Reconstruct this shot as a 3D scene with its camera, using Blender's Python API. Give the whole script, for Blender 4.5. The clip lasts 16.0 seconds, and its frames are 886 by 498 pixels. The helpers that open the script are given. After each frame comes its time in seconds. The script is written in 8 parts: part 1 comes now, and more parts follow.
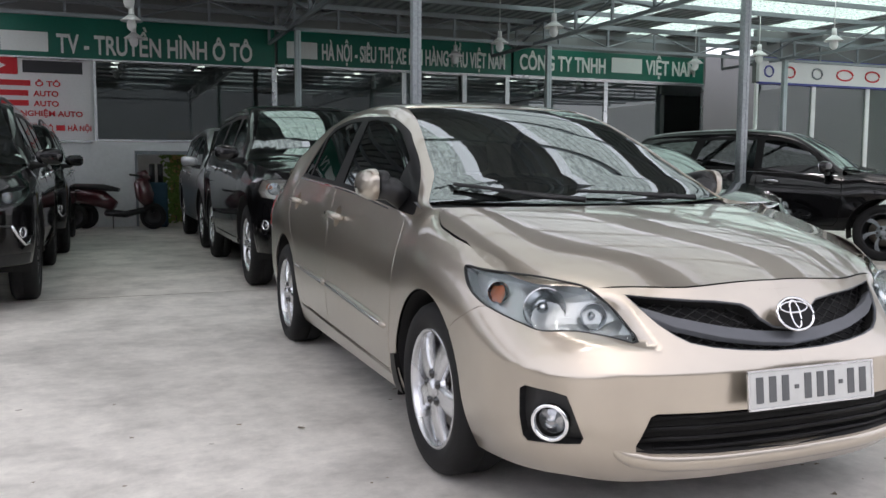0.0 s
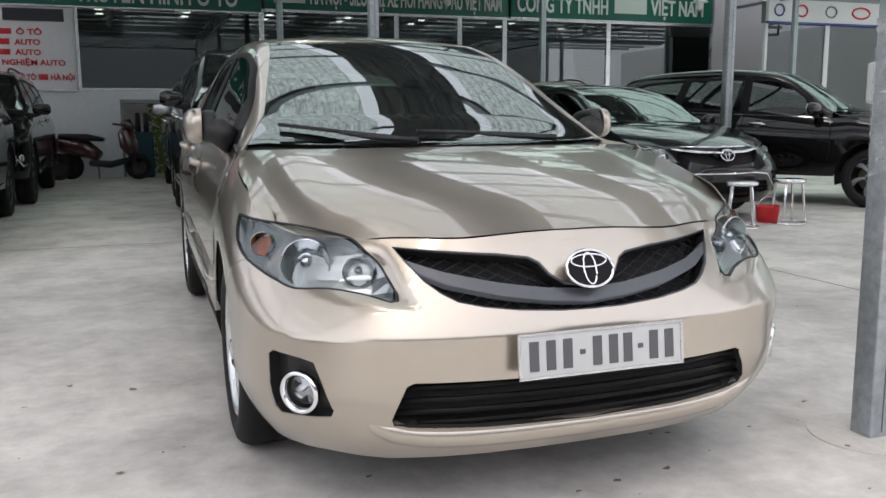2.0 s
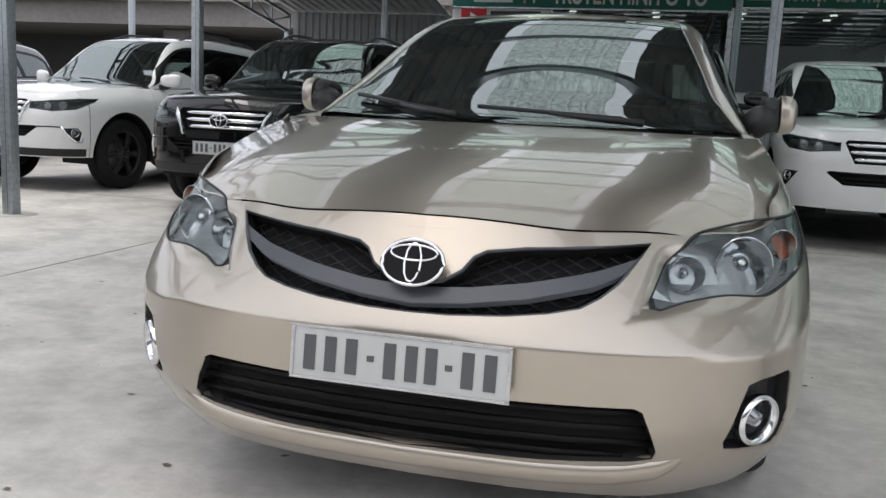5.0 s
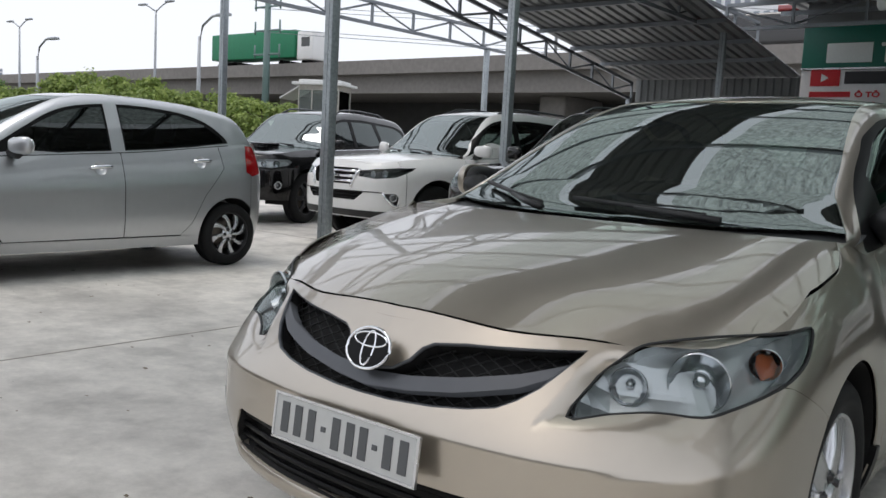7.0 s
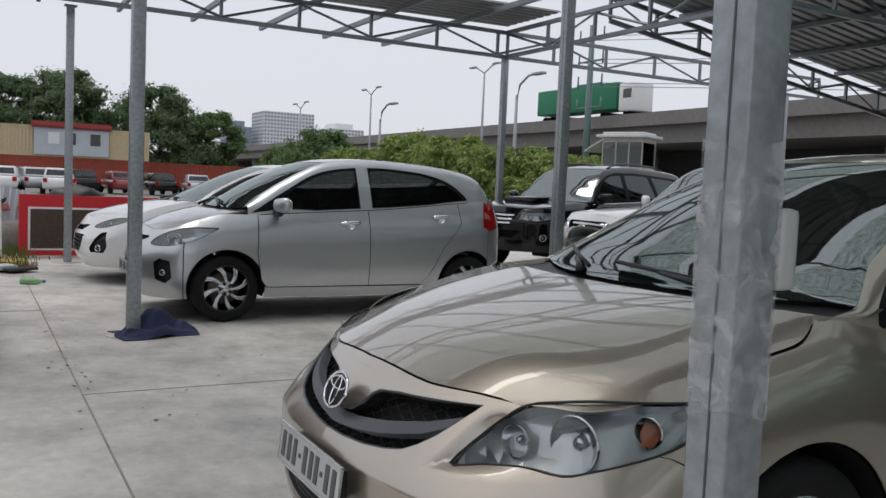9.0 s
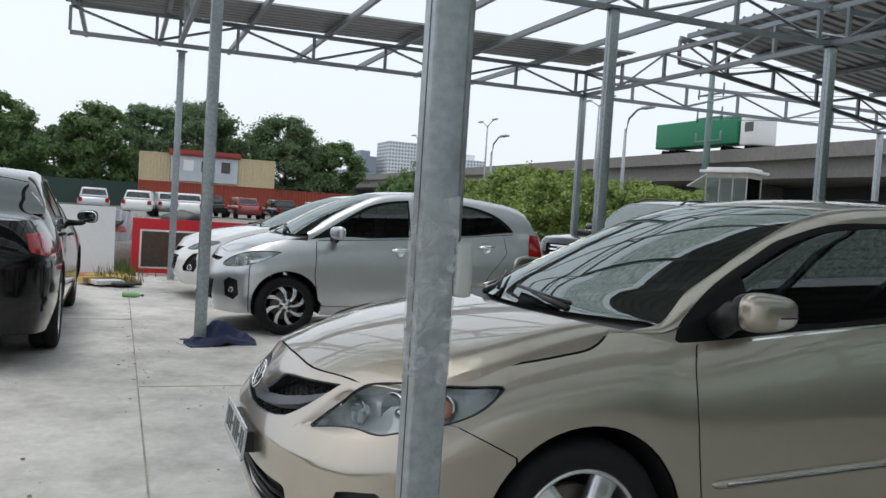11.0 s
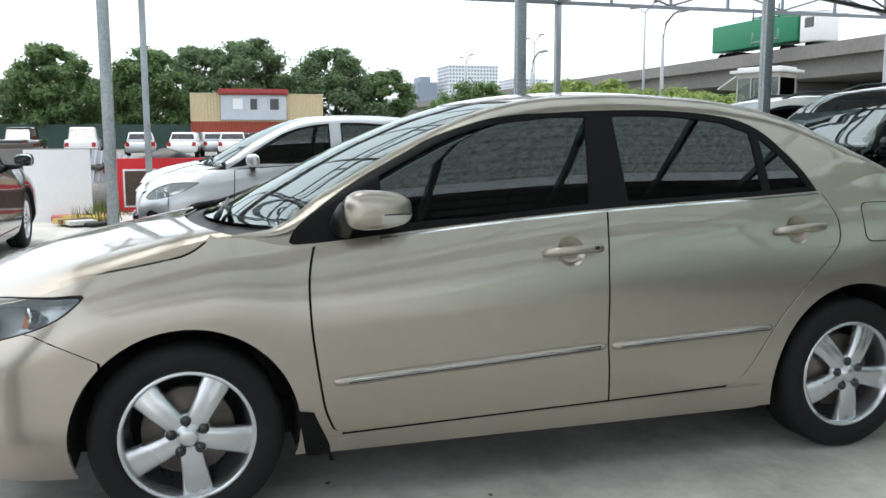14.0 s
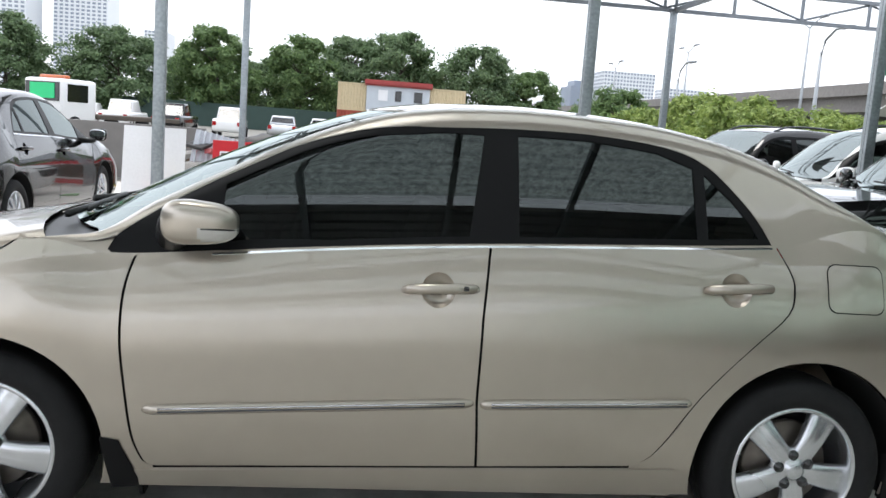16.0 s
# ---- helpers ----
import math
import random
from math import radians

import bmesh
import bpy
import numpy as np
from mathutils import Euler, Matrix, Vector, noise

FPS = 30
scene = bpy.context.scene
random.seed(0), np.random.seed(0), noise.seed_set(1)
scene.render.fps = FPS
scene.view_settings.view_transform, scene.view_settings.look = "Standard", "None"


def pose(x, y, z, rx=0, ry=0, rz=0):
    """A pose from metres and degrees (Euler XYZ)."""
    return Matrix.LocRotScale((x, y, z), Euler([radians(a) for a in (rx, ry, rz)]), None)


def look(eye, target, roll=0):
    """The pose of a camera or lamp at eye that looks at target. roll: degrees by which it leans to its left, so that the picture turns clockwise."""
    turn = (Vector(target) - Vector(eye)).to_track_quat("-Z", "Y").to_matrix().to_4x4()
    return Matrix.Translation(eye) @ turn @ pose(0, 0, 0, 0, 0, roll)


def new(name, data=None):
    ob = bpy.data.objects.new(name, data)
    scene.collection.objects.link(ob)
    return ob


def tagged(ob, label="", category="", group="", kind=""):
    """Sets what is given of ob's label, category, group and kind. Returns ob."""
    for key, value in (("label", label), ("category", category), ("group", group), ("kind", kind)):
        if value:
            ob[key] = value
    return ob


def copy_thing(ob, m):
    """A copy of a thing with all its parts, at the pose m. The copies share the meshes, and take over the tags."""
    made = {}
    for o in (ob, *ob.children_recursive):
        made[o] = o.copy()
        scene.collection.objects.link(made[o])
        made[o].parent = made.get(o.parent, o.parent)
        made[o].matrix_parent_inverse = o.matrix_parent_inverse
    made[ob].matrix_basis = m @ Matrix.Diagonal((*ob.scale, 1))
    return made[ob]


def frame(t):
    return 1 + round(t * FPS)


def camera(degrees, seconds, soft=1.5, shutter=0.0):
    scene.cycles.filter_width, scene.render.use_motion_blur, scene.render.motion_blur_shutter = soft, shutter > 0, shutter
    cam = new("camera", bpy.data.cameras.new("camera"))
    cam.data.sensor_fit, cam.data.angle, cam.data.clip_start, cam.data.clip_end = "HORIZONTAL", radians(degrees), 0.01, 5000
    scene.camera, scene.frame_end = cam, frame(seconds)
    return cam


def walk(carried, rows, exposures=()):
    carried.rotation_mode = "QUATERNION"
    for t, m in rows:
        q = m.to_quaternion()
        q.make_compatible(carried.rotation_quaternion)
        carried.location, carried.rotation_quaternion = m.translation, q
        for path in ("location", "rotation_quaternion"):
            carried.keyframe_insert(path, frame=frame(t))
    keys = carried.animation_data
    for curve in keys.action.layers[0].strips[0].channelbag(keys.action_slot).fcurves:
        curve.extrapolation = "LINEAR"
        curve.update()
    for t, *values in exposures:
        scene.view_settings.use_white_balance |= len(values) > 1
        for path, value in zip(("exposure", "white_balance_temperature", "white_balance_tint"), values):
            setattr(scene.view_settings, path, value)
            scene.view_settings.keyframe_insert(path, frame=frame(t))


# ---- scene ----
cam = camera(54.6, 16.0)
PATH = [
    (0, (-1.935, -2.906, 1.116), (-1.198, -1.056, 0.931), 0.2),
    (0.5, (-1.758, -2.973, 1.137), (-0.978, -1.141, 0.948), 0.0),
    (1, (-1.604, -2.935, 1.1), (-0.793, -1.122, 0.862), -0.2),
    (1.5, (-1.401, -2.881, 1.085), (-0.622, -1.061, 0.8), -0.4),
    (2, (-1.105, -2.875, 1.076), (-0.44, -1.012, 0.774), -0.3),
    (2.5, (-0.846, -2.865, 1.079), (-0.352, -0.951, 0.776), 2.1),
    (3, (-0.607, -2.797, 1.065), (-0.269, -0.845, 0.791), 2.5),
    (3.2, (-0.517, -2.803, 1.054), (-0.227, -0.842, 0.794), 2.1),
    (5.3, (0.653, -2.623, 0.996), (0.02, -0.752, 0.68), 3.0),
    (5.5, (0.735, -2.611, 0.994), (0.015, -0.768, 0.702), 3.3),
    (6, (0.904, -2.52, 1.011), (0.024, -0.744, 0.737), 5.1),
    (6.5, (1.101, -2.41, 1.075), (0.031, -0.742, 0.803), 4.8),
    (7, (1.392, -2.365, 1.149), (0.134, -0.826, 0.932), 3.1),
    (7.5, (1.58, -2.264, 1.223), (0.201, -0.827, 1.046), 0.6),
    (8, (1.772, -2.077, 1.249), (0.287, -0.749, 1.072), 0.3),
    (8.5, (1.979, -1.898, 1.238), (0.322, -0.791, 1.066), 2.3),
    (9, (2.207, -1.82, 1.257), (0.461, -0.855, 1.118), 2.5),
    (9.2, (2.314, -1.794, 1.262), (0.557, -0.845, 1.141), 2.3),
    (11.3, (3.286, -1.329, 1.318), (1.412, -0.636, 1.223), 3.6),
    (11.5, (3.371, -1.246, 1.318), (1.499, -0.554, 1.203), 3.2),
    (12, (3.54, -1.019, 1.324), (1.661, -0.355, 1.155), 1.5),
    (12.5, (3.535, -0.808, 1.309), (1.657, -0.155, 1.094), 0.5),
    (13, (3.531, -0.579, 1.314), (1.657, 0.076, 1.067), 0.3),
    (13.5, (3.669, -0.275, 1.3), (1.78, 0.329, 1.041), -0.2),
    (14, (3.672, 0.019, 1.299), (1.769, 0.576, 1.036), -0.1),
    (14.5, (3.636, 0.293, 1.328), (1.725, 0.816, 1.057), -0.1),
    (15, (3.672, 0.574, 1.33), (1.74, 0.996, 1.033), 1.4),
    (15.5, (3.647, 0.806, 1.351), (1.698, 1.128, 1.04), 3.5),
    (16, (3.452, 1.022, 1.374), (1.486, 1.265, 1.1), 4.2),
]
walk(cam, [(t, look(eye, target, roll)) for t, eye, target, roll in PATH], exposures=[(0, 1.08, 6520, 17), (3.2, 1.04, 6520, 14), (5.5, 0.58, 6450, 12), (6.5, 0.4, 6450, 11), (8, 0.17, 6450, 11), (9, -0.1, 6450, 12), (11.5, 0.33, 6280, 6), (12.5, 0.47, 6290, 5), (13.5, 0.87, 6290, 6), (14.5, 1.12, 6310, 7), (16, 1.14, 6350, 10)])

# ---- daylight: bright overcast sky ----
world = bpy.data.worlds.new("world")
scene.world = world
world.use_nodes = True
wn, wl = world.node_tree.nodes, world.node_tree.links
bg = wn["Background"]
sky = wn.new("ShaderNodeTexSky")
sky.sky_type, sky.sun_disc = "NISHITA", False
sky.sun_elevation, sky.sun_rotation = radians(58), radians(200)
sky.air_density, sky.dust_density, sky.ozone_density = 1.0, 4.0, 1.0
cloud = wn.new("ShaderNodeMix")
cloud.data_type = "RGBA"
cloud.inputs[0].default_value = 0.82
cloud.inputs[7].default_value = (9.4, 9.7, 10.3, 1)
wl.new(sky.outputs[0], cloud.inputs[6])
wl.new(cloud.outputs[2], bg.inputs[0])
bg.inputs[1].default_value = 0.095
sun = new("sun", bpy.data.lights.new("sun", "SUN"))
sun.data.energy, sun.data.angle, sun.data.color = 0.9, radians(25), (1, 0.96, 0.9)
sun.matrix_world = look((0, 0, 20), (6, 4, 0))



# ---- materials ----
def mat(name, color, rough=0.5, metal=0.0, coat=0.0, spread=0.06, scale=6.0, bump=0.0, bump_scale=80.0, rough_var=0.06, spec=0.5):
    """A surface with colour that varies at two scales, uneven gloss and fine relief."""
    m = bpy.data.materials.new(name)
    m.use_nodes = True
    n, l = m.node_tree.nodes, m.node_tree.links
    b = n["Principled BSDF"]
    tc = n.new("ShaderNodeTexCoord")
    big, fine = n.new("ShaderNodeTexNoise"), n.new("ShaderNodeTexNoise")
    big.inputs["Scale"].default_value, fine.inputs["Scale"].default_value = scale * 0.2, scale * 5
    big.inputs["Detail"].default_value, fine.inputs["Detail"].default_value = 4, 5
    add = n.new("ShaderNodeMath")
    add.operation = "ADD"
    for t in (big, fine):
        l.new(tc.outputs["Object"], t.inputs["Vector"])
    l.new(big.outputs["Fac"], add.inputs[0])
    l.new(fine.outputs["Fac"], add.inputs[1])
    ramp = n.new("ShaderNodeMapRange")
    ramp.inputs["From Min"].default_value, ramp.inputs["From Max"].default_value = 0.6, 1.4
    ramp.inputs["To Min"].default_value, ramp.inputs["To Max"].default_value = 1 - spread, 1 + spread
    l.new(add.outputs[0], ramp.inputs[0])
    mul = n.new("ShaderNodeVectorMath")
    mul.operation = "SCALE"
    mul.inputs[0].default_value = color[:3]
    l.new(ramp.outputs[0], mul.inputs["Scale"])
    l.new(mul.outputs[0], b.inputs["Base Color"])
    rr = n.new("ShaderNodeMapRange")
    rr.inputs["To Min"].default_value, rr.inputs["To Max"].default_value = max(rough - rough_var, 0.01), rough + rough_var
    l.new(big.outputs["Fac"], rr.inputs[0])
    l.new(rr.outputs[0], b.inputs["Roughness"])
    b.inputs["Metallic"].default_value = metal
    b.inputs["Coat Weight"].default_value = coat
    b.inputs["Coat Roughness"].default_value = 0.03
    b.inputs["Specular IOR Level"].default_value = spec
    if bump:
        bt = n.new("ShaderNodeTexNoise")
        bt.inputs["Scale"].default_value, bt.inputs["Detail"].default_value = bump_scale, 6
        l.new(tc.outputs["Object"], bt.inputs["Vector"])
        bp = n.new("ShaderNodeBump")
        bp.inputs["Strength"].default_value, bp.inputs["Distance"].default_value = bump, 0.01
        l.new(bt.outputs["Fac"], bp.inputs["Height"])
        l.new(bp.outputs[0], b.inputs["Normal"])
    return m


def glass_mat(name, tint, gloss=1.45, rough=0.0):
    """Sheet glass: tinted see-through with a mirror coat by Fresnel."""
    m = bpy.data.materials.new(name)
    m.use_nodes = True
    n, l = m.node_tree.nodes, m.node_tree.links
    n.remove(n["Principled BSDF"])
    out = n["Material Output"]
    tr, gl, mx, fr = n.new("ShaderNodeBsdfTransparent"), n.new("ShaderNodeBsdfGlossy"), n.new("ShaderNodeMixShader"), n.new("ShaderNodeFresnel")
    tr.inputs[0].default_value = (*tint, 1)
    gl.inputs["Color"].default_value = (0.85, 0.93, 0.91, 1)
    gl.inputs["Roughness"].default_value = rough
    fr.inputs[0].default_value = gloss
    l.new(fr.outputs[0], mx.inputs[0])
    l.new(tr.outputs[0], mx.inputs[1])
    l.new(gl.outputs[0], mx.inputs[2])
    l.new(mx.outputs[0], out.inputs[0])
    return m


def glow_mat(name, color, strength):
    m = bpy.data.materials.new(name)
    m.use_nodes = True
    n, l = m.node_tree.nodes, m.node_tree.links
    n.remove(n["Principled BSDF"])
    e = n.new("ShaderNodeEmission")
    e.inputs[0].default_value, e.inputs[1].default_value = (*color, 1), strength
    l.new(e.outputs[0], n["Material Output"].inputs[0])
    return m


def paint_mat(name, color, metal=0.0, rough=0.3):
    """Car paint: flaked base under a clear coat, with a little dust."""
    m = mat(name, color, rough, metal, coat=1.0, spread=0.03, scale=3, rough_var=0.03, spec=0.5 if metal else 0.1)
    n, l = m.node_tree.nodes, m.node_tree.links
    n["Principled BSDF"].inputs["Coat IOR"].default_value = 1.68 if metal else 1.45
    if metal > 0:
        tc, vo = n.new("ShaderNodeTexCoord"), n.new("ShaderNodeTexVoronoi")
        vo.inputs["Scale"].default_value = 900
        l.new(tc.outputs["Object"], vo.inputs["Vector"])
        bp = n.new("ShaderNodeBump")
        bp.inputs["Strength"].default_value, bp.inputs["Distance"].default_value = 0.06, 0.001
        l.new(vo.outputs["Distance"], bp.inputs["Height"])
        l.new(bp.outputs[0], n["Principled BSDF"].inputs["Normal"])
    return m


CHAMPAGNE = paint_mat("champagne_paint", (0.452, 0.404, 0.338), 0.9, 0.31)
BLACK_PAINT = paint_mat("black_paint", (0.004, 0.004, 0.0045), 0.0, 0.2)
WHITE_PAINT = paint_mat("white_paint", (0.8, 0.8, 0.79), 0.0, 0.3)
SILVER_PAINT = paint_mat("silver_paint", (0.5, 0.51, 0.53), 0.8, 0.34)
GREY_PAINT = paint_mat("grey_silver_paint", (0.5, 0.515, 0.53), 0.8, 0.36)
BEIGE_PAINT = paint_mat("beige_paint", (0.42, 0.36, 0.27), 0.5, 0.34)
RED_PAINT = paint_mat("red_paint", (0.22, 0.012, 0.015), 0.1, 0.3)
TRIM = mat("black_plastic", (0.011, 0.0115, 0.012), 0.45, bump=0.08, bump_scale=300)
WINDOW_TRIM = mat("window_trim", (0.006, 0.006, 0.0065), 0.4, spec=0.15)
# near-black that holds the shade of gaps, wells and undersides in its colour
VOID = mat("cavity_shade", (0.006, 0.006, 0.006), 0.8)
GLOSS_BLACK = mat("gloss_black", (0.01, 0.01, 0.011), 0.12, coat=0.6)
GRILLE_GREY = mat("grille_grey", (0.085, 0.09, 0.10), 0.32, metal=0.3)
RUBBER = mat("tyre_rubber", (0.012, 0.012, 0.0125), 0.7, bump=0.15, bump_scale=200, spread=0.2, spec=0.25)
CHROME = mat("chrome", (0.82, 0.83, 0.85), 0.08, metal=1.0, rough_var=0.03)
ALLOY = mat("alloy", (0.66, 0.67, 0.69), 0.26, metal=0.9)
DARK_ALLOY = mat("dark_alloy", (0.03, 0.03, 0.032), 0.35, metal=0.5)
IRON = mat("brake_iron", (0.16, 0.14, 0.12), 0.5, metal=0.7, spread=0.25)
WIND_GLASS = glass_mat("windscreen_glass", (0.2, 0.28, 0.25), 3.4)
TINT_GLASS = glass_mat("tinted_glass", (0.04, 0.05, 0.048), 1.7)
LENS = glass_mat("lamp_lens", (0.88, 0.9, 0.9), 1.5)
REFLECTOR = mat("lamp_reflector", (0.62, 0.64, 0.66), 0.12, metal=1.0)
AMBER = mat("amber_lens", (0.5, 0.13, 0.045), 0.15, coat=0.5)
RED_LENS = mat("red_lens", (0.34, 0.008, 0.01), 0.12, coat=0.6)
SEAT = mat("seat_cloth", (0.09, 0.075, 0.06), 0.85, bump=0.2)
CABIN = mat("cabin_plastic", (0.03, 0.03, 0.03), 0.6)
PLATE_WHITE = mat("plate_white", (0.5, 0.51, 0.5), 0.35)
PLATE_INK = mat("plate_ink", (0.085, 0.09, 0.095), 0.5)
GALV = mat("galvanised_steel", (0.36, 0.395, 0.415), 0.38, metal=0.55, spread=0.34, scale=7, bump=0.05, bump_scale=30)
GALV_DARK = mat("galvanised_beam", (0.24, 0.26, 0.28), 0.5, metal=0.5, spread=0.18, scale=9)
LENS_WHITE = mat("clear_lens_white", (0.5, 0.485, 0.45), 0.08, coat=0.8)
FOG_GLASS = mat("fog_lamp_glass", (0.3, 0.31, 0.32), 0.12, metal=0.85, spread=0.3, scale=30)
LAMP_GREY = mat("lamp_housing", (0.72, 0.74, 0.755), 0.25, metal=0.2, spread=0.25)
LAMP_BEZEL = mat("lamp_bezel", (0.56, 0.585, 0.595), 0.24, metal=0.6, spread=0.06, scale=4)
LAMP_SILVER = mat("lamp_silver", (0.8, 0.82, 0.84), 0.2, metal=0.65, spread=0.25, scale=20)
BARK = mat("bark", (0.09, 0.075, 0.06), 0.9, spread=0.3, bump=0.4)
rnd = random.Random(7)

# ---- building helpers ----
from mathutils import kdtree


def part(name, bm, material, parent=None, label="", smooth_shade=True, normals=None):
    """Links a bmesh as one mesh object, under a thing or a part."""
    me = bpy.data.meshes.new(name)
    bm.to_mesh(me)
    bm.free()
    me.materials.append(material)
    if smooth_shade:
        me.polygons.foreach_set("use_smooth", [True] * len(me.polygons))
    if normals is not None:
        me.normals_split_custom_set_from_vertices(normals)
    ob = new(name, me)
    ob.parent = parent
    if label:
        tagged(ob, label)
    return ob


def empty(name, m, label, category, group="", kind=""):
    ob = new(name)
    ob.empty_display_size = 0.2
    ob.matrix_world = m
    return tagged(ob, label, category, group, kind)


def add_box(bm, a, b, m=None, bevel=0.0):
    """A box from corner a to corner b."""
    c = [(x + y) / 2 for x, y in zip(a, b)]
    d = [abs(y - x) for x, y in zip(a, b)]
    mm = Matrix.Translation(c) @ Matrix.Diagonal((*d, 1))
    got = bmesh.ops.create_cube(bm, size=1, matrix=(m @ mm) if m else mm)
    if bevel:
        vs = set(got["verts"])
        es = [e for e in bm.edges if e.verts[0] in vs and e.verts[1] in vs]
        bmesh.ops.bevel(bm, geom=es, offset=bevel, segments=2, affect="EDGES", profile=0.6)
    return got["verts"]


def box(name, a, b, material, parent=None, label="", bevel=0.0, m=None):
    bm = bmesh.new()
    add_box(bm, a, b, m, bevel)
    return part(name, bm, material, parent, label, smooth_shade=False)


def add_tube(bm, pts, r, n=8, closed=False, flat=1.0):
    """A round bar along points."""
    pts = [Vector(p) for p in pts]
    rings, k = [], len(pts)
    for i, p in enumerate(pts):
        a = pts[i - 1] if (i or closed) else p
        b = pts[(i + 1) % k] if (i < k - 1 or closed) else p
        d = (b - a).normalized()
        up = Vector((0, 0, 1)) if abs(d.z) < 0.9 else Vector((1, 0, 0))
        u = d.cross(up).normalized()
        v = u.cross(d)
        rr = r[i] if isinstance(r, (list, tuple)) else r
        rings.append([bm.verts.new(p + u * math.cos(2 * math.pi * j / n) * rr + v * math.sin(2 * math.pi * j / n) * rr * flat) for j in range(n)])
    for i in range(k if closed else k - 1):
        a, b = rings[i], rings[(i + 1) % k]
        for j in range(n):
            bm.faces.new((a[j], a[(j + 1) % n], b[(j + 1) % n], b[j]))
    if not closed:
        bm.faces.new(list(reversed(rings[0])))
        bm.faces.new(rings[-1])


def tube(name, pts, r, material, parent=None, label="", n=8, closed=False):
    bm = bmesh.new()
    add_tube(bm, pts, r, n, closed)
    bmesh.ops.recalc_face_normals(bm, faces=bm.faces)
    return part(name, bm, material, parent, label)


def add_lathe(bm, profile, n=40, m=None, close=False):
    """Turns (radius, along) pairs about the x axis."""
    rows = []
    for r, a in profile:
        rows.append([bm.verts.new((a, r * math.cos(2 * math.pi * j / n), r * math.sin(2 * math.pi * j / n))) for j in range(n)])
    for i in range(len(rows) - 1):
        for j in range(n):
            bm.faces.new((rows[i][j], rows[i + 1][j], rows[i + 1][(j + 1) % n], rows[i][(j + 1) % n]))
    if close:
        bm.faces.new(rows[-1])
    if m:
        bmesh.ops.transform(bm, matrix=m, verts=[v for r in rows for v in r])


def inside(p, poly):
    x, y = p
    c, j = False, len(poly) - 1
    for i in range(len(poly)):
        (xi, yi), (xj, yj) = poly[i], poly[j]
        if (yi > y) != (yj > y) and x < (xj - xi) * (y - yi) / (yj - yi) + xi:
            c = not c
        j = i
    return c


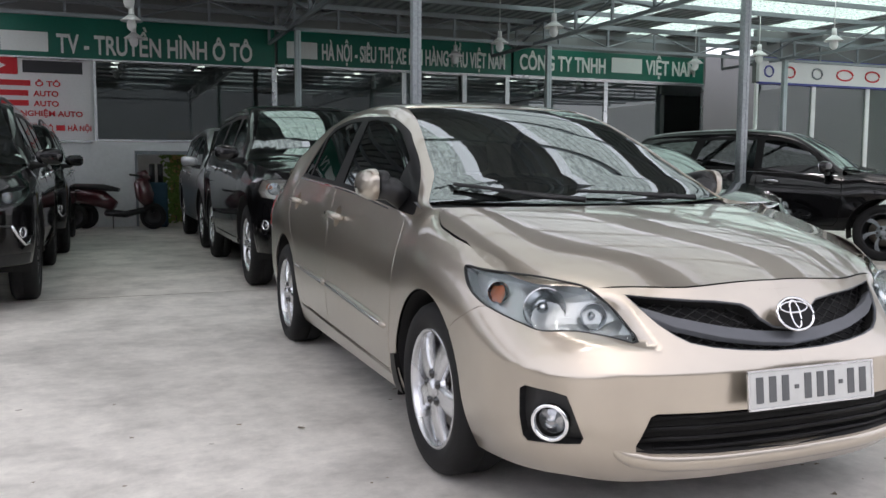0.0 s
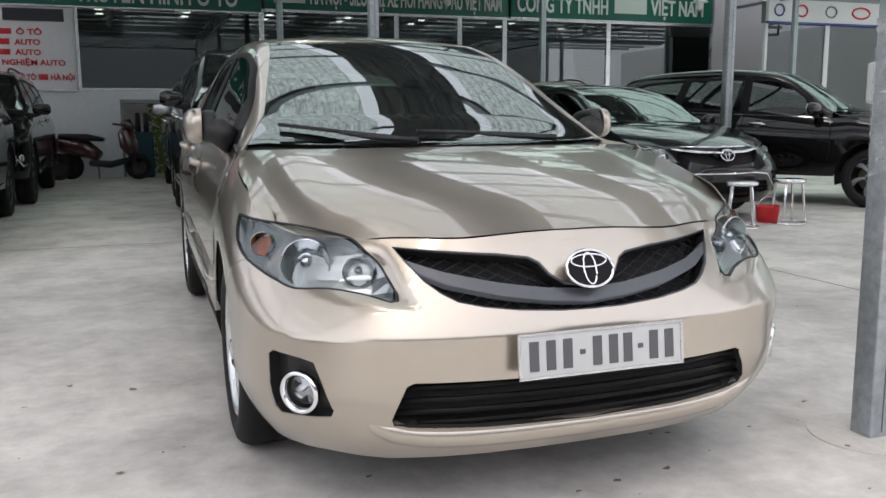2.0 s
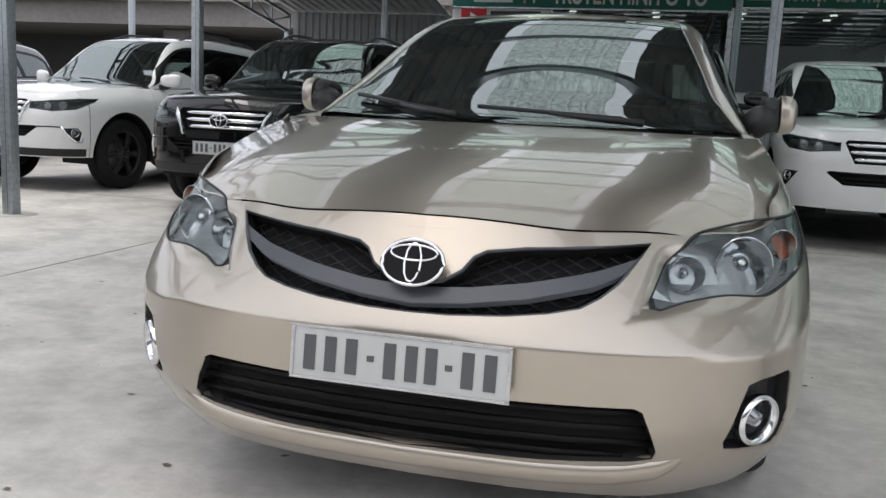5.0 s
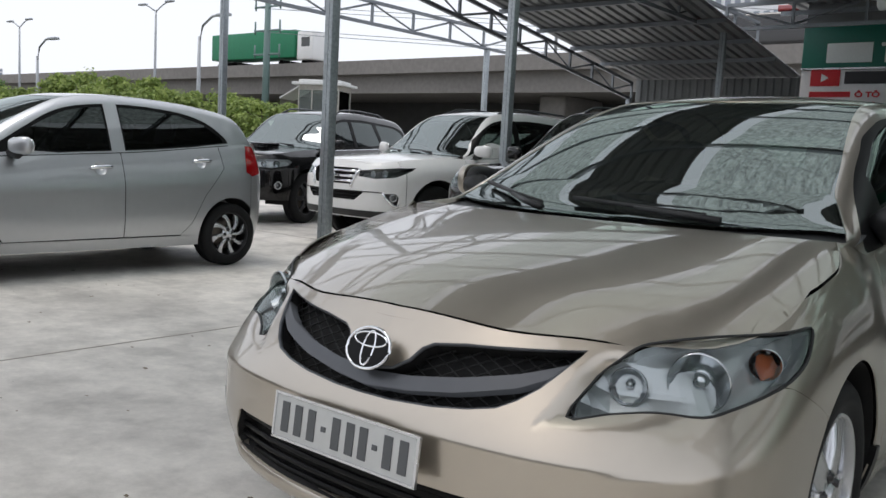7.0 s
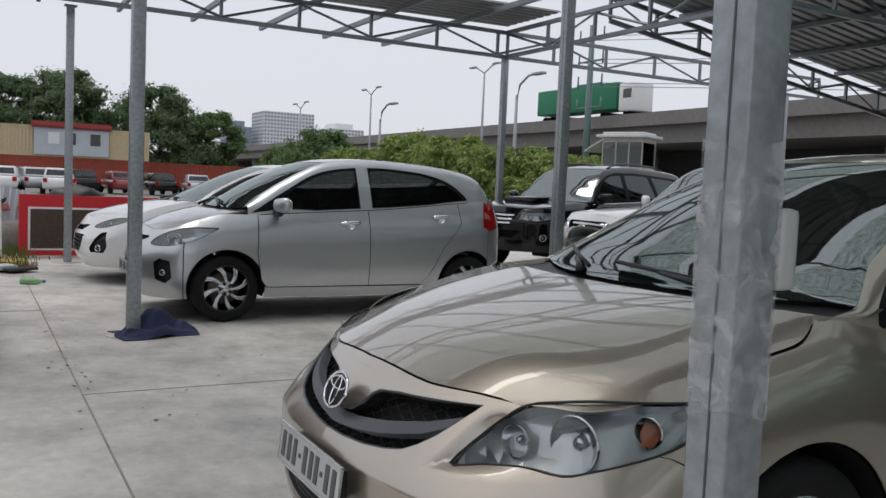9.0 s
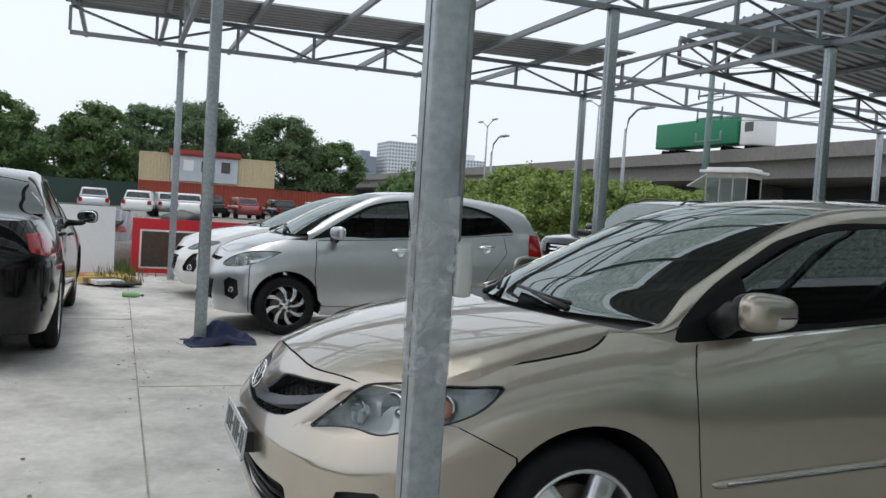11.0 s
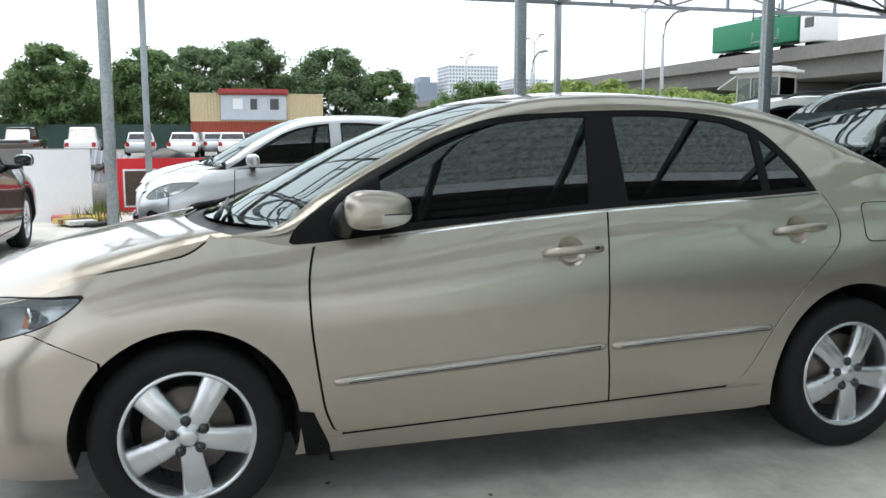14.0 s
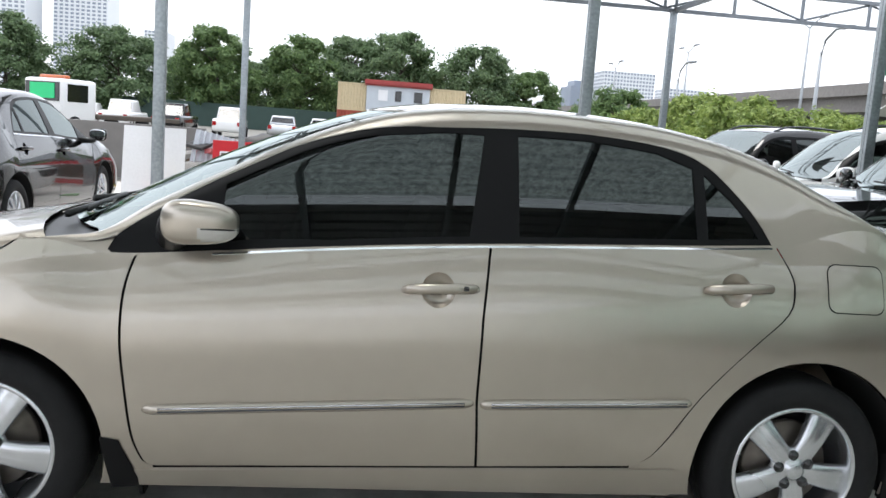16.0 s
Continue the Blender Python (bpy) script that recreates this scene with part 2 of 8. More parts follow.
def patch(fn, outer, holes=(), du=0.05, dv=0.05, offset=0.0, rim=0.005, mirror="", vdense=None):
    """A panel of a surface fn(u, v), cut to an outline, with its folded edge. mirror: '' left alone, 'x' right alone, 'both' in one mesh.
    Returns a bmesh and its normals."""
    us = [p[0] for p in outer]
    vs = [p[1] for p in outer]
    u0, u1, v0, v1 = min(us), max(us), min(vs), max(vs)
    nu, nv = max(1, math.ceil((u1 - u0) / du)), max(1, math.ceil((v1 - v0) / dv))
    gu = [u0 + (u1 - u0) * i / nu for i in range(nu + 1)]
    gv = vdense if vdense else [v0 + (v1 - v0) * j / nv for j in range(nv + 1)]
    nv = len(gv) - 1
    bm = bmesh.new()
    grid = [[bm.verts.new((u, v, 0)) for v in gv] for u in gu]
    for i in range(nu):
        for j in range(nv):
            bm.faces.new((grid[i][j], grid[i + 1][j], grid[i + 1][j + 1], grid[i][j + 1]))
    for poly in (outer, *holes):
        for a, b in zip(poly, poly[1:] + poly[:1]):
            d = Vector((b[0] - a[0], b[1] - a[1], 0))
            if d.length < 1e-7:
                continue
            x0, x1, y0, y1 = min(a[0], b[0]) - 1e-5, max(a[0], b[0]) + 1e-5, min(a[1], b[1]) - 1e-5, max(a[1], b[1]) + 1e-5
            near = []
            for f in bm.faces:
                fx = [v.co.x for v in f.verts]
                fy = [v.co.y for v in f.verts]
                if max(fx) >= x0 and min(fx) <= x1 and max(fy) >= y0 and min(fy) <= y1:
                    near.append(f)
            if near:
                geom = list({v for f in near for v in f.verts}) + list({e for f in near for e in f.edges}) + near
                bmesh.ops.bisect_plane(bm, geom=geom, dist=1e-6, plane_co=(a[0], a[1], 0), plane_no=(-d.y, d.x, 0))
    gone = []
    for f in bm.faces:
        c = f.calc_center_median()
        if not inside((c.x, c.y), outer) or any(inside((c.x, c.y), h) for h in holes):
            gone.append(f)
    bmesh.ops.delete(bm, geom=gone, context="FACES")
    bmesh.ops.delete(bm, geom=[v for v in bm.verts if not v.link_faces], context="VERTS")
    e = 2e-3
    nmap = {}
    for v in list(bm.verts):
        u, w = v.co.x, v.co.y
        p = Vector(fn(u, w))
        ua, ub, va, vb = max(u - e, u0), min(u + e, u1), max(w - e, v0), min(w + e, v1)
        n = (Vector(fn(ub, w)) - Vector(fn(ua, w))).cross(Vector(fn(u, vb)) - Vector(fn(u, va)))
        n = n.normalized() if n.length > 1e-12 else Vector((0, 0, 1))
        v.co = p + n * offset
        nmap[v] = n
    if rim:
        edges = [x for x in bm.edges if len(x.link_faces) == 1]
        loops = []
        for x in edges:
            lp = [l for l in x.link_faces[0].loops if l.edge == x][0]
            loops.append((lp.vert, lp.link_loop_next.vert))
        low = {}
        for pair in loops:
            for v in pair:
                if v not in low:
                    low[v] = bm.verts.new(v.co - nmap[v] * rim)
        for v, k in low.items():
            nmap[k] = nmap[v]
        for a, b in loops:
            bm.faces.new((b, a, low[a], low[b]))
    if mirror == "x":
        for v in bm.verts:
            v.co.x = -v.co.x
        bmesh.ops.reverse_faces(bm, faces=bm.faces)
        nmap = {v: Vector((-n.x, n.y, n.z)) for v, n in nmap.items()}
    elif mirror:
        faces = [list(f.verts) for f in bm.faces]
        twin = {}
        for v in list(bm.verts):
            twin[v] = bm.verts.new((-v.co.x, v.co.y, v.co.z))
        for v, k in twin.items():
            n = nmap[v]
            nmap[k] = Vector((-n.x, n.y, n.z))
        for f in faces:
            bm.faces.new([twin[v] for v in reversed(f)])
    return bm, [nmap[v] for v in bm.verts]


def skin(name, fn, outer, material, parent, label="", **kw):
    bm, nor = patch(fn, outer, **kw)
    return part(name, bm, material, parent, label, normals=nor)


def joined(pairs):
    """One bmesh out of several (bmesh, normals) pairs."""
    whole, nor = bmesh.new(), []
    for bm, ns in pairs:
        me = bpy.data.meshes.new("tmp")
        bm.to_mesh(me)
        bm.free()
        whole.from_mesh(me)
        bpy.data.meshes.remove(me)
        nor += ns
    return whole, nor


def tray(name, fn, outline, depth, material, parent, mirror="", lip=0.003, close=True):
    """A recess behind an opening of a surface: its wall and its floor."""
    pts = [p for p in outline]
    dense = []
    for a, b in zip(pts, pts[1:] + (pts[:1] if close else [])):
        k = max(1, int(math.hypot(b[0] - a[0], b[1] - a[1]) / 0.03))
        dense += [(a[0] + (b[0] - a[0]) * i / k, a[1] + (b[1] - a[1]) * i / k) for i in range(k)]
    if not close:
        dense.append(pts[-1])
    bm, _ = patch(fn, pts, du=0.04, dv=0.03, offset=-depth, rim=0)
    hi = [bm.verts.new(sink(fn, p, lip)) for p in dense]
    lo = [bm.verts.new(sink(fn, p, depth)) for p in dense]
    n = len(dense)
    for i in range(n if close else n - 1):
        bm.faces.new((hi[i], hi[(i + 1) % n], lo[(i + 1) % n], lo[i]))
    if mirror == "both":
        mirror_bm(bm)
    elif mirror:
        flipped(bm)
    return part(name, bm, material, parent, smooth_shade=False)


def arc(cx, cy, r, a0, a1, n=16):
    return [(cx + r * math.cos(radians(a0 + (a1 - a0) * i / n)), cy + r * math.sin(radians(a0 + (a1 - a0) * i / n))) for i in range(n + 1)]


# ---- curves and car surfaces ----
def crv(pts):
    """A smooth curve through (x, y) pairs that makes no overshoot."""
    xs = np.array([p[0] for p in pts], float)
    ys = np.array([p[1] for p in pts], float)
    h = np.diff(xs)
    d = np.diff(ys) / h
    m = np.zeros(len(xs))
    m[0], m[-1] = d[0], d[-1]
    for i in range(1, len(xs) - 1):
        if d[i - 1] * d[i] > 0:
            w1, w2 = 2 * h[i] + h[i - 1], h[i] + 2 * h[i - 1]
            m[i] = (w1 + w2) / (w1 / d[i - 1] + w2 / d[i])
    xl, yl, ml, hl = xs.tolist(), ys.tolist(), m.tolist(), h.tolist()

    def f(x):
        if x <= xl[0]:
            return yl[0] + ml[0] * (x - xl[0])
        if x >= xl[-1]:
            return yl[-1] + ml[-1] * (x - xl[-1])
        i = 0
        while x > xl[i + 1]:
            i += 1
        t = (x - xl[i]) / hl[i]
        t2, t3 = t * t, t * t * t
        return ((2 * t3 - 3 * t2 + 1) * yl[i] + (t3 - 2 * t2 + t) * hl[i] * ml[i]
                + (3 * t2 - 2 * t3) * yl[i + 1] + (t3 - t2) * hl[i] * ml[i + 1])
    return f


def smooth(pts, closed=False, n=6):
    """Points of a Catmull-Rom line through the given points."""
    out, k = [], len(pts)
    for i in range(k if closed else k - 1):
        get = (lambda j: pts[j % k]) if closed else (lambda j: pts[min(max(j, 0), k - 1)])
        p0, p1, p2, p3 = (np.array(get(j), float) for j in (i - 1, i, i + 1, i + 2))
        for a in range(n):
            t = a / n
            out.append(tuple(0.5 * (2 * p1 + (p2 - p0) * t + (2 * p0 - 5 * p1 + 4 * p2 - p3) * t * t + (3 * p1 - p0 - 3 * p2 + p3) * t ** 3)))
    if not closed:
        out.append(tuple(float(v) for v in pts[-1]))
    return out


class CarShape:
    """The outer surfaces of a car: side(s, z) runs round it from nose to tail, top(x, y) is bonnet, screen and roof, rail(y, q) the side of the cabin.
    x to its left, y to its rear from the front axle."""

    def __init__(self, spec):
        self.spec = spec
        ring = smooth([(r[0], r[1]) for r in spec["ring"]], n=24)
        ring = np.array(ring)
        seg = np.hypot(*np.diff(ring, axis=0).T)
        self.acc = np.r_[0, np.cumsum(seg)]
        self.ring, self.length = ring, self.acc[-1]
        mir = ring * [-1, 1]
        full = np.vstack([mir[:0:-1], ring, mir[-2::-1]])
        step = np.diff(full, axis=0)
        mid = np.r_[0, np.cumsum(np.hypot(*step.T))]
        mid = (mid[1:] + mid[:-1]) / 2 - self.length
        way = step / np.hypot(*step.T)[:, None]
        self.norm = []
        for a in self.acc:
            w = np.clip(1 - np.abs(mid - a) / 0.16, 0, None) * np.hypot(*step.T)
            d = (way * w[:, None]).sum(0)
            d = d / math.hypot(*d)
            self.norm.append((-d[1], d[0]))
        self.norm = np.array(self.norm)
        keys = [self.acc[min(24 * i, len(ring) - 1)] for i in range(len(spec["ring"]))]
        self.keys = keys
        self.zbot = crv([(k, r[2]) for k, r in zip(keys, spec["ring"])])
        self.itop = crv([(k, r[3]) for k, r in zip(keys, spec["ring"])])
        self.zeta = crv([(k, r[4]) for k, r in zip(keys, spec["ring"])])
        self.power = crv([(k, r[5]) for k, r in zip(keys, spec["ring"])])
        self.tuck = spec.get("tuck", 0.05)
        self.crease = spec.get("crease", 0.0)
        self.zc, self.bow, self.crown, self.belt = crv(spec["zc"]), crv(spec["bow"]), crv(spec["crown"]), crv(spec["belt"])
        self.blend = spec["blend"]          # y where bonnet edge hands over to belt, and belt to boot edge
        self.k, self.kc, self.fillet = spec["lean"]
        self._edge = None

    def on_ring(self, s):
        if s < 0:
            return s, float(self.ring[0, 1]), 0.0, 1.0
        s = min(s, self.length)
        i = min(int(np.searchsorted(self.acc, s, side="right")) - 1, len(self.ring) - 2)
        t = (s - self.acc[i]) / (self.acc[i + 1] - self.acc[i])
        a, b = self.ring[i], self.ring[i + 1]
        n = self.norm[i] * (1 - t) + self.norm[i + 1] * t
        return a[0] + t * (b[0] - a[0]), a[1] + t * (b[1] - a[1]), float(n[0]), float(n[1])

    def top(self, x, y):
        return (x, y, self.zc(y - self.bow(y) * x * x) - self.crown(y) * x * x)

    def ztop(self, s):
        x, y, nx, ny = self.on_ring(s)
        i = self.itop(s)
        xt, yt = x + nx * i, y + ny * i
        b0, b1, b2, b3 = self.blend
        zt = self.top(xt, yt)[2]
        if b0 < yt < b3:
            w = min((yt - b0) / (b1 - b0), (b3 - yt) / (b3 - b2), 1.0)
            w = w * w * (3 - 2 * w)
            zt = zt + (self.belt(yt) - zt) * w
        return zt

    def side(self, s, z):
        x, y, nx, ny = self.on_ring(s)
        zb, zt = self.zbot(s), self.ztop(s)
        f = (z - zb) / (zt - zb)
        z0 = self.zeta(s)
        i = 0.0
        if f > z0:
            i = self.itop(s) * ((f - z0) / (1 - z0)) ** self.power(s)
        if f < 0.35:
            nose = min(max((1.5 - s) / 0.6, 0.0), 1.0)
            i += (self.tuck + self.spec.get("nose_tuck", 0.0) * nose) * ((0.35 - f) / 0.35) ** 2
        if self.crease:
            i += self.crease * math.exp(-((f - self.spec["crease_at"]) / 0.06) ** 2)
        if self.spec.get("scoop") and 0.4 < s < 0.95 and 0.55 < z < 0.8:
            # hollow beside the lamp's inner corner, from a sharp crease down to the lamp
            (u0, v0), (u1, v1), (u2, v2), deep = self.spec["scoop"]
            across = lambda a, b, c, d: ((s - a) * (d - b) - (z - b) * (c - a)) / math.hypot(c - a, d - b)
            w = min(across(u0, v0, u1, v1) / 0.075, -across(u0, v0, u2, v2) / 0.05, 1.0)
            fade = min(max((0.9 - s) / 0.32, 0.0), 1.0) * min(max((0.752 - z) / 0.06, 0.0), 1.0)
            if w > 0:
                i += deep * w * w * (3 - 2 * w) * fade * fade * (3 - 2 * fade)
        return (x + nx * i, y + ny * i, z)

    def s_at_y(self, y):
        """Where along the side the surface stands at that y (left flank)."""
        n = int(np.argmax(self.ring[:, 0]))
        ys = self.ring[:, 1]
        return float(np.interp(y, ys, self.acc))

    def s_front(self, x):
        n = int(np.argmax(self.ring[:, 0] > 0.97 * self.ring[:, 0].max()))
        return float(np.interp(x, self.ring[:n, 0], self.acc[:n]))

    def belt_point(self, y):
        s = self.s_at_y(y)
        return self.side(s, self.ztop(s))

    def rail_frame(self, y):
        """Belt point, and the edge where the cabin's side meets its top."""
        bx, by, bz = self.belt_point(y)
        lo, hi = 0.05, bx
        for _ in range(26):
            mid = (lo + hi) / 2
            zt = self.top(mid, y)[2]
            h = max(zt - bz, 0.0)
            xs = bx - self.k * h - self.kc * h * h
            if mid > xs:
                hi = mid
            else:
                lo = mid
        return bx, bz, lo, self.top(lo, y)[2]

    def rails(self):
        if self._edge is None:
            ys = np.linspace(self.spec["cabin"][0], self.spec["cabin"][1], 60)
            rows = np.array([self.rail_frame(y) for y in ys])
            self._edge = (ys, rows)
        return self._edge

    def rail_at(self, y):
        ys, rows = self.rails()
        return [float(np.interp(y, ys, rows[:, j])) for j in range(4)]

    def rail(self, y, q):
        """q 0..1 up the side to the fillet, 1..2 round it on to the roof."""
        bx, bz, ex, ez = self.rail_at(y)
        h = max(ez - bz, 1e-4)
        r = min(self.fillet, 0.45 * h)
        gx = lambda z: bx - self.k * (z - bz) - self.kc * (z - bz) ** 2
        if q <= 1:
            z = bz + q * (h - r)
            return (gx(z), y, z)
        t = q - 1
        p0 = (gx(ez - r), ez - r)
        p1 = (ex, ez)
        x2 = ex - 1.2 * r
        p2 = (x2, self.top(x2, y)[2])
        a, b, c = (1 - t) ** 2, 2 * t * (1 - t), t * t
        return (a * p0[0] + b * p1[0] + c * p2[0], y, a * p0[1] + b * p1[1] + c * p2[1])

    def rail_q(self, y, z):
        bx, bz, ex, ez = self.rail_at(y)
        h = max(ez - bz, 1e-4)
        r = min(self.fillet, 0.45 * h)
        if z <= ez - r:
            return (z - bz) / (h - r)
        lo, hi = 1.0, 2.0
        for _ in range(24):
            mid = (lo + hi) / 2
            if self.rail(y, mid)[2] < z:
                lo = mid
            else:
                hi = mid
        return lo

    def roof_x(self, y):
        bx, bz, ex, ez = self.rail_at(y)
        return ex - 1.2 * min(self.fillet, 0.45 * max(ez - bz, 1e-4))


SEDAN = dict(
    # x, y, lower edge, how far the top edge lies inside, where the shoulder begins, its power
    ring=[(0, -0.965, 0.19, 0.145, 0.6, 1.12), (0.30, -0.95, 0.19, 0.15, 0.6, 1.12), (0.55, -0.89, 0.19, 0.18, 0.6, 1.12),
          (0.73, -0.778, 0.2, 0.175, 0.58, 1.2), (0.835, -0.62, 0.2, 0.135, 0.62, 1.5), (0.868, -0.37, 0.2, 0.075, 0.66, 2.2),
          (0.862, 0.1, 0.2, 0.095, 0.64, 2.0), (0.853, 0.4, 0.21, 0.078, 0.6, 1.8), (0.85, 1.0, 0.21, 0.074, 0.6, 1.6),
          (0.85, 1.6, 0.21, 0.07, 0.6, 1.6), (0.848, 2.4, 0.21, 0.091, 0.6, 1.6), (0.844, 2.8, 0.22, 0.12, 0.6, 1.7),
          (0.815, 3.2, 0.23, 0.14, 0.6, 2.0), (0.73, 3.44, 0.24, 0.15, 0.6, 2.0), (0.5, 3.55, 0.25, 0.13, 0.6, 2.0), (0, 3.585, 0.25, 0.12, 0.6, 2.0)],
    zc=[(-1.0, 0.70), (-0.9, 0.735), (-0.82, 0.775), (-0.6, 0.862), (-0.3, 0.93), (0, 0.978), (0.1, 0.99), (0.3, 1.092), (0.7, 1.288), (1.0, 1.402),
        (1.2, 1.452), (1.4, 1.476), (1.65, 1.486), (2.0, 1.474), (2.3, 1.436), (2.5, 1.38), (2.8, 1.235), (3.02, 1.13), (3.12, 1.10), (3.4, 1.09), (3.5, 1.07), (3.6, 0.98)],
    bow=[(-1, 0.5), (-0.4, 0.46), (0.1, 0.32), (0.6, 0.32), (1.2, 0.12), (1.8, 0.0), (2.6, -0.1), (3.2, -0.15), (3.6, -0.3)],
    crown=[(-1, 0.02), (-0.3, 0.02), (0.1, 0.005), (0.7, 0.05), (1.3, 0.1), (2.2, 0.1), (2.8, 0.06), (3.6, 0.05)],
    belt=[(0.1, 0.93), (0.345, 0.928), (0.45, 0.933), (0.69, 0.955), (1.0, 0.985), (1.5, 1.022), (2.46, 1.066), (2.8, 1.09), (3.1, 1.1)],
    blend=(0.08, 0.35, 2.5, 3.05), lean=(0.42, 0.16, 0.065), cabin=(0.1, 3.02))

# ---- cars ----
def wheel(parent, x, y, r, style, side, width=0.2):
    """Tyre, rim with spokes, nuts, cap and brake disc; side +1 faces the car's left."""
    rim_r = r * style["rim"]
    w = part_empty = bpy.data.objects.new("wheel", None)
    scene.collection.objects.link(w)
    w.parent = parent
    w.matrix_local = pose(x, y, r, 0, 0, 0 if side > 0 else 180)
    bm = bmesh.new()
    h = width
    add_lathe(bm, [(rim_r * 0.97, -h), (rim_r * 1.05, -h - 0.005), (r * 0.9, -h - 0.006), (r * 0.97, -h + 0.015), (r, -h + 0.035), (r, -h * 0.52), (r * 0.985, -h * 0.51), (r * 0.985, -h * 0.49), (r, -h * 0.48),
                   (r, -0.03), (r * 0.975, -0.01), (r * 0.93, 0.004), (rim_r * 1.22, 0.012), (rim_r * 1.12, 0.010), (rim_r * 1.03, 0.0), (rim_r * 0.98, -0.012)], 48)
    bmesh.ops.recalc_face_normals(bm, faces=bm.faces)
    part("tyre", bm, RUBBER, w)
    bm = bmesh.new()
    add_lathe(bm, [(rim_r * 1.02, -0.004), (rim_r * 0.985, 0.002), (rim_r * 0.95, -0.004), (rim_r * 0.93, -0.03), (rim_r * 0.88, -0.09), (rim_r * 0.86, -h)], 48)
    bmesh.ops.recalc_face_normals(bm, faces=bm.faces)
    part("rim", bm, style.get("barrel", ALLOY), w)
    bm = bmesh.new()
    add_lathe(bm, [(0.0, -0.075), (rim_r * 0.68, -0.075), (rim_r * 0.7, -0.085), (rim_r * 0.7, -0.1)], 32)
    part("brake_disc", bm, IRON, w)
    # dark disc: shade at the back of the rim, put into colour
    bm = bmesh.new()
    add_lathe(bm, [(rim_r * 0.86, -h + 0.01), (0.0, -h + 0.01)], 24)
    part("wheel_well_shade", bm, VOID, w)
    n = style["spokes"]
    for k in range(n):
        a = 2 * math.pi * k / n + style.get("turn", 0)
        bm = bmesh.new()
        sw = style.get("sweep", 0.0)
        rows = []
        steps = 8
        for i in range(steps + 1):
            t = i / steps
            rad = rim_r * (0.16 + 0.81 * t)
            half = rim_r * (style["w0"] + (style["w1"] - style["w0"]) * t ** 1.5)
            mid = sw * t * t
            z = -0.012 + style.get("dish", 0.016) * math.sin(math.pi * min(t * 1.1, 1)) - 0.014 * t
            row = []
            for u, dz in ((-1, -0.03), (-1, -0.004), (-0.8, 0.004), (-0.2, 0.004), (0, -style.get("groove", 0.0)), (0.2, 0.004), (0.8, 0.004), (1, -0.004), (1, -0.03)):
                aa = a + mid
                px, py = rad, u * half
                row.append(bm.verts.new((z + dz, px * math.cos(aa) - py * math.sin(aa), px * math.sin(aa) + py * math.cos(aa))))
            rows.append(row)
        for i in range(steps):
            for j in range(8):
                bm.faces.new((rows[i][j], rows[i][j + 1], rows[i + 1][j + 1], rows[i + 1][j]))
        bmesh.ops.recalc_face_normals(bm, faces=bm.faces)
        part("spoke", bm, style.get("face", ALLOY), w)
    bm = bmesh.new()
    add_lathe(bm, [(rim_r * 0.36, -0.03), (rim_r * 0.34, -0.012), (rim_r * 0.2, -0.008), (rim_r * 0.15, -0.004), (rim_r * 0.135, 0.004), (rim_r * 0.1, 0.007), (0.0, 0.008)], 30)
    bmesh.ops.recalc_face_normals(bm, faces=bm.faces)
    part("hub_cap", bm, style.get("face", ALLOY), w)
    for k in range(5):
        a = 2 * math.pi * (k + 0.5) / 5 + style.get("turn", 0)
        bm = bmesh.new()
        add_lathe(bm, [(0.0185, -0.02), (0.018, -0.004), (0.012, -0.006), (0.0115, 0.003), (0.0, 0.004)], 10, Matrix.Translation((0, rim_r * 0.25 * math.cos(a), rim_r * 0.25 * math.sin(a))))
        part("wheel_nut", bm, GLOSS_BLACK, w)
    return w


WHEEL_FIVE = dict(rim=0.69, spokes=5, w0=0.165, w1=0.235, groove=-0.003, dish=0.008, turn=radians(61), sweep=0.0)
WHEEL_SWIRL = dict(rim=0.7, spokes=8, w0=0.045, w1=0.15, groove=0.0, dish=0.012, sweep=0.35, barrel=DARK_ALLOY)
WHEEL_SIX = dict(rim=0.64, spokes=6, w0=0.13, w1=0.17, groove=0.005, dish=0.018)
WHEEL_DARK = dict(rim=0.66, spokes=6, w0=0.1, w1=0.16, groove=0.004, dish=0.015, face=DARK_ALLOY, barrel=DARK_ALLOY)
WHEEL_TEN = dict(rim=0.68, spokes=10, w0=0.06, w1=0.09, dish=0.014)


def lattice(bm, fn, poly, pitch, slope, r, depth):
    """Crossed bars behind an opening, laid on the surface fn at a depth."""
    us = [p[0] for p in poly]
    vs = [p[1] for p in poly]
    for sign in (1, -1):
        c = min(us) - (max(vs) - min(vs)) / slope
        while c < max(us) + (max(vs) - min(vs)) / slope:
            run = []
            for i in range(41):
                v = min(vs) + (max(vs) - min(vs)) * i / 40
                u = c + sign * (v - min(vs)) / slope + (0 if sign > 0 else (max(vs) - min(vs)) / slope)
                if inside((u, v), poly):
                    run.append((u, v))
                else:
                    if len(run) > 1:
                        add_tube(bm, [sink(fn, p, depth) for p in (run[0], run[len(run) // 2], run[-1])], r, 4)
                    run = []
            if len(run) > 1:
                add_tube(bm, [sink(fn, p, depth) for p in (run[0], run[len(run) // 2], run[-1])], r, 4)
            c += pitch


def sink(fn, uv, depth):
    """The point depth metres under (or, if negative, over) a surface."""
    u, v = uv
    p = Vector(fn(u, v))
    n = (Vector(fn(u + 2e-3, v)) - Vector(fn(u - 2e-3, v))).cross(Vector(fn(u, v + 2e-3)) - Vector(fn(u, v - 2e-3))).normalized()
    return p - n * depth


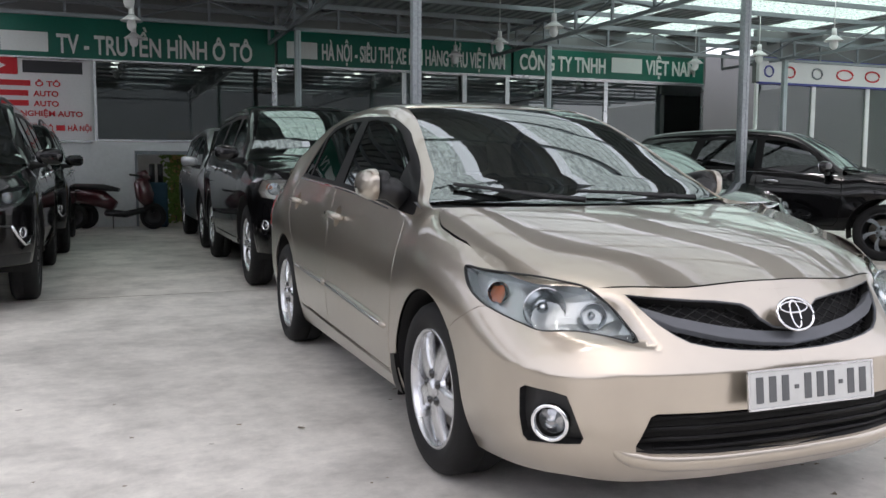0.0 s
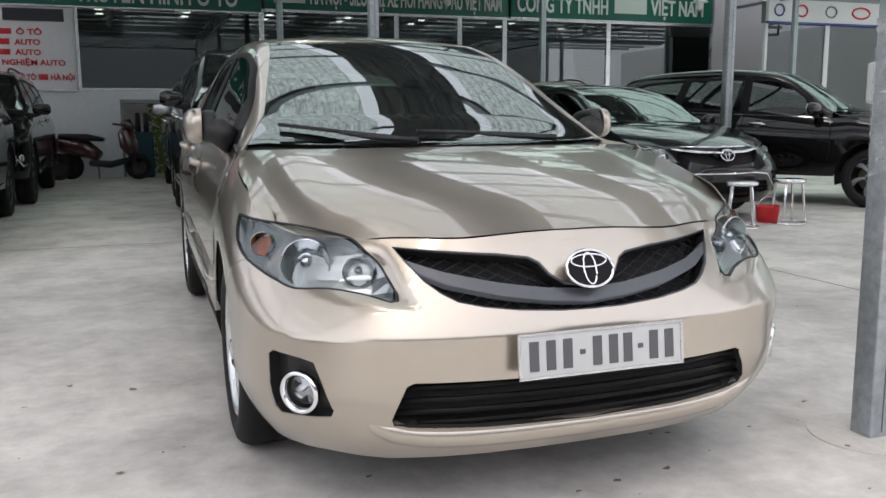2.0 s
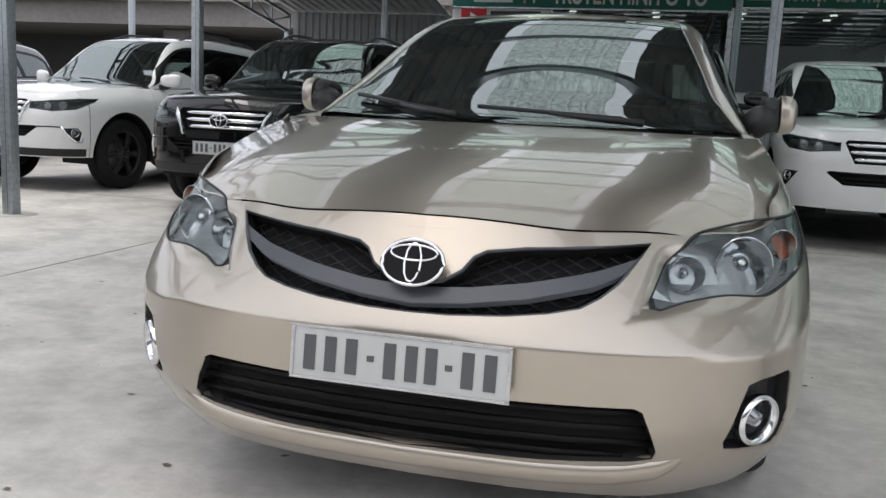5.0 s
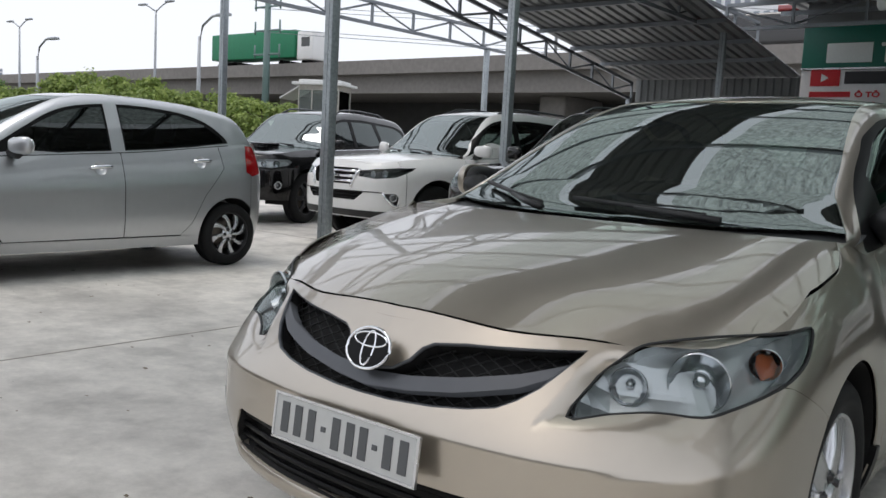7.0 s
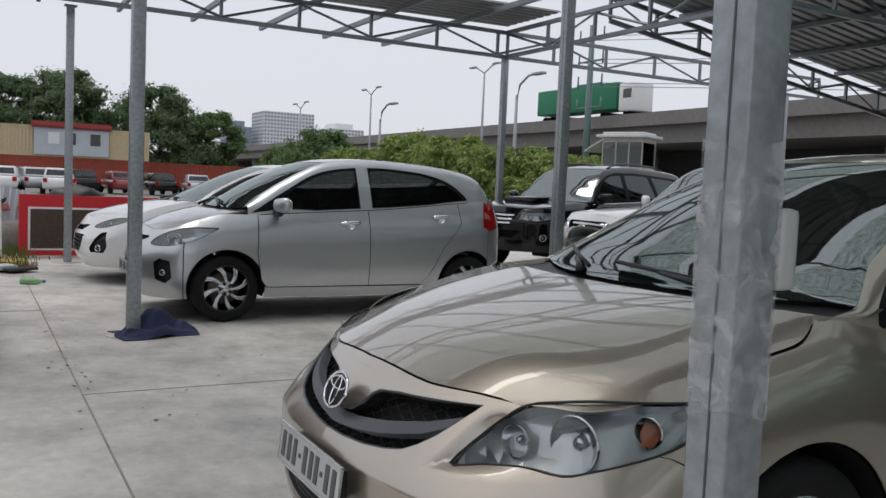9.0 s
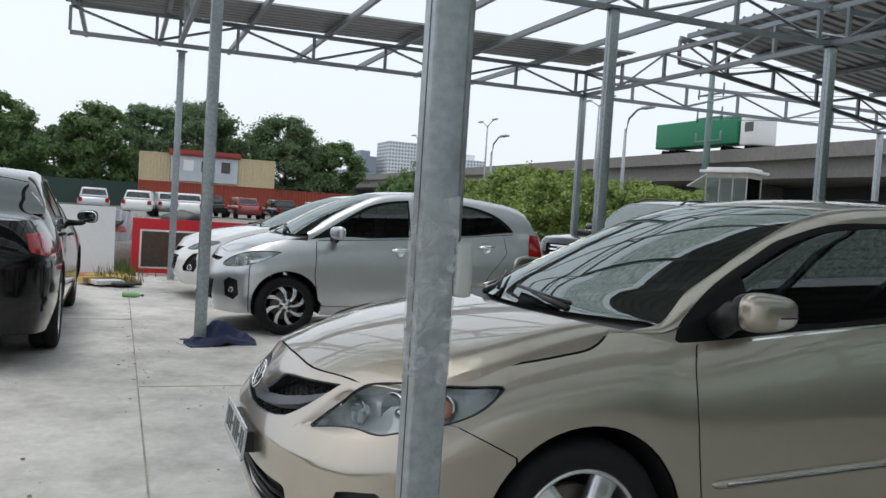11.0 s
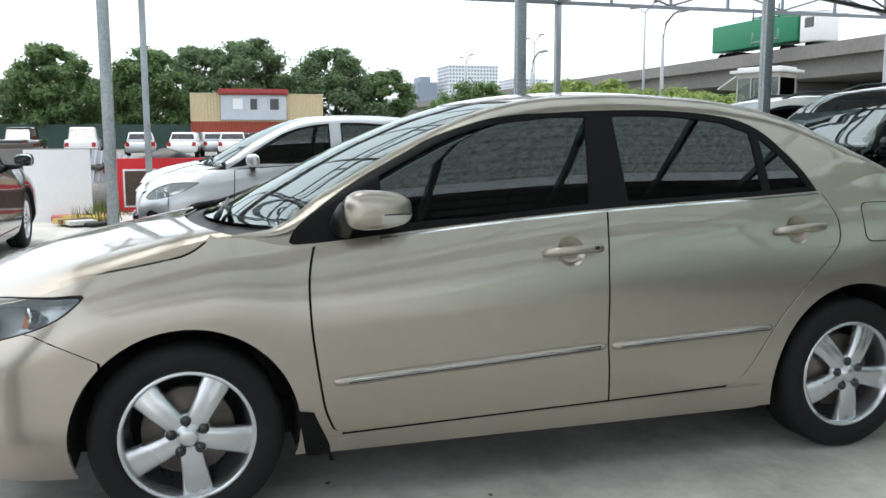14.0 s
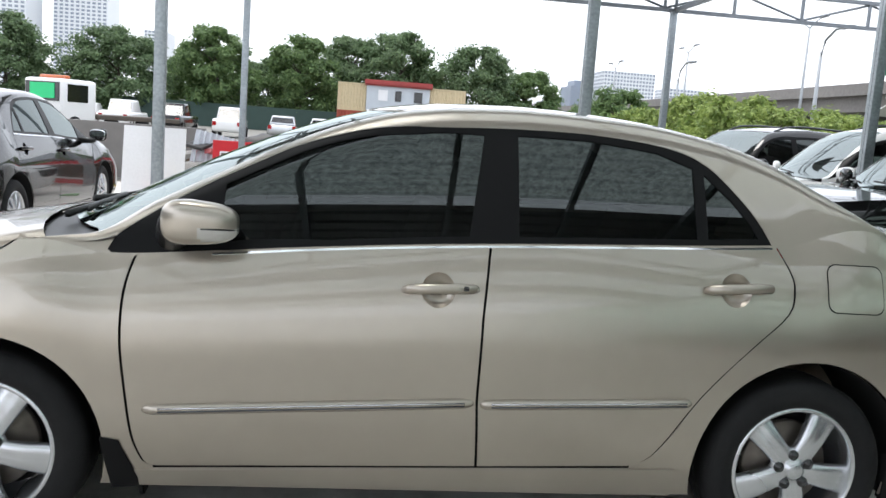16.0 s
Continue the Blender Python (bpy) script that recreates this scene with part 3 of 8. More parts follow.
def mirror_bm(bm):
    """Adds the other half, across x = 0."""
    verts = list(bm.verts)
    bm.verts.index_update()
    faces = [[v.index for v in f.verts] for f in bm.faces]
    twin = [bm.verts.new((-v.co.x, v.co.y, v.co.z)) for v in verts]
    for f in faces:
        bm.faces.new([twin[i] for i in reversed(f)])


def strip(name, car, C, pts, r, material, lift=0.004, both=True):
    """A moulding laid along points of the body's side, on both halves."""
    for tag in (1, -1):
        bm = bmesh.new()
        add_tube(bm, [sink(C.side, p, -lift) for p in pts], r, 8)
        bmesh.ops.recalc_face_normals(bm, faces=bm.faces)
        part(name, bm if tag > 0 else flipped(bm), material, car)


def flipped(bm):
    for v in bm.verts:
        v.co.x = -v.co.x
    bmesh.ops.reverse_faces(bm, faces=bm.faces)
    return bm


def car_body(car, spec, paint, fine=0.06):
    """Panels, glass, lamps, mirrors, handles, wheels and cabin of a car, all parts of the thing `car`."""
    C = CarShape(spec)
    A = C.s_at_y
    wb, wr = spec["wb"], spec["wr"]
    (ra, rb), ya, yb = spec["arch"], spec.get("axle_y", 0.0), spec.get("arch_y", wb)
    holes = [arc(A(ya), wr, ra, 0, 360, 56)[:-1], arc(A(yb), wr, rb, 0, 360, 56)[:-1]]
    line = lambda s0, s1, fn, n=14: [(s0 + (s1 - s0) * i / n, fn(s0 + (s1 - s0) * i / n)) for i in range(n + 1)]
    zt, zb = C.ztop, C.zbot
    g = spec.get("gap", 0.0045)
    split, front, mid, back, tail = spec["split"], spec["front"], spec["mid"], spec["back"], spec["tail_seam"]
    rock = spec["rocker"]
    fan = lambda pts, d: [(u + d, v) for u, v in pts]
    dv = fine * 0.8
    lamp, grille, low, fog = spec["lamp"], spec["grille"], spec["low"], spec["fog"]
    # front fascia
    edge = split(C)
    outer = line(0, edge[-1][0] - g, zb) + fan(edge[::-1], -g) + line(edge[0][0] - g, 0, zt)
    skin("front_bumper", C.side, outer, paint, car, holes=[grille, low, fog, lamp, holes[0]], du=fine * spec.get("fascia", 0.7), dv=dv * spec.get("fascia", 0.7), mirror="both")
    for m, tag in (("", 1), ("x", -1)):
        # flank panels
        f_edge = front(C)
        seam = spec.get("bonnet_seam")
        first = spec["fender_edge"] if seam else edge
        outer = fan(first, g) + [(edge[-1][0] + g, zb(edge[-1][0]))] + line(edge[-1][0] + g, f_edge[-1][0] - g, lambda s: max(zb(s), 0.0))[1:] + fan(f_edge[::-1], -g)
        outer += (line(f_edge[0][0] - g, seam[-1][0] + 0.006, zt) + [(u + 0.001, v - 0.0035) for u, v in seam[::-1]]) if seam else line(f_edge[0][0] - g, edge[0][0] + g, zt)
        skin("front_fender", C.side, outer, paint, car, holes=[holes[0], lamp], du=fine, dv=dv, mirror=m)
        m_edge = mid(C)
        outer = fan(f_edge, g) + fan(m_edge[::-1], -g) + line(m_edge[0][0] - g, f_edge[0][0] + g, zt)
        cups = [[(A(y0 + 0.47 * (y1 - y0)) + 0.054 * math.cos(a * math.pi / 12), hz + 0.004 + 0.055 * math.sin(a * math.pi / 12)) for a in range(24)] for y0, y1, hz in spec["handles"]]
        d1 = skin("front_door", C.side, outer, paint, car, holes=cups[:1], du=fine, dv=dv, mirror=m)
        b_edge = back(C)
        outer = fan(m_edge, g) + fan(b_edge[::-1], -g) + line(b_edge[0][0] - g, m_edge[0][0] + g, zt)
        d2 = skin("rear_door", C.side, outer, paint, car, holes=[holes[1]] + cups[1:], du=fine, dv=dv, mirror=m)
        t_edge = tail(C)
        outer = fan(b_edge, g) + line(b_edge[-1][0] + g, t_edge[-1][0] - g, zb) + fan(t_edge[::-1], -g) + line(t_edge[0][0] - g, b_edge[0][0] + g, zt)
        skin("rear_quarter", C.side, outer, paint, car, holes=[holes[1]] + ([spec["tail"]] if spec.get("tail") else []), du=fine, dv=dv, mirror=m)
        s0, s1 = f_edge[-1][0] - 0.06, b_edge[-1][0] + 0.16
        outer = line(s0, s1, lambda s: zb(s)) + [(s1, rock(s1) - 0.008), (s0, rock(s0) - 0.008)]
        skin("sill", C.side, outer, spec.get("sill_paint", paint), car, holes=holes, du=fine, dv=0.03, mirror=m, offset=0.007, rim=0.014)
        # lamp: lens over a bright bowl
        lens = skin("headlight", C.side, lamp, LENS, car, "clear headlight over chrome reflector" if tag > 0 else "", du=fine, dv=dv, mirror=m, offset=-0.002, rim=0.004)
        lens.visible_shadow = False
        lu = sum(p[0] for p in lamp) / len(lamp)
        lv = sum(p[1] for p in lamp) / len(lamp)
        shrink = [(lu + (u - lu) * 0.96, lv + (v - lv) * 0.94) for u, v in lamp]
        tray("lamp_housing", C.side, shrink, spec.get("lamp_deep", 0.07), spec.get("lamp_back", LAMP_SILVER), lens, mirror=m, lip=0.006)
        bm = bmesh.new()
        add_tube(bm, [sink(C.side, p, 0.001) for p in lamp], 0.0035, 5, closed=True)
        part("lens_edge", bm if tag > 0 else flipped(bm), TRIM, lens)
        for uv, rad in spec["bowls"]:
            bm = bmesh.new()
            p = sink(C.side, uv, 0.012 + rad * 0.25)
            d = Matrix.Translation(p) @ pose(0, 0, 0, 0, 0, -90 + spec.get("bowl_turn", 14))
            add_lathe(bm, [(rad * 1.06, -0.004), (rad * 1.03, 0.003), (rad, 0.0), (rad * 0.94, -0.008), (rad * 0.8, -0.022), (rad * 0.55, -0.034), (rad * 0.3, -0.04), (rad * 0.27, -0.02), (rad * 0.2, -0.012), (0, -0.01)], 30, d)
            for k, v in enumerate(bm.verts):
                if 90 <= k < 180 and (k % 30) % 2:
                    v.co += (d.translation - v.co) * 0.05
            bmesh.ops.recalc_face_normals(bm, faces=bm.faces)
            part("lamp_bowl", bm if tag > 0 else flipped(bm), REFLECTOR, lens)
        if spec.get("turn_lamp"):
            skin("turn_signal", C.side, spec["turn_lamp"], AMBER, lens, "amber turn signal" if tag > 0 else "", du=0.02, dv=0.02, mirror=m, offset=-0.022, rim=0.012)
        # fog lamp well
        cu = sum(p[0] for p in fog) / len(fog)
        cv = sum(p[1] for p in fog) / len(fog)
        well = tray("fog_lamp_surround", C.side, fog, 0.034, TRIM, car, mirror=m, lip=0.002)
        fu, fv, fr = spec["fog_at"]
        p = sink(C.side, (fu, fv), 0.012)
        nn = (sink(C.side, (fu, fv), 0) - p).normalized()
        turn = nn.to_track_quat("X", "Z").to_matrix().to_4x4()
        bm = bmesh.new()
        add_lathe(bm, [(fr * 1.3, -0.02), (fr * 1.32, 0.0), (fr * 1.2, 0.012), (fr * 1.05, 0.008), (fr, -0.004)], 28, Matrix.Translation(p) @ turn)
        bmesh.ops.recalc_face_normals(bm, faces=bm.faces)
        ring = part("fog_lamp_ring", bm if tag > 0 else flipped(bm), CHROME, well)
        bm = bmesh.new()
        add_lathe(bm, [(fr, -0.03), (fr * 0.8, -0.012), (fr * 0.4, -0.02), (fr * 0.35, 0.0), (0.0, 0.002)], 24, Matrix.Translation(p) @ turn)
        bmesh.ops.recalc_face_normals(bm, faces=bm.faces)
        part("fog_lamp", bm if tag > 0 else flipped(bm), FOG_GLASS, well)
        # cabin side: painted frame, glass, pillar
        q = lambda y, z: (y, C.rail_q(y, z))
        dls = [[q(y, z) for y, z in one] for one in spec.get("dlos", [spec["dlo"]])]
        c0, c1 = spec["frame"]
        ys = [c0 + (c1 - c0) * i / 30 for i in range(31)]
        outer = [(y, 0.0) for y in ys] + [(y, 2.0) for y in ys[::-1]]
        skin("cabin_frame", C.rail, outer, paint, car, holes=dls, du=fine * 0.8, dv=0.12, mirror=m, rim=0.02)
        for dl in dls:
            skin("window_surround", C.rail, dl, WINDOW_TRIM, car, holes=[[q(y, z) for y, z in w] for w in spec["panes"]], du=fine, dv=0.15, mirror=m, offset=-0.004, rim=0.006)
        for w in spec["panes"]:
            pane = skin("side_window", C.rail, [q(y, z) for y, z in w], spec.get("tint", TINT_GLASS), car, "dark tinted side window" if tag > 0 else "", du=fine, dv=0.12, mirror=m, offset=-0.009, rim=0)
        b0, b1 = spec["belt_strip"]
        outer = line(A(b0), A(b1), lambda s: zt(s) - 0.008, 24) + line(A(b1), A(b0), lambda s: zt(s) - 0.002, 24)
        skin("belt_moulding", C.side, outer, spec.get("belt_mat", TRIM), car, du=fine, dv=0.02, mirror=m, offset=0.003, rim=0.006)
        # handles
        for (y0, y1, hz), door in zip(spec["handles"], (d1, d2)):
            mx = paint if not spec.get("chrome_handles") else CHROME
            bm = bmesh.new()
            pts = [sink(C.side, (A(y0 + (y1 - y0) * t), hz + 0.012 * t), -d) for t, d in ((0, 0.0), (0.06, 0.022), (0.3, 0.034), (0.7, 0.034), (0.94, 0.022), (1, 0.0))]
            add_tube(bm, pts, [0.011, 0.0155, 0.017, 0.017, 0.0155, 0.011], 10)
            bmesh.ops.recalc_face_normals(bm, faces=bm.faces)
            part("door_handle", bm if tag > 0 else flipped(bm), mx, door)
            cu, cv = A(y0 + 0.47 * (y1 - y0)), hz + 0.004
            bm = bmesh.new()
            rows = [[bm.verts.new(sink(C.side, (cu + 0.054 * k * math.cos(a * math.pi / 12), cv + 0.055 * k * math.sin(a * math.pi / 12)), dp)) for a in range(24)] for k, dp in ((1.02, 0.0), (0.93, 0.006), (0.8, 0.015), (0.55, 0.023), (0.25, 0.027))]
            for ra_, rb_ in zip(rows, rows[1:]):
                for j in range(24):
                    bm.faces.new((ra_[j], ra_[(j + 1) % 24], rb_[(j + 1) % 24], rb_[j]))
            bm.faces.new(rows[-1])
            part("handle_cup", bm if tag > 0 else flipped(bm), paint, door)
        # door mirror
        mx, my, mz, mh = spec["mirror"]
        fold = spec.get("folded", False)
        hx, hy, hz = ((0.06, 0.114, 0.065) if fold else (0.115, 0.06, 0.075))
        bm = bmesh.new()
        got = bmesh.ops.create_uvsphere(bm, u_segments=32, v_segments=20, radius=1)
        for v in got["verts"]:
            d = v.co.normalized()
            k = (abs(d.x) ** 3 + abs(d.y) ** 3 + abs(d.z) ** 3) ** (-1 / 3)
            x, y, z = d * k
            if fold:
                x = x if x > 0 else x * 0.1
                z = z * (1 - 0.13 * y)
            else:
                y = y if y < 0 else y * 0.35
                z = z * (1 + 0.12 * x)
            v.co = (mx + hx * x * mh, my + hy * y * mh + (0 if fold else 0.03 * x), mz + hz * z * mh)
        mir = part("door_mirror", bm if tag > 0 else flipped(bm), spec.get("mirror_paint", paint), car)
        bm = bmesh.new()
        got = bmesh.ops.create_uvsphere(bm, u_segments=24, v_segments=14, radius=1)
        for v in got["verts"]:
            d = v.co.normalized()
            k = (abs(d.x) ** 3 + abs(d.y) ** 3 + abs(d.z) ** 3) ** (-1 / 3)
            x, y, z = d * k
            if fold:
                v.co = (mx - 0.03 + 0.036 * x, my - 0.006 + hy * 0.95 * y, mz - 0.004 + hz * (0.95 - 0.12 * y) * z)
            else:
                v.co = (mx + hx * 0.88 * x * mh, my + 0.024 + 0.008 * y + 0.03 * x, mz + hz * 0.86 * z * mh)
        part("mirror_glass", bm if tag > 0 else flipped(bm), TRIM if fold else CHROME, mir)
        bm = bmesh.new()
        bp = C.belt_point(my - (0.12 if fold else 0))
        if fold:
            add_tube(bm, [(mx - 0.02, my - 0.075, mz - 0.015), (mx - 0.06, my - 0.085, mz - 0.02), (bp[0] - 0.03, my - 0.1, bp[2] + 0.05)], [0.05, 0.052, 0.05], 12)
        else:
            add_tube(bm, [(mx - 0.03, my, mz - hz * 0.75), (mx - 0.06, my, mz - hz), (bp[0] - 0.015, my, bp[2] + 0.015)], [0.03, 0.028, 0.035], 10)
        bmesh.ops.recalc_face_normals(bm, faces=bm.faces)
        part("mirror_foot", bm if tag > 0 else flipped(bm), TRIM, mir)
        if spec.get("tail"):
            skin("tail_light", C.side, spec["tail"], RED_LENS, car, "red tail light" if tag > 0 else "", du=fine, dv=dv, mirror=m, offset=0.004, rim=0.012)
        # dark inner skin behind the gaps and inside the arches, shade put into its colour
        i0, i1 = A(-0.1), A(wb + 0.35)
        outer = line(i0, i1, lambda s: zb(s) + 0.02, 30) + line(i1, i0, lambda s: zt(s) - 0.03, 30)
        skin("gap_shade_skin", C.side, outer, VOID, car, holes=holes, du=0.12, dv=0.12, mirror=m, offset=-0.03, rim=0)
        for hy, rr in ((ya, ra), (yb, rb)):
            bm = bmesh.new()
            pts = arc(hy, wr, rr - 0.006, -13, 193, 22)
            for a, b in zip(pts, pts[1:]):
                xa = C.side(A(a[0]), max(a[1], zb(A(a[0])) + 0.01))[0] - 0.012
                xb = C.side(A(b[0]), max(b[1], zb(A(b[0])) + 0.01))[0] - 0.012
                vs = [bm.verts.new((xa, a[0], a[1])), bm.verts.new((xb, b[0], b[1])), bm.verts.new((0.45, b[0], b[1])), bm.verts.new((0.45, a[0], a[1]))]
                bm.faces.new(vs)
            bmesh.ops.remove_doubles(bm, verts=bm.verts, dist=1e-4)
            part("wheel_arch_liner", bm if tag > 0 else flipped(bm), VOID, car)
        x_face = spec["wheel_x"]
        wheel(car, tag * x_face, ya, wr, spec["wheel"], tag)
        wheel(car, tag * x_face, wb, wr, spec["wheel"], tag)
    # rear
    outer = [(t_edge[0][0] + g, zt(t_edge[0][0]))] + fan(t_edge, g) + line(t_edge[-1][0] + g, C.length, zb)[1:] + line(C.length, t_edge[0][0] + g, zt)
    skin("rear_bumper", C.side, outer, paint, car, holes=[spec["tail"]] if spec.get("tail") else [], du=fine, dv=dv, mirror="both")
    # grilles
    clip = lambda poly: [(max(u, 0.0), v) for u, v in poly]

    def from_axis(poly):
        """The half outline, begun and ended on the car's middle line."""
        poly = clip(poly)
        k = next((i for i in range(len(poly)) if poly[i - 1][0] == 0 and poly[i][0] == 0), 0)
        return poly[k:] + poly[:k]

    # trays in near-black, so the shade behind both grilles is coloured in
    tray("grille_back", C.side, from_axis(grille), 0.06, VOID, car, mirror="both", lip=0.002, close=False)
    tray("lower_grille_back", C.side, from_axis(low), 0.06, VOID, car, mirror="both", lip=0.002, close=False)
    for poly, n, mm, rr, nm in ((grille, spec.get("bars", 0), spec.get("bar_mat", CHROME), spec.get("bar_r", 0.012), "grille_bar"), (low, spec.get("low_bars", 4), WINDOW_TRIM, spec.get("low_bar_r", 0.008), "lower_grille_slat")):
        v0, v1 = min(p[1] for p in poly), max(p[1] for p in poly)
        for i in range(n):
            v = v0 + (v1 - v0) * (i + 0.5) / n
            us = [u for u in (j * 0.02 for j in range(60)) if inside((u + 1e-4, v), poly)]
            if len(us) > 2:
                pts = [sink(C.side, (u, v), 0.022) for u in (us[0], us[len(us) // 3], us[2 * len(us) // 3], us[-1])]
                bm = bmesh.new()
                full = [(-p.x, p.y, p.z) for p in pts[::-1]] + [tuple(p) for p in (pts[1:] if us[0] < 0.005 else pts)]
                if us[0] < 0.005:
                    add_tube(bm, full, rr, 6, flat=1.5)
                else:
                    add_tube(bm, pts, rr, 6)
                    mirror_bm(bm)
                bmesh.ops.recalc_face_normals(bm, faces=bm.faces)
                part(nm, bm, mm, car)
    # bonnet, screens, roof, boot
    T = C.top
    x_hood = spec["hood_edge"]
    y0, y1 = spec["hood"]
    base = spec["screen_base"]
    hx = [x_hood[0] + (x_hood[1] - x_hood[0]) * i / 10 for i in range(11)]
    side_pts = []
    for i in range(15):
        s = spec["hood_s"][0] + (spec["hood_s"][1] - spec["hood_s"][0]) * i / 14
        p = C.side(s, zt(s))
        side_pts.append((p[0] - (0.0 if spec.get("bonnet_seam") else 0.004), p[1]))
    nose = [(max(C.side(s, zt(s))[0], 0.0), C.side(s, zt(s))[1] + 0.007) for s in [spec["hood_s"][0] * i / 10 for i in range(10)]]
    xe = side_pts[-1][0]
    back_of = spec.get("bonnet_back", lambda x: base(x) - 0.07)
    rear = [(xe * (1 - i / 10), back_of(xe * (1 - i / 10))) for i in range(0, 11)]
    plates = [patch(T, nose + side_pts + [r for r in rear if r[1] > side_pts[-1][1] - 0.4], du=fine * 0.8, dv=fine * 0.8, mirror="both", rim=0 if spec.get("bonnet_seam") else 0.005)]
    if spec.get("bonnet_seam"):
        h0, h1 = spec["hood_s"]
        flank = [(h0, zt(h0))] + spec["bonnet_front"] + [(u - 0.001, v + 0.0035) for u, v in spec["bonnet_seam"]] + line(h1, h0, zt, 24)
        plates.append(patch(C.side, flank, holes=[lamp], du=fine * 0.6, dv=fine * 0.5, mirror="both", rim=0.004))
    bm, nor = joined(plates)
    if spec.get("bonnet_seam"):
        # round the fold between the bonnet's top and its flank
        tree_ = kdtree.KDTree(120)
        folds = []
        for i in range(120):
            s = h0 + (h1 - h0) * i / 119
            p = Vector(C.side(s, zt(s)))
            n_side = -(sink(C.side, (s, zt(s) - 0.006), 0.01) - Vector(C.side(s, zt(s) - 0.006))).normalized()
            n_top = -(sink(T, (p.x, p.y), 0.01) - Vector(T(p.x, p.y))).normalized()
            folds.append((n_side * 3.0 + n_top).normalized())
            tree_.insert(p, i)
        tree_.balance()
        for k, v in enumerate(bm.verts):
            _, i, d = tree_.find((abs(v.co.x), v.co.y, v.co.z))
            w = max(0.0, 1 - d / 0.22)
            if w > 0:
                f = folds[i].copy()
                if v.co.x < 0:
                    f.x = -f.x
                nor[k] = (nor[k] * (1 - w) + f * w).normalized()
    part("bonnet", bm, paint, car, normals=nor)
    # dark strip added under the bonnet's front gap to colour in its shade
    under = [(x, y - 0.03) for x, y in nose] + [(nose[-1][0], nose[-1][1] + 0.04)] + [(x, y + 0.04) for x, y in nose[::-1]]
    skin("bonnet_gap_shade", T, under, VOID, car, du=0.06, dv=0.04, mirror="both", offset=-0.014, rim=0)
    ws_top = spec["screen_top"]
    n = 14
    edge_pts = []
    y_a, y_b = spec["screen_side"]
    for i in range(n + 1):
        y = y_a + (y_b - y_a) * i / n
        edge_pts.append((C.roof_x(y) + 0.012, y))
    low_pts = [(edge_pts[0][0] * i / 10, base(edge_pts[0][0] * i / 10)) for i in range(11)]
    low_pts[-1] = edge_pts[0]
    top_pts = [(edge_pts[-1][0] * (1 - i / 8), ws_top + (y_b - ws_top) * (1 - i / 8) ** 2) for i in range(9)]
    ws = low_pts + edge_pts[1:] + top_pts[1:]
    glass = skin("windscreen", T, ws, spec.get("screen_glass", WIND_GLASS), car, "sloping windscreen reflecting the roof lights", du=fine, dv=fine, mirror="both", offset=-0.004, rim=0)
    glass.visible_shadow = False
    cx, cy = 0.0, sum(p[1] for p in ws) / len(ws)
    inner_ws = [(max(u * 0.955, 0) if u > 0.01 else 0.0, cy + (v - cy) * 0.93) for u, v in ws]
    skin("screen_band", T, ws, GLOSS_BLACK, car, holes=[[(-0.01 if u < 0.01 else u, v) for u, v in inner_ws]], du=fine, dv=fine, mirror="both", offset=-0.009, rim=0)
    cowl_out = [(xe * i / 10, back_of(xe * i / 10) - 0.008) for i in range(11)] + [(xe * (1 - i / 10), base(xe * (1 - i / 10)) + 0.004) for i in range(11)]
    skin("cowl", T, cowl_out, TRIM, car, du=fine, dv=0.03, mirror="both", offset=-0.018, rim=0)
    r0, r1 = y_b, spec["rear_side"][0]
    roof_pts = [(C.roof_x(r0 + (r1 - r0) * i / 20) + 0.0, r0 + (r1 - r0) * i / 20) for i in range(21)]
    roof = [(roof_pts[0][0] * i / 8, ws_top + (r0 - ws_top) * (i / 8) ** 2) for i in range(8)] + roof_pts + [(roof_pts[-1][0] * (1 - i / 8), spec["rear_top"] + (r1 - spec["rear_top"]) * (1 - i / 8) ** 2) for i in range(1, 9)]
    skin("roof_panel", T, roof, paint, car, du=fine, dv=fine, mirror="both")
    ra0, rb0 = spec["rear_side"]
    redge = [(C.roof_x(ra0 + (rb0 - ra0) * i / 10), ra0 + (rb0 - ra0) * i / 10) for i in range(11)]
    bl = [(redge[0][0] * i / 8, spec["rear_top"] + (ra0 - spec["rear_top"]) * (i / 8) ** 2) for i in range(8)] + redge + [(redge[-1][0] * (1 - i / 8), spec["rear_base"] + (rb0 - spec["rear_base"]) * (1 - i / 8) ** 2) for i in range(1, 9)]
    skin("rear_window", T, bl, TINT_GLASS, car, du=fine, dv=0.04, mirror="both", offset=-0.004, rim=0)
    if spec.get("boot"):
        be = [(C.side(s, zt(s))[0] - 0.004, C.side(s, zt(s))[1]) for s in [A(rb0 + 0.0) + (C.length - A(rb0) - 0.05) * i / 14 for i in range(15)]]
        bl2 = [(redge[-1][0] * i / 8, spec["rear_base"] + 0.012 + (rb0 - spec["rear_base"]) * (i / 8) ** 2) for i in range(8)] + [p for p in be if p[1] > rb0] + [(0.0, be[-1][1])]
        skin("boot_lid", T, bl2, paint, car, du=fine, dv=fine, mirror="both")
    # wipers
    for x0, x1, lift in spec["wipers"]:
        bm = bmesh.new()
        on = lambda x, d: (x, base(x) + d, T(x, base(x) + d)[2] + 0.018)
        add_tube(bm, [on(x0, -0.04), on(x0 + (x1 - x0) * 0.3, 0.03), on(x0 + (x1 - x0) * 0.55, lift * 0.7)], [0.014, 0.011, 0.006], 6)
        add_tube(bm, [on(x0 + (x1 - x0) * 0.12, 0.035), on(x0 + (x1 - x0) * 0.5, lift * 0.75), on(x1, lift)], 0.008, 6)
        bmesh.ops.recalc_face_normals(bm, faces=bm.faces)
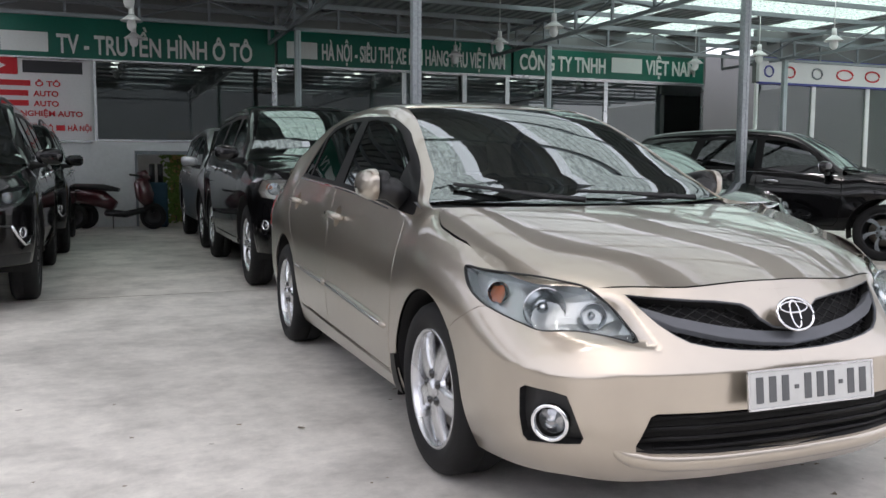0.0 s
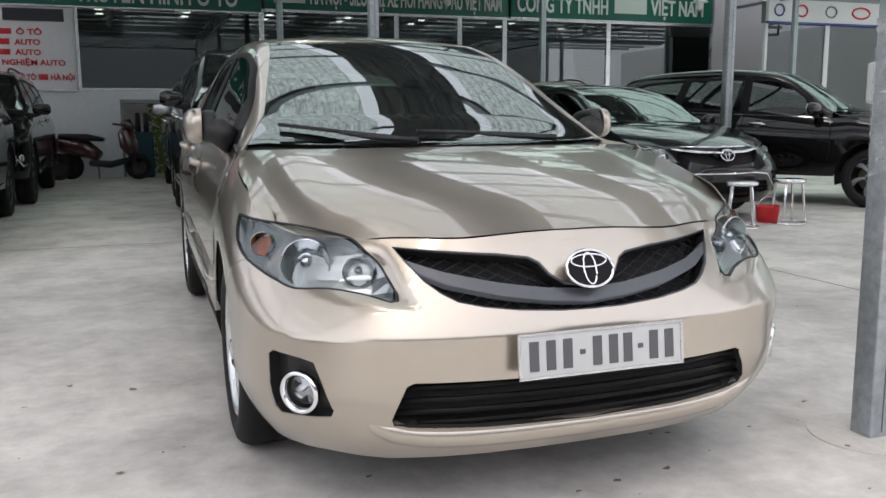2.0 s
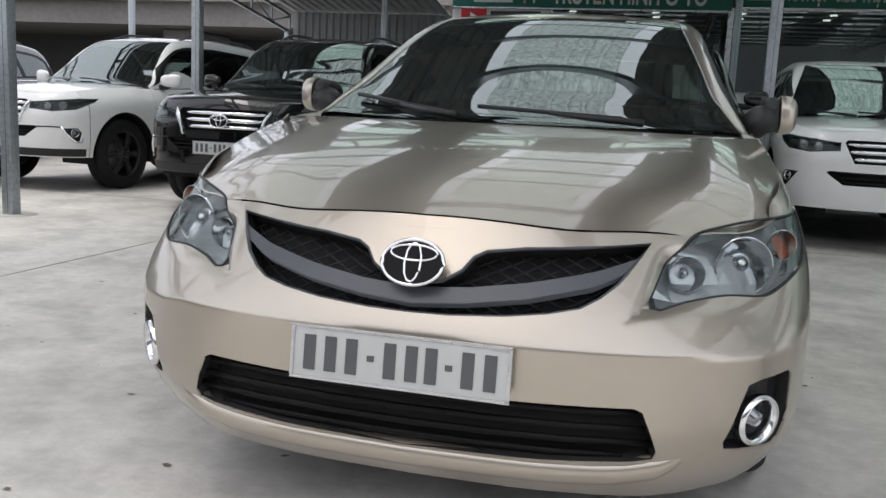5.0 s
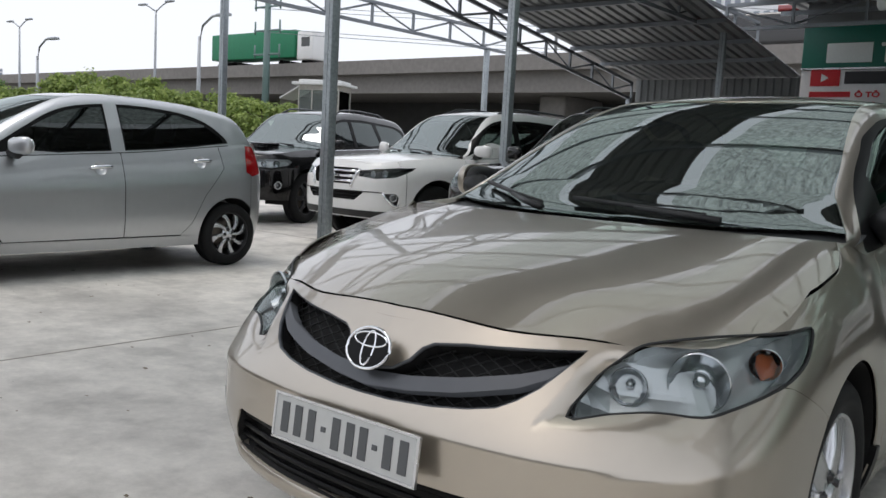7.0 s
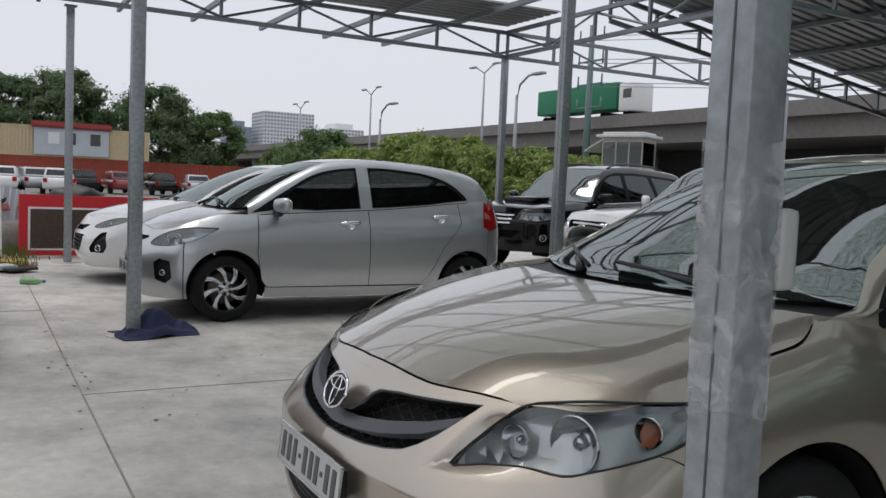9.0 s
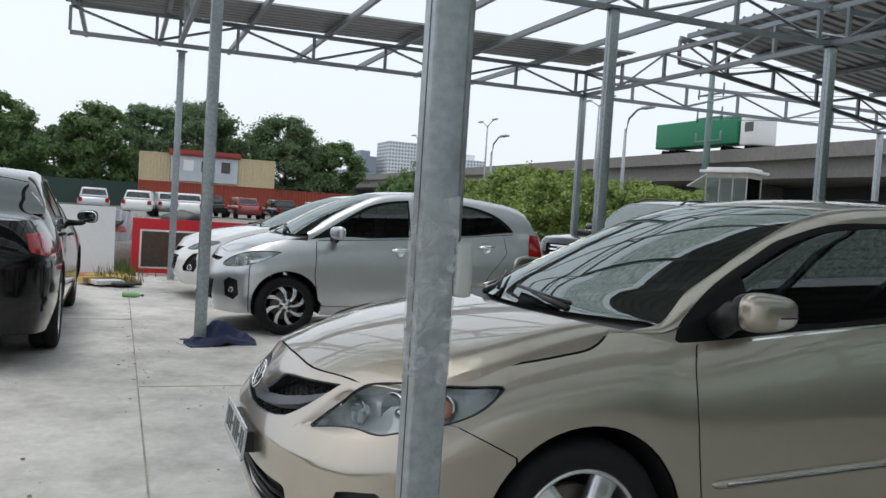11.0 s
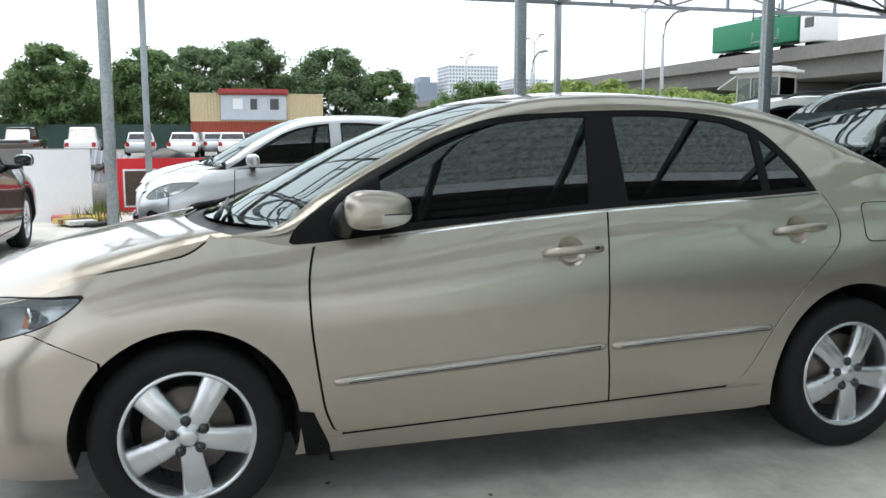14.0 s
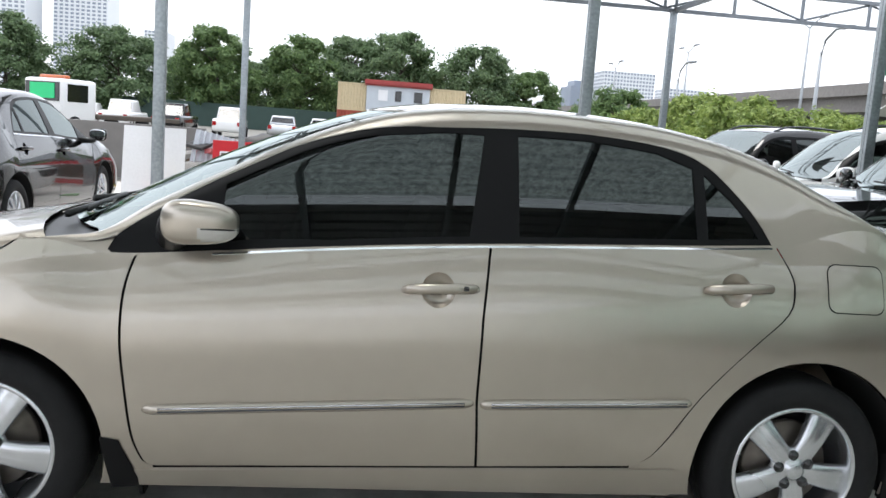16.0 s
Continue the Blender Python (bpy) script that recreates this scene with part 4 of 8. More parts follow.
        part("wiper", bm, TRIM, car)
    # floor pan and cabin
    wx = spec["ring"][8][0]
    bm = bmesh.new()
    zf = max(spec["ring"][6][2] + 0.02, 0.2)
    add_box(bm, (-wx + 0.25, max(-0.72, spec["ring"][0][1] + 0.2), zf), (wx - 0.25, min(wb + 0.6, spec["ring"][-1][1] - 0.2), zf + 0.12))
    add_box(bm, (-wx + 0.16, 0.42, zf), (wx - 0.16, wb - 0.45, zf + 0.1))
    part("floor_pan", bm, VOID, car, smooth_shade=False)
    bz = C.belt(1.0)
    bm = bmesh.new()
    add_box(bm, (-wx + 0.18, base(0) + 0.22, bz - 0.4), (wx - 0.18, base(0) + 0.62, bz - 0.06), bevel=0.05)
    part("dashboard", bm, CABIN, car)
    for sx in (-1, 1):
        for sy, nm in ((1.25, "front_seat"), (wb - 0.42, "rear_seat")):
            bm = bmesh.new()
            add_box(bm, (sx * 0.36 - 0.24, sy - 0.45, 0.4), (sx * 0.36 + 0.24, sy + 0.08, 0.62), bevel=0.06)
            lean_m = Matrix.Translation((sx * 0.36, sy + 0.06, 0.55)) @ pose(0, 0, 0, -14)
            add_box(bm, (-0.24, -0.07, 0), (0.24, 0.07, bz - 0.45), lean_m, bevel=0.05)
            add_box(bm, (-0.13, -0.05, bz - 0.42), (0.13, 0.05, bz - 0.24), lean_m, bevel=0.04)
            part(nm, bm, SEAT, car)
    bm = bmesh.new()
    ringp = [(0.36 + 0.185 * math.cos(a * math.pi / 12), 0.86 + 0.05 * math.sin(a * math.pi / 12), bz - 0.04 + 0.175 * math.sin(a * math.pi / 12)) for a in range(24)]
    add_tube(bm, ringp, 0.014, 6, closed=True)
    add_box(bm, (0.3, 0.82, bz - 0.1), (0.42, 0.88, bz + 0.01), bevel=0.02)
    part("steering_wheel", bm, CABIN, car)
    return C


def oval_badge(car, p, w, h, tilt, name="badge"):
    """A bright oval ring with two smaller ovals in it."""
    bm = bmesh.new()
    def ring(rx, rz, cx, cz, r, dy=0.0):
        add_tube(bm, [(p[0] + cx + rx * math.cos(a * math.pi / 16), p[1] + dy + (cz + rz * math.sin(a * math.pi / 16)) * math.tan(radians(tilt)), p[2] + cz + rz * math.sin(a * math.pi / 16)) for a in range(32)], r, 6, closed=True)
    ring(w / 2, h / 2, 0, 0, h * 0.05)
    ring(w * 0.13, h * 0.42, 0, 0, h * 0.033)
    ring(w * 0.38, h * 0.17, 0, h * 0.21, h * 0.033)
    bmesh.ops.recalc_face_normals(bm, faces=bm.faces)
    b = part(name, bm, CHROME, car, "chrome oval badge")
    bm = bmesh.new()
    vs = [bm.verts.new((p[0] + w * 0.48 * math.cos(a * math.pi / 16), p[1] - 0.001 + h * 0.48 * math.sin(a * math.pi / 16) * math.tan(radians(tilt)), p[2] + h * 0.48 * math.sin(a * math.pi / 16))) for a in range(32)]
    bm.faces.new(vs)
    part("badge_plate", bm, WINDOW_TRIM, b)
    return b


def number_plate(car, y, z, w=0.47, h=0.11, tilt=0.0, ink=PLATE_INK):
    """A white plate in a dark frame with plain bars where its characters are."""
    m = Matrix.Translation((0, y, z)) @ pose(0, 0, 0, tilt)
    bm = bmesh.new()
    add_box(bm, (-w / 2, 0, -h / 2), (w / 2, 0.006, h / 2), m, bevel=0.004)
    p = part("number_plate", bm, PLATE_WHITE, car, "white number plate with dark bars")
    bm = bmesh.new()
    for a, b in (((-w / 2 - 0.004, -0.003, -h / 2 - 0.003), (w / 2 + 0.004, 0.004, -h / 2 + 0.003)), ((-w / 2 - 0.004, -0.003, h / 2 - 0.003), (w / 2 + 0.004, 0.004, h / 2 + 0.003)),
                 ((-w / 2 - 0.004, -0.003, -h / 2), (-w / 2 + 0.003, 0.004, h / 2)), ((w / 2 - 0.003, -0.003, -h / 2), (w / 2 + 0.004, 0.004, h / 2))):
        add_box(bm, a, b, m)
    part("plate_frame", bm, ALLOY, p, smooth_shade=False)
    cells = [(-0.455, 1), (-0.355, 1), (-0.255, 1), (-0.165, 0), (-0.075, 1), (0.025, 1), (0.115, 1), (0.195, 0), (0.28, 1), (0.38, 1)]
    for c, full in cells:
        c = (c + 0.0375) * w
        bm = bmesh.new()
        if full:
            add_box(bm, (c - w * 0.027, -0.0025, -h * 0.34), (c + w * 0.027, 0.001, h * 0.34), m)
        else:
            add_box(bm, (c - w * 0.016, -0.0025, -h * 0.05), (c + w * 0.016, 0.001, h * 0.06), m)
        part("plate_bar", bm, ink, p, smooth_shade=False)
    bm = bmesh.new()
    add_box(bm, (-w * 0.4, 0.006, -h * 0.35), (w * 0.4, 0.05, h * 0.3), m)
    part("plate_bracket", bm, TRIM, p, smooth_shade=False)
    return p

# ---- car shapes by type ----
def at_y(C, pts):
    return [(C.s_at_y(y), z) for y, z in pts]


def plain_seams(spec, fy, doors, z_low, lamp_s, back_low=None):
    """Fills in straight panel gaps: fascia at fy, doors at the three given y."""
    d0, d1, d2 = doors
    spec["split"] = lambda C: [(C.s_at_y(fy) - 0.1, C.ztop(C.s_at_y(fy) - 0.1)), (C.s_at_y(fy), C.ztop(C.s_at_y(fy)) - 0.12), (C.s_at_y(fy), C.zbot(C.s_at_y(fy)))]
    spec["front"] = lambda C: [(C.s_at_y(d0), C.ztop(C.s_at_y(d0)))] + at_y(C, [(d0 - 0.02, z_low + 0.3), (d0 + 0.02, z_low + 0.06), (d0 + 0.07, z_low)])
    spec["mid"] = lambda C: [(C.s_at_y(d1), C.ztop(C.s_at_y(d1)))] + at_y(C, [(d1, z_low + 0.004)])
    spec["back"] = lambda C: [(C.s_at_y(d2), C.ztop(C.s_at_y(d2)))] + at_y(C, [(d2 + 0.02, C.ztop(C.s_at_y(d2)) - 0.2), (d2 - 0.18, z_low + 0.35), (d2 - 0.32, z_low + 0.1), (d2 - 0.42, z_low + 0.004)])
    ty = spec["wb"] + 0.5
    spec["tail_seam"] = lambda C: [(C.s_at_y(ty), C.ztop(C.s_at_y(ty))), (C.s_at_y(ty), C.zbot(C.s_at_y(ty)))]
    spec["rocker"] = lambda s: z_low
    return spec


CHAMP = dict(
    SEDAN, wb=2.6, wr=0.316, arch=(0.368, 0.384), axle_y=-0.022, arch_y=2.615, wheel_x=0.832, fascia=0.3, scoop=((0.445, 0.59), (0.56, 0.74), (0.82, 0.622), 0.04), wheel=WHEEL_FIVE,
    split=lambda C: [(0.66, C.ztop(0.66)), (0.715, 0.757), (0.75, 0.74), (1.116, 0.688), (1.21, 0.643), (1.305, 0.594), (1.315, 0.45), (1.315, C.zbot(1.315))],
    gap=0.0044, front=lambda C: smooth([(2.01, C.ztop(2.01)), (1.996, 0.918), (1.975, 0.82), (1.974, 0.68), (1.988, 0.55), (2.012, 0.39), (2.036, 0.318), (2.052, 0.29), (2.08, 0.279)], False, 4),
    mid=lambda C: [(3.092, C.ztop(3.092)), (3.076, 0.79), (3.074, 0.53), (3.091, 0.304)],
    back=lambda C: smooth([(4.064, C.ztop(4.064)), (4.108, 0.99), (4.12, 0.934), (4.097, 0.852), (3.974, 0.736), (3.82, 0.567), (3.705, 0.396), (3.657, 0.342), (3.602, 0.319)], False, 4),
    tail_seam=lambda C: [(4.76, C.ztop(4.76)), (4.76, 0.75), (4.53, 0.66), (4.53, C.zbot(4.53))],
    rocker=lambda s: 0.274 + 0.0265 * (s - 2.08),
    fender_edge=[(1.06, 0.785), (1.06, 0.70), (1.116, 0.688), (1.21, 0.643), (1.305, 0.594), (1.315, 0.45)],
    bonnet_seam=smooth([(1.075, 0.792), (1.145, 0.83), (1.30, 0.864), (1.40, 0.88), (1.485, 0.895), (1.556, 0.908), (1.60, 0.924), (1.638, 0.948), (1.662, 0.971)], False, 3),
    bonnet_front=[(0.715, 0.762), (0.75, 0.745), (1.04, 0.76)], bonnet_back=lambda x: -0.012 + 0.27 * x * x,
    lamp=smooth([(0.528, 0.618), (0.62, 0.63), (0.74, 0.643), (0.85, 0.641), (0.92, 0.655), (1.01, 0.675), (1.112, 0.702), (1.19, 0.735), (1.245, 0.776), (1.262, 0.802), (1.175, 0.798), (1.08, 0.794), (0.96, 0.788), (0.83, 0.777), (0.712, 0.762), (0.64, 0.728), (0.58, 0.685)], True, 3),
    grille=[(-0.02, 0.582), (0.09, 0.583), (0.21, 0.591), (0.30, 0.602), (0.367, 0.615), (0.41, 0.635), (0.455, 0.663), (0.51, 0.708), (0.556, 0.745), (0.36, 0.734), (0.24, 0.727), (0.15, 0.716), (0.122, 0.702), (0.10, 0.674), (0.06, 0.65), (-0.02, 0.642)],
    low=[(-0.02, 0.42), (-0.02, 0.28), (0.3, 0.287), (0.50, 0.298), (0.54, 0.306), (0.545, 0.325), (0.505, 0.415), (0.485, 0.424)],
    fog=[(0.745, 0.469), (0.785, 0.478), (0.875, 0.487), (0.893, 0.475), (0.893, 0.40), (0.888, 0.33), (0.875, 0.312), (0.75, 0.319), (0.705, 0.325), (0.695, 0.345), (0.728, 0.43)], fog_at=(0.797, 0.381, 0.045),
    lamp_back=LAMP_BEZEL, lamp_deep=0.05, bowls=[((0.672, 0.688), 0.04), ((0.875, 0.71), 0.064), ((1.082, 0.743), 0.034)], turn_lamp=[(1.062, 0.716), (1.092, 0.72), (1.114, 0.739), (1.114, 0.76), (1.082, 0.765), (1.064, 0.745)], bowl_turn=16,
    nose_tuck=0.05, dlo=smooth([(0.326, 0.942), (0.337, 0.965), (0.352, 0.988), (0.41, 1.034), (0.518, 1.106), (0.64, 1.175), (0.771, 1.242), (0.892, 1.3), (1.09, 1.36), (1.23, 1.38), (1.33, 1.384), (1.56, 1.395), (1.85, 1.396), (2.11, 1.37), (2.25, 1.318), (2.35, 1.228), (2.42, 1.145), (2.462, 1.072)], False, 3)
        + [(2.2, 1.058), (1.5, 1.026), (1.0, 0.989), (0.69, 0.96), (0.42, 0.936), (0.34, 0.933)],
    panes=[[(0.66, 0.985), (0.66, 1.16), (0.79, 1.225), (0.9, 1.279), (1.09, 1.337), (1.25, 1.358), (1.485, 1.37), (1.437, 1.046), (1.0, 1.008)],
           [(1.598, 1.052), (1.598, 1.374), (1.85, 1.374), (2.08, 1.35), (2.2, 1.308), (2.2, 1.078)],
           [(2.238, 1.08), (2.238, 1.292), (2.33, 1.21), (2.39, 1.14), (2.418, 1.09)]],
    frame=(0.12, 2.99), belt_strip=(0.64, 2.46), belt_mat=CHROME, handles=[(1.235, 1.465, 0.872), (2.22, 2.45, 0.918)],
    mirror=(0.862, 0.615, 1.052, 1.0), folded=True, hood_edge=(0, 0.7), hood=(-0.82, 0.1), hood_s=(0.66, 1.69), screen_base=lambda x: 0.06 + 0.48 * x * x, screen_top=1.1, screen_side=(0.29, 1.24),
    rear_top=2.42, rear_side=(2.46, 2.93), rear_base=3.04, boot=True, wipers=[(0.42, -0.12, 0.10), (-0.16, -0.60, 0.10)], bars=0, low_bars=4, low_bar_r=0.0055,
    tail=[(4.82, 0.72), (4.82, 0.93), (5.0, 0.95), (5.2, 0.94), (5.2, 0.75)])


def suv_spec(hw=0.928, fo=0.93, wb=2.745, ro=1.1, h=1.8, nose=1.02, belt=1.16, wr=0.385, **more):
    """A tall estate on high wheels."""
    e, c = wb + ro, wb / 2.745
    k = h / 1.8
    spec = dict(
        ring=[(0, -fo, 0.36, 0.1, 0.62, 2.0), (0.4, -fo + 0.02, 0.36, 0.1, 0.62, 2.0), (0.7, -fo + 0.12, 0.36, 0.11, 0.62, 2.0), (hw - 0.06, -fo + 0.34, 0.36, 0.12, 0.62, 2.2),
              (hw - 0.01, -0.32, 0.36, 0.13, 0.65, 2.2), (hw, 0.1, 0.36, 0.12, 0.66, 2.2), (hw, 0.6, 0.36, 0.1, 0.66, 1.8), (hw, 1.2, 0.36, 0.09, 0.66, 1.7),
              (hw, 2.0, 0.36, 0.09, 0.66, 1.7), (hw, wb, 0.36, 0.1, 0.66, 1.7), (hw - 0.02, e - 0.4, 0.37, 0.1, 0.66, 1.7), (hw - 0.12, e - 0.1, 0.38, 0.1, 0.66, 1.7), (0.5, e - 0.02, 0.38, 0.1, 0.66, 1.7), (0, e, 0.38, 0.1, 0.66, 1.7)],
        zc=[(-fo - 0.1, nose - 0.1), (-fo + 0.02, nose - 0.04), (-fo + 0.12, nose + 0.02), (-0.5, nose + 0.07), (0, nose + 0.115), (0.28, nose + 0.135), (0.4, nose + 0.17), (0.7, nose + 0.17 + 0.22 * k), (1.0, 1.63 * k), (1.2, 1.72 * k),
            (1.5, 1.77 * k), (2.0, 1.8 * k), (2.6, 1.785 * k), (e - 0.55, 1.74 * k), (e - 0.38, 1.68 * k), (e - 0.2, 1.4 * k), (e - 0.08, 1.1 * k), (e + 0.1, 0.8)],
        bow=[(-1, 0.3), (0, 0.25), (0.6, 0.22), (1.2, 0.08), (1.8, 0.0), (e, -0.08)],
        crown=[(-1, 0.03), (0.3, 0.03), (1.0, 0.05), (1.5, 0.08), (e, 0.08)],
        belt=[(0.2, belt - 0.08), (0.45, belt - 0.05), (1.2, belt - 0.01), (2.2, belt + 0.03), (e, belt + 0.08)],
        blend=(0.22, 0.5, e + 2, e + 3), lean=(0.3, 0.16, 0.07), cabin=(0.3, e - 0.14),
        wb=wb, wr=wr, arch=(wr + 0.075, wr + 0.075), wheel_x=hw - 0.035, wheel=WHEEL_SIX,
        lamp=[(0.47, nose - 0.17), (0.72, nose - 0.19), (0.95, nose - 0.165), (1.18, nose - 0.08), (1.24, nose - 0.045), (1.0, nose - 0.05), (0.7, nose - 0.075), (0.47, nose - 0.1)],
        bowls=[((0.66, nose - 0.13), 0.034), ((0.82, nose - 0.122), 0.04)], lamp_back=more.get("lamp_back", DARK_ALLOY),
        grille=[(-0.02, nose - 0.27), (0.35, nose - 0.27), (0.44, nose - 0.1), (0.42, nose - 0.075), (-0.02, nose - 0.075)], bars=3, bar_r=0.013,
        low=[(-0.02, 0.675), (-0.02, 0.565), (0.42, 0.565), (0.56, 0.665), (0.54, 0.68)], low_bars=3,
        fog=[(0.80, 0.66), (0.96, 0.665), (1.0, 0.62), (0.98, 0.53), (0.93, 0.53), (0.86, 0.6)], fog_at=(0.935, 0.615, 0.034),
        dlo=[(0.52, belt - 0.02), (0.75, 1.36 * k), (1.0, 1.54 * k), (1.2, 1.62 * k), (1.6, 1.655 * k), (2.4, 1.65 * k), (e - 0.7, 1.61 * k), (e - 0.42, 1.52 * k), (e - 0.33, belt + 0.1), (e - 0.7, belt + 0.085), (1.5, belt + 0.02)],
        panes=[[(0.72, belt + 0.03), (0.84, 1.37 * k), (1.02, 1.515 * k), (1.2, 1.59 * k), (1.5, 1.615 * k), (1.5, belt + 0.045)],
               [(1.6, belt + 0.05), (1.6, 1.62 * k), (2.3, 1.62 * k), (2.42, belt + 0.09)], [(2.52, belt + 0.1), (2.42, 1.615 * k), (e - 0.72, 1.58 * k), (e - 0.47, 1.49 * k), (e - 0.4, belt + 0.125)]],
        frame=(0.5, e - 0.16), belt_strip=(0.55, e - 0.4), belt_mat=CHROME, handles=[(1.25, 1.45, belt - 0.13), (2.15, 2.35, belt - 0.1)], chrome_handles=True,
        mirror=(hw + 0.05, 0.68, belt + 0.06, 1.0), hood_edge=(0, 0.8), hood=(-fo, 0.3), hood_s=(0.72, 1.9), screen_base=lambda x: 0.3 + 0.24 * x * x, screen_top=1.16, screen_side=(0.52, 1.22),
        rear_top=e - 0.5, rear_side=(e - 0.48, e - 0.17), rear_base=e - 0.15, wipers=[(0.42, -0.12, 0.1), (-0.16, -0.6, 0.1)], tuck=0.03)
    plain_seams(spec, -0.5, (0.5, 1.55, 2.5), 0.42, 0)
    spec["tail"] = [(0, 0)] * 0
    spec.update(more)
    return spec


def hatch_spec(**more):
    """A small five-door hatchback."""
    spec = dict(
        ring=[(0, -0.69, 0.2, 0.13, 0.5, 1.6), (0.3, -0.675, 0.2, 0.13, 0.5, 1.6), (0.52, -0.61, 0.2, 0.14, 0.5, 1.6), (0.68, -0.48, 0.2, 0.15, 0.55, 1.8), (0.755, -0.3, 0.2, 0.16, 0.6, 2.0),
              (0.785, 0.0, 0.2, 0.14, 0.62, 2.0), (0.793, 0.3, 0.21, 0.11, 0.62, 1.8), (0.797, 0.8, 0.21, 0.09, 0.62, 1.6), (0.797, 1.4, 0.21, 0.09, 0.62, 1.6),
              (0.793, 2.1, 0.21, 0.1, 0.62, 1.6), (0.775, 2.5, 0.23, 0.1, 0.62, 1.6), (0.68, 2.78, 0.24, 0.1, 0.62, 1.6), (0.4, 2.87, 0.24, 0.1, 0.62, 1.6), (0, 2.89, 0.24, 0.1, 0.62, 1.6)],
        zc=[(-0.8, 0.66), (-0.68, 0.72), (-0.56, 0.79), (-0.4, 0.87), (-0.2, 0.935), (-0.04, 0.975), (0.06, 1.02), (0.4, 1.215), (0.7, 1.355), (0.9, 1.425), (1.15, 1.465), (1.5, 1.48), (1.9, 1.468), (2.3, 1.43), (2.5, 1.39), (2.6, 1.34), (2.72, 1.12), (2.8, 0.98), (2.95, 0.8)],
        bow=[(-1, 0.45), (0, 0.4), (0.6, 0.3), (1.0, 0.12), (1.5, 0.0), (2.9, -0.08)],
        crown=[(-1, 0.04), (0.1, 0.04), (1.0, 0.08), (2.9, 0.09)],
        belt=[(0.0, 0.9), (0.2, 0.925), (0.8, 0.965), (1.5, 1.01), (2.2, 1.08), (2.6, 1.12)],
        blend=(-0.05, 0.2, 8, 9), lean=(0.36, 0.18, 0.065), cabin=(0.08, 2.74),
        wb=2.385, wr=0.287, arch=(0.34, 0.34), wheel_x=0.762, wheel=WHEEL_SWIRL,
        lamp=smooth([(0.50, 0.648), (0.72, 0.645), (0.95, 0.695), (1.14, 0.785), (1.15, 0.805), (0.9, 0.80), (0.66, 0.755), (0.52, 0.70)], True, 3), bowls=[((0.66, 0.7), 0.034), ((0.8, 0.715), 0.038)],
        grille=[(-0.02, 0.68), (0.32, 0.675), (0.4, 0.70), (0.38, 0.715), (-0.02, 0.712)], bars=0, low=[(-0.02, 0.5), (-0.02, 0.3), (0.36, 0.3), (0.42, 0.5)], low_bars=4,
        fog=[(0.62, 0.36), (0.60, 0.5), (0.66, 0.54), (0.76, 0.52), (0.78, 0.38), (0.72, 0.33)], fog_at=(0.69, 0.42, 0.02),
        dlo=[], dlos=[smooth([(0.22, 0.94), (0.42, 1.065), (0.62, 1.19), (0.8, 1.29), (1.0, 1.352), (1.25, 1.385)], False, 3) + [(1.25, 1.005), (0.8, 0.975)],
              smooth([(1.365, 1.39), (1.6, 1.39), (1.95, 1.36), (2.2, 1.29), (2.36, 1.175), (2.4, 1.115)], False, 3) + [(2.0, 1.065), (1.365, 1.012)]],
        panes=[[(0.47, 0.97), (0.47, 1.065), (0.65, 1.18), (0.82, 1.27), (1.0, 1.33), (1.235, 1.362), (1.235, 1.01), (0.9, 0.992)], [(1.38, 1.022), (1.38, 1.37), (1.6, 1.37), (1.93, 1.342), (2.17, 1.275), (2.32, 1.17), (2.35, 1.122), (2.0, 1.078)]],
        frame=(0.2, 2.72), belt_strip=(0.3, 2.4), handles=[(1.03, 1.22, 0.86), (1.98, 2.16, 0.935)], chrome_handles=True, mirror=(0.86, 0.45, 1.02, 0.85),
        hood_edge=(0, 0.6), hood=(-0.55, 0), hood_s=(0.62, 1.36), screen_base=lambda x: -0.01 + 0.42 * x * x, screen_top=0.9, screen_side=(0.2, 1.0),
        rear_top=2.52, rear_side=(2.54, 2.7), rear_base=2.73, wipers=[(0.38, -0.1, 0.1), (-0.14, -0.5, 0.1)])
    plain_seams(spec, -0.36, (0.28, 1.32, 2.28), 0.3, 0)
    spec["tail_seam"] = lambda C: [(C.s_at_y(2.62), C.ztop(C.s_at_y(2.62))), (C.s_at_y(2.62), C.zbot(C.s_at_y(2.62)))]
    C = CarShape(spec)
    a = C.s_at_y(2.56)
    spec["tail"] = [(a, 0.86), (a + 0.02, 1.0), (a + 0.06, 1.1), (a + 0.2, 1.09), (a + 0.2, 0.85), (a + 0.08, 0.82)]
    spec.update(more)
    return spec


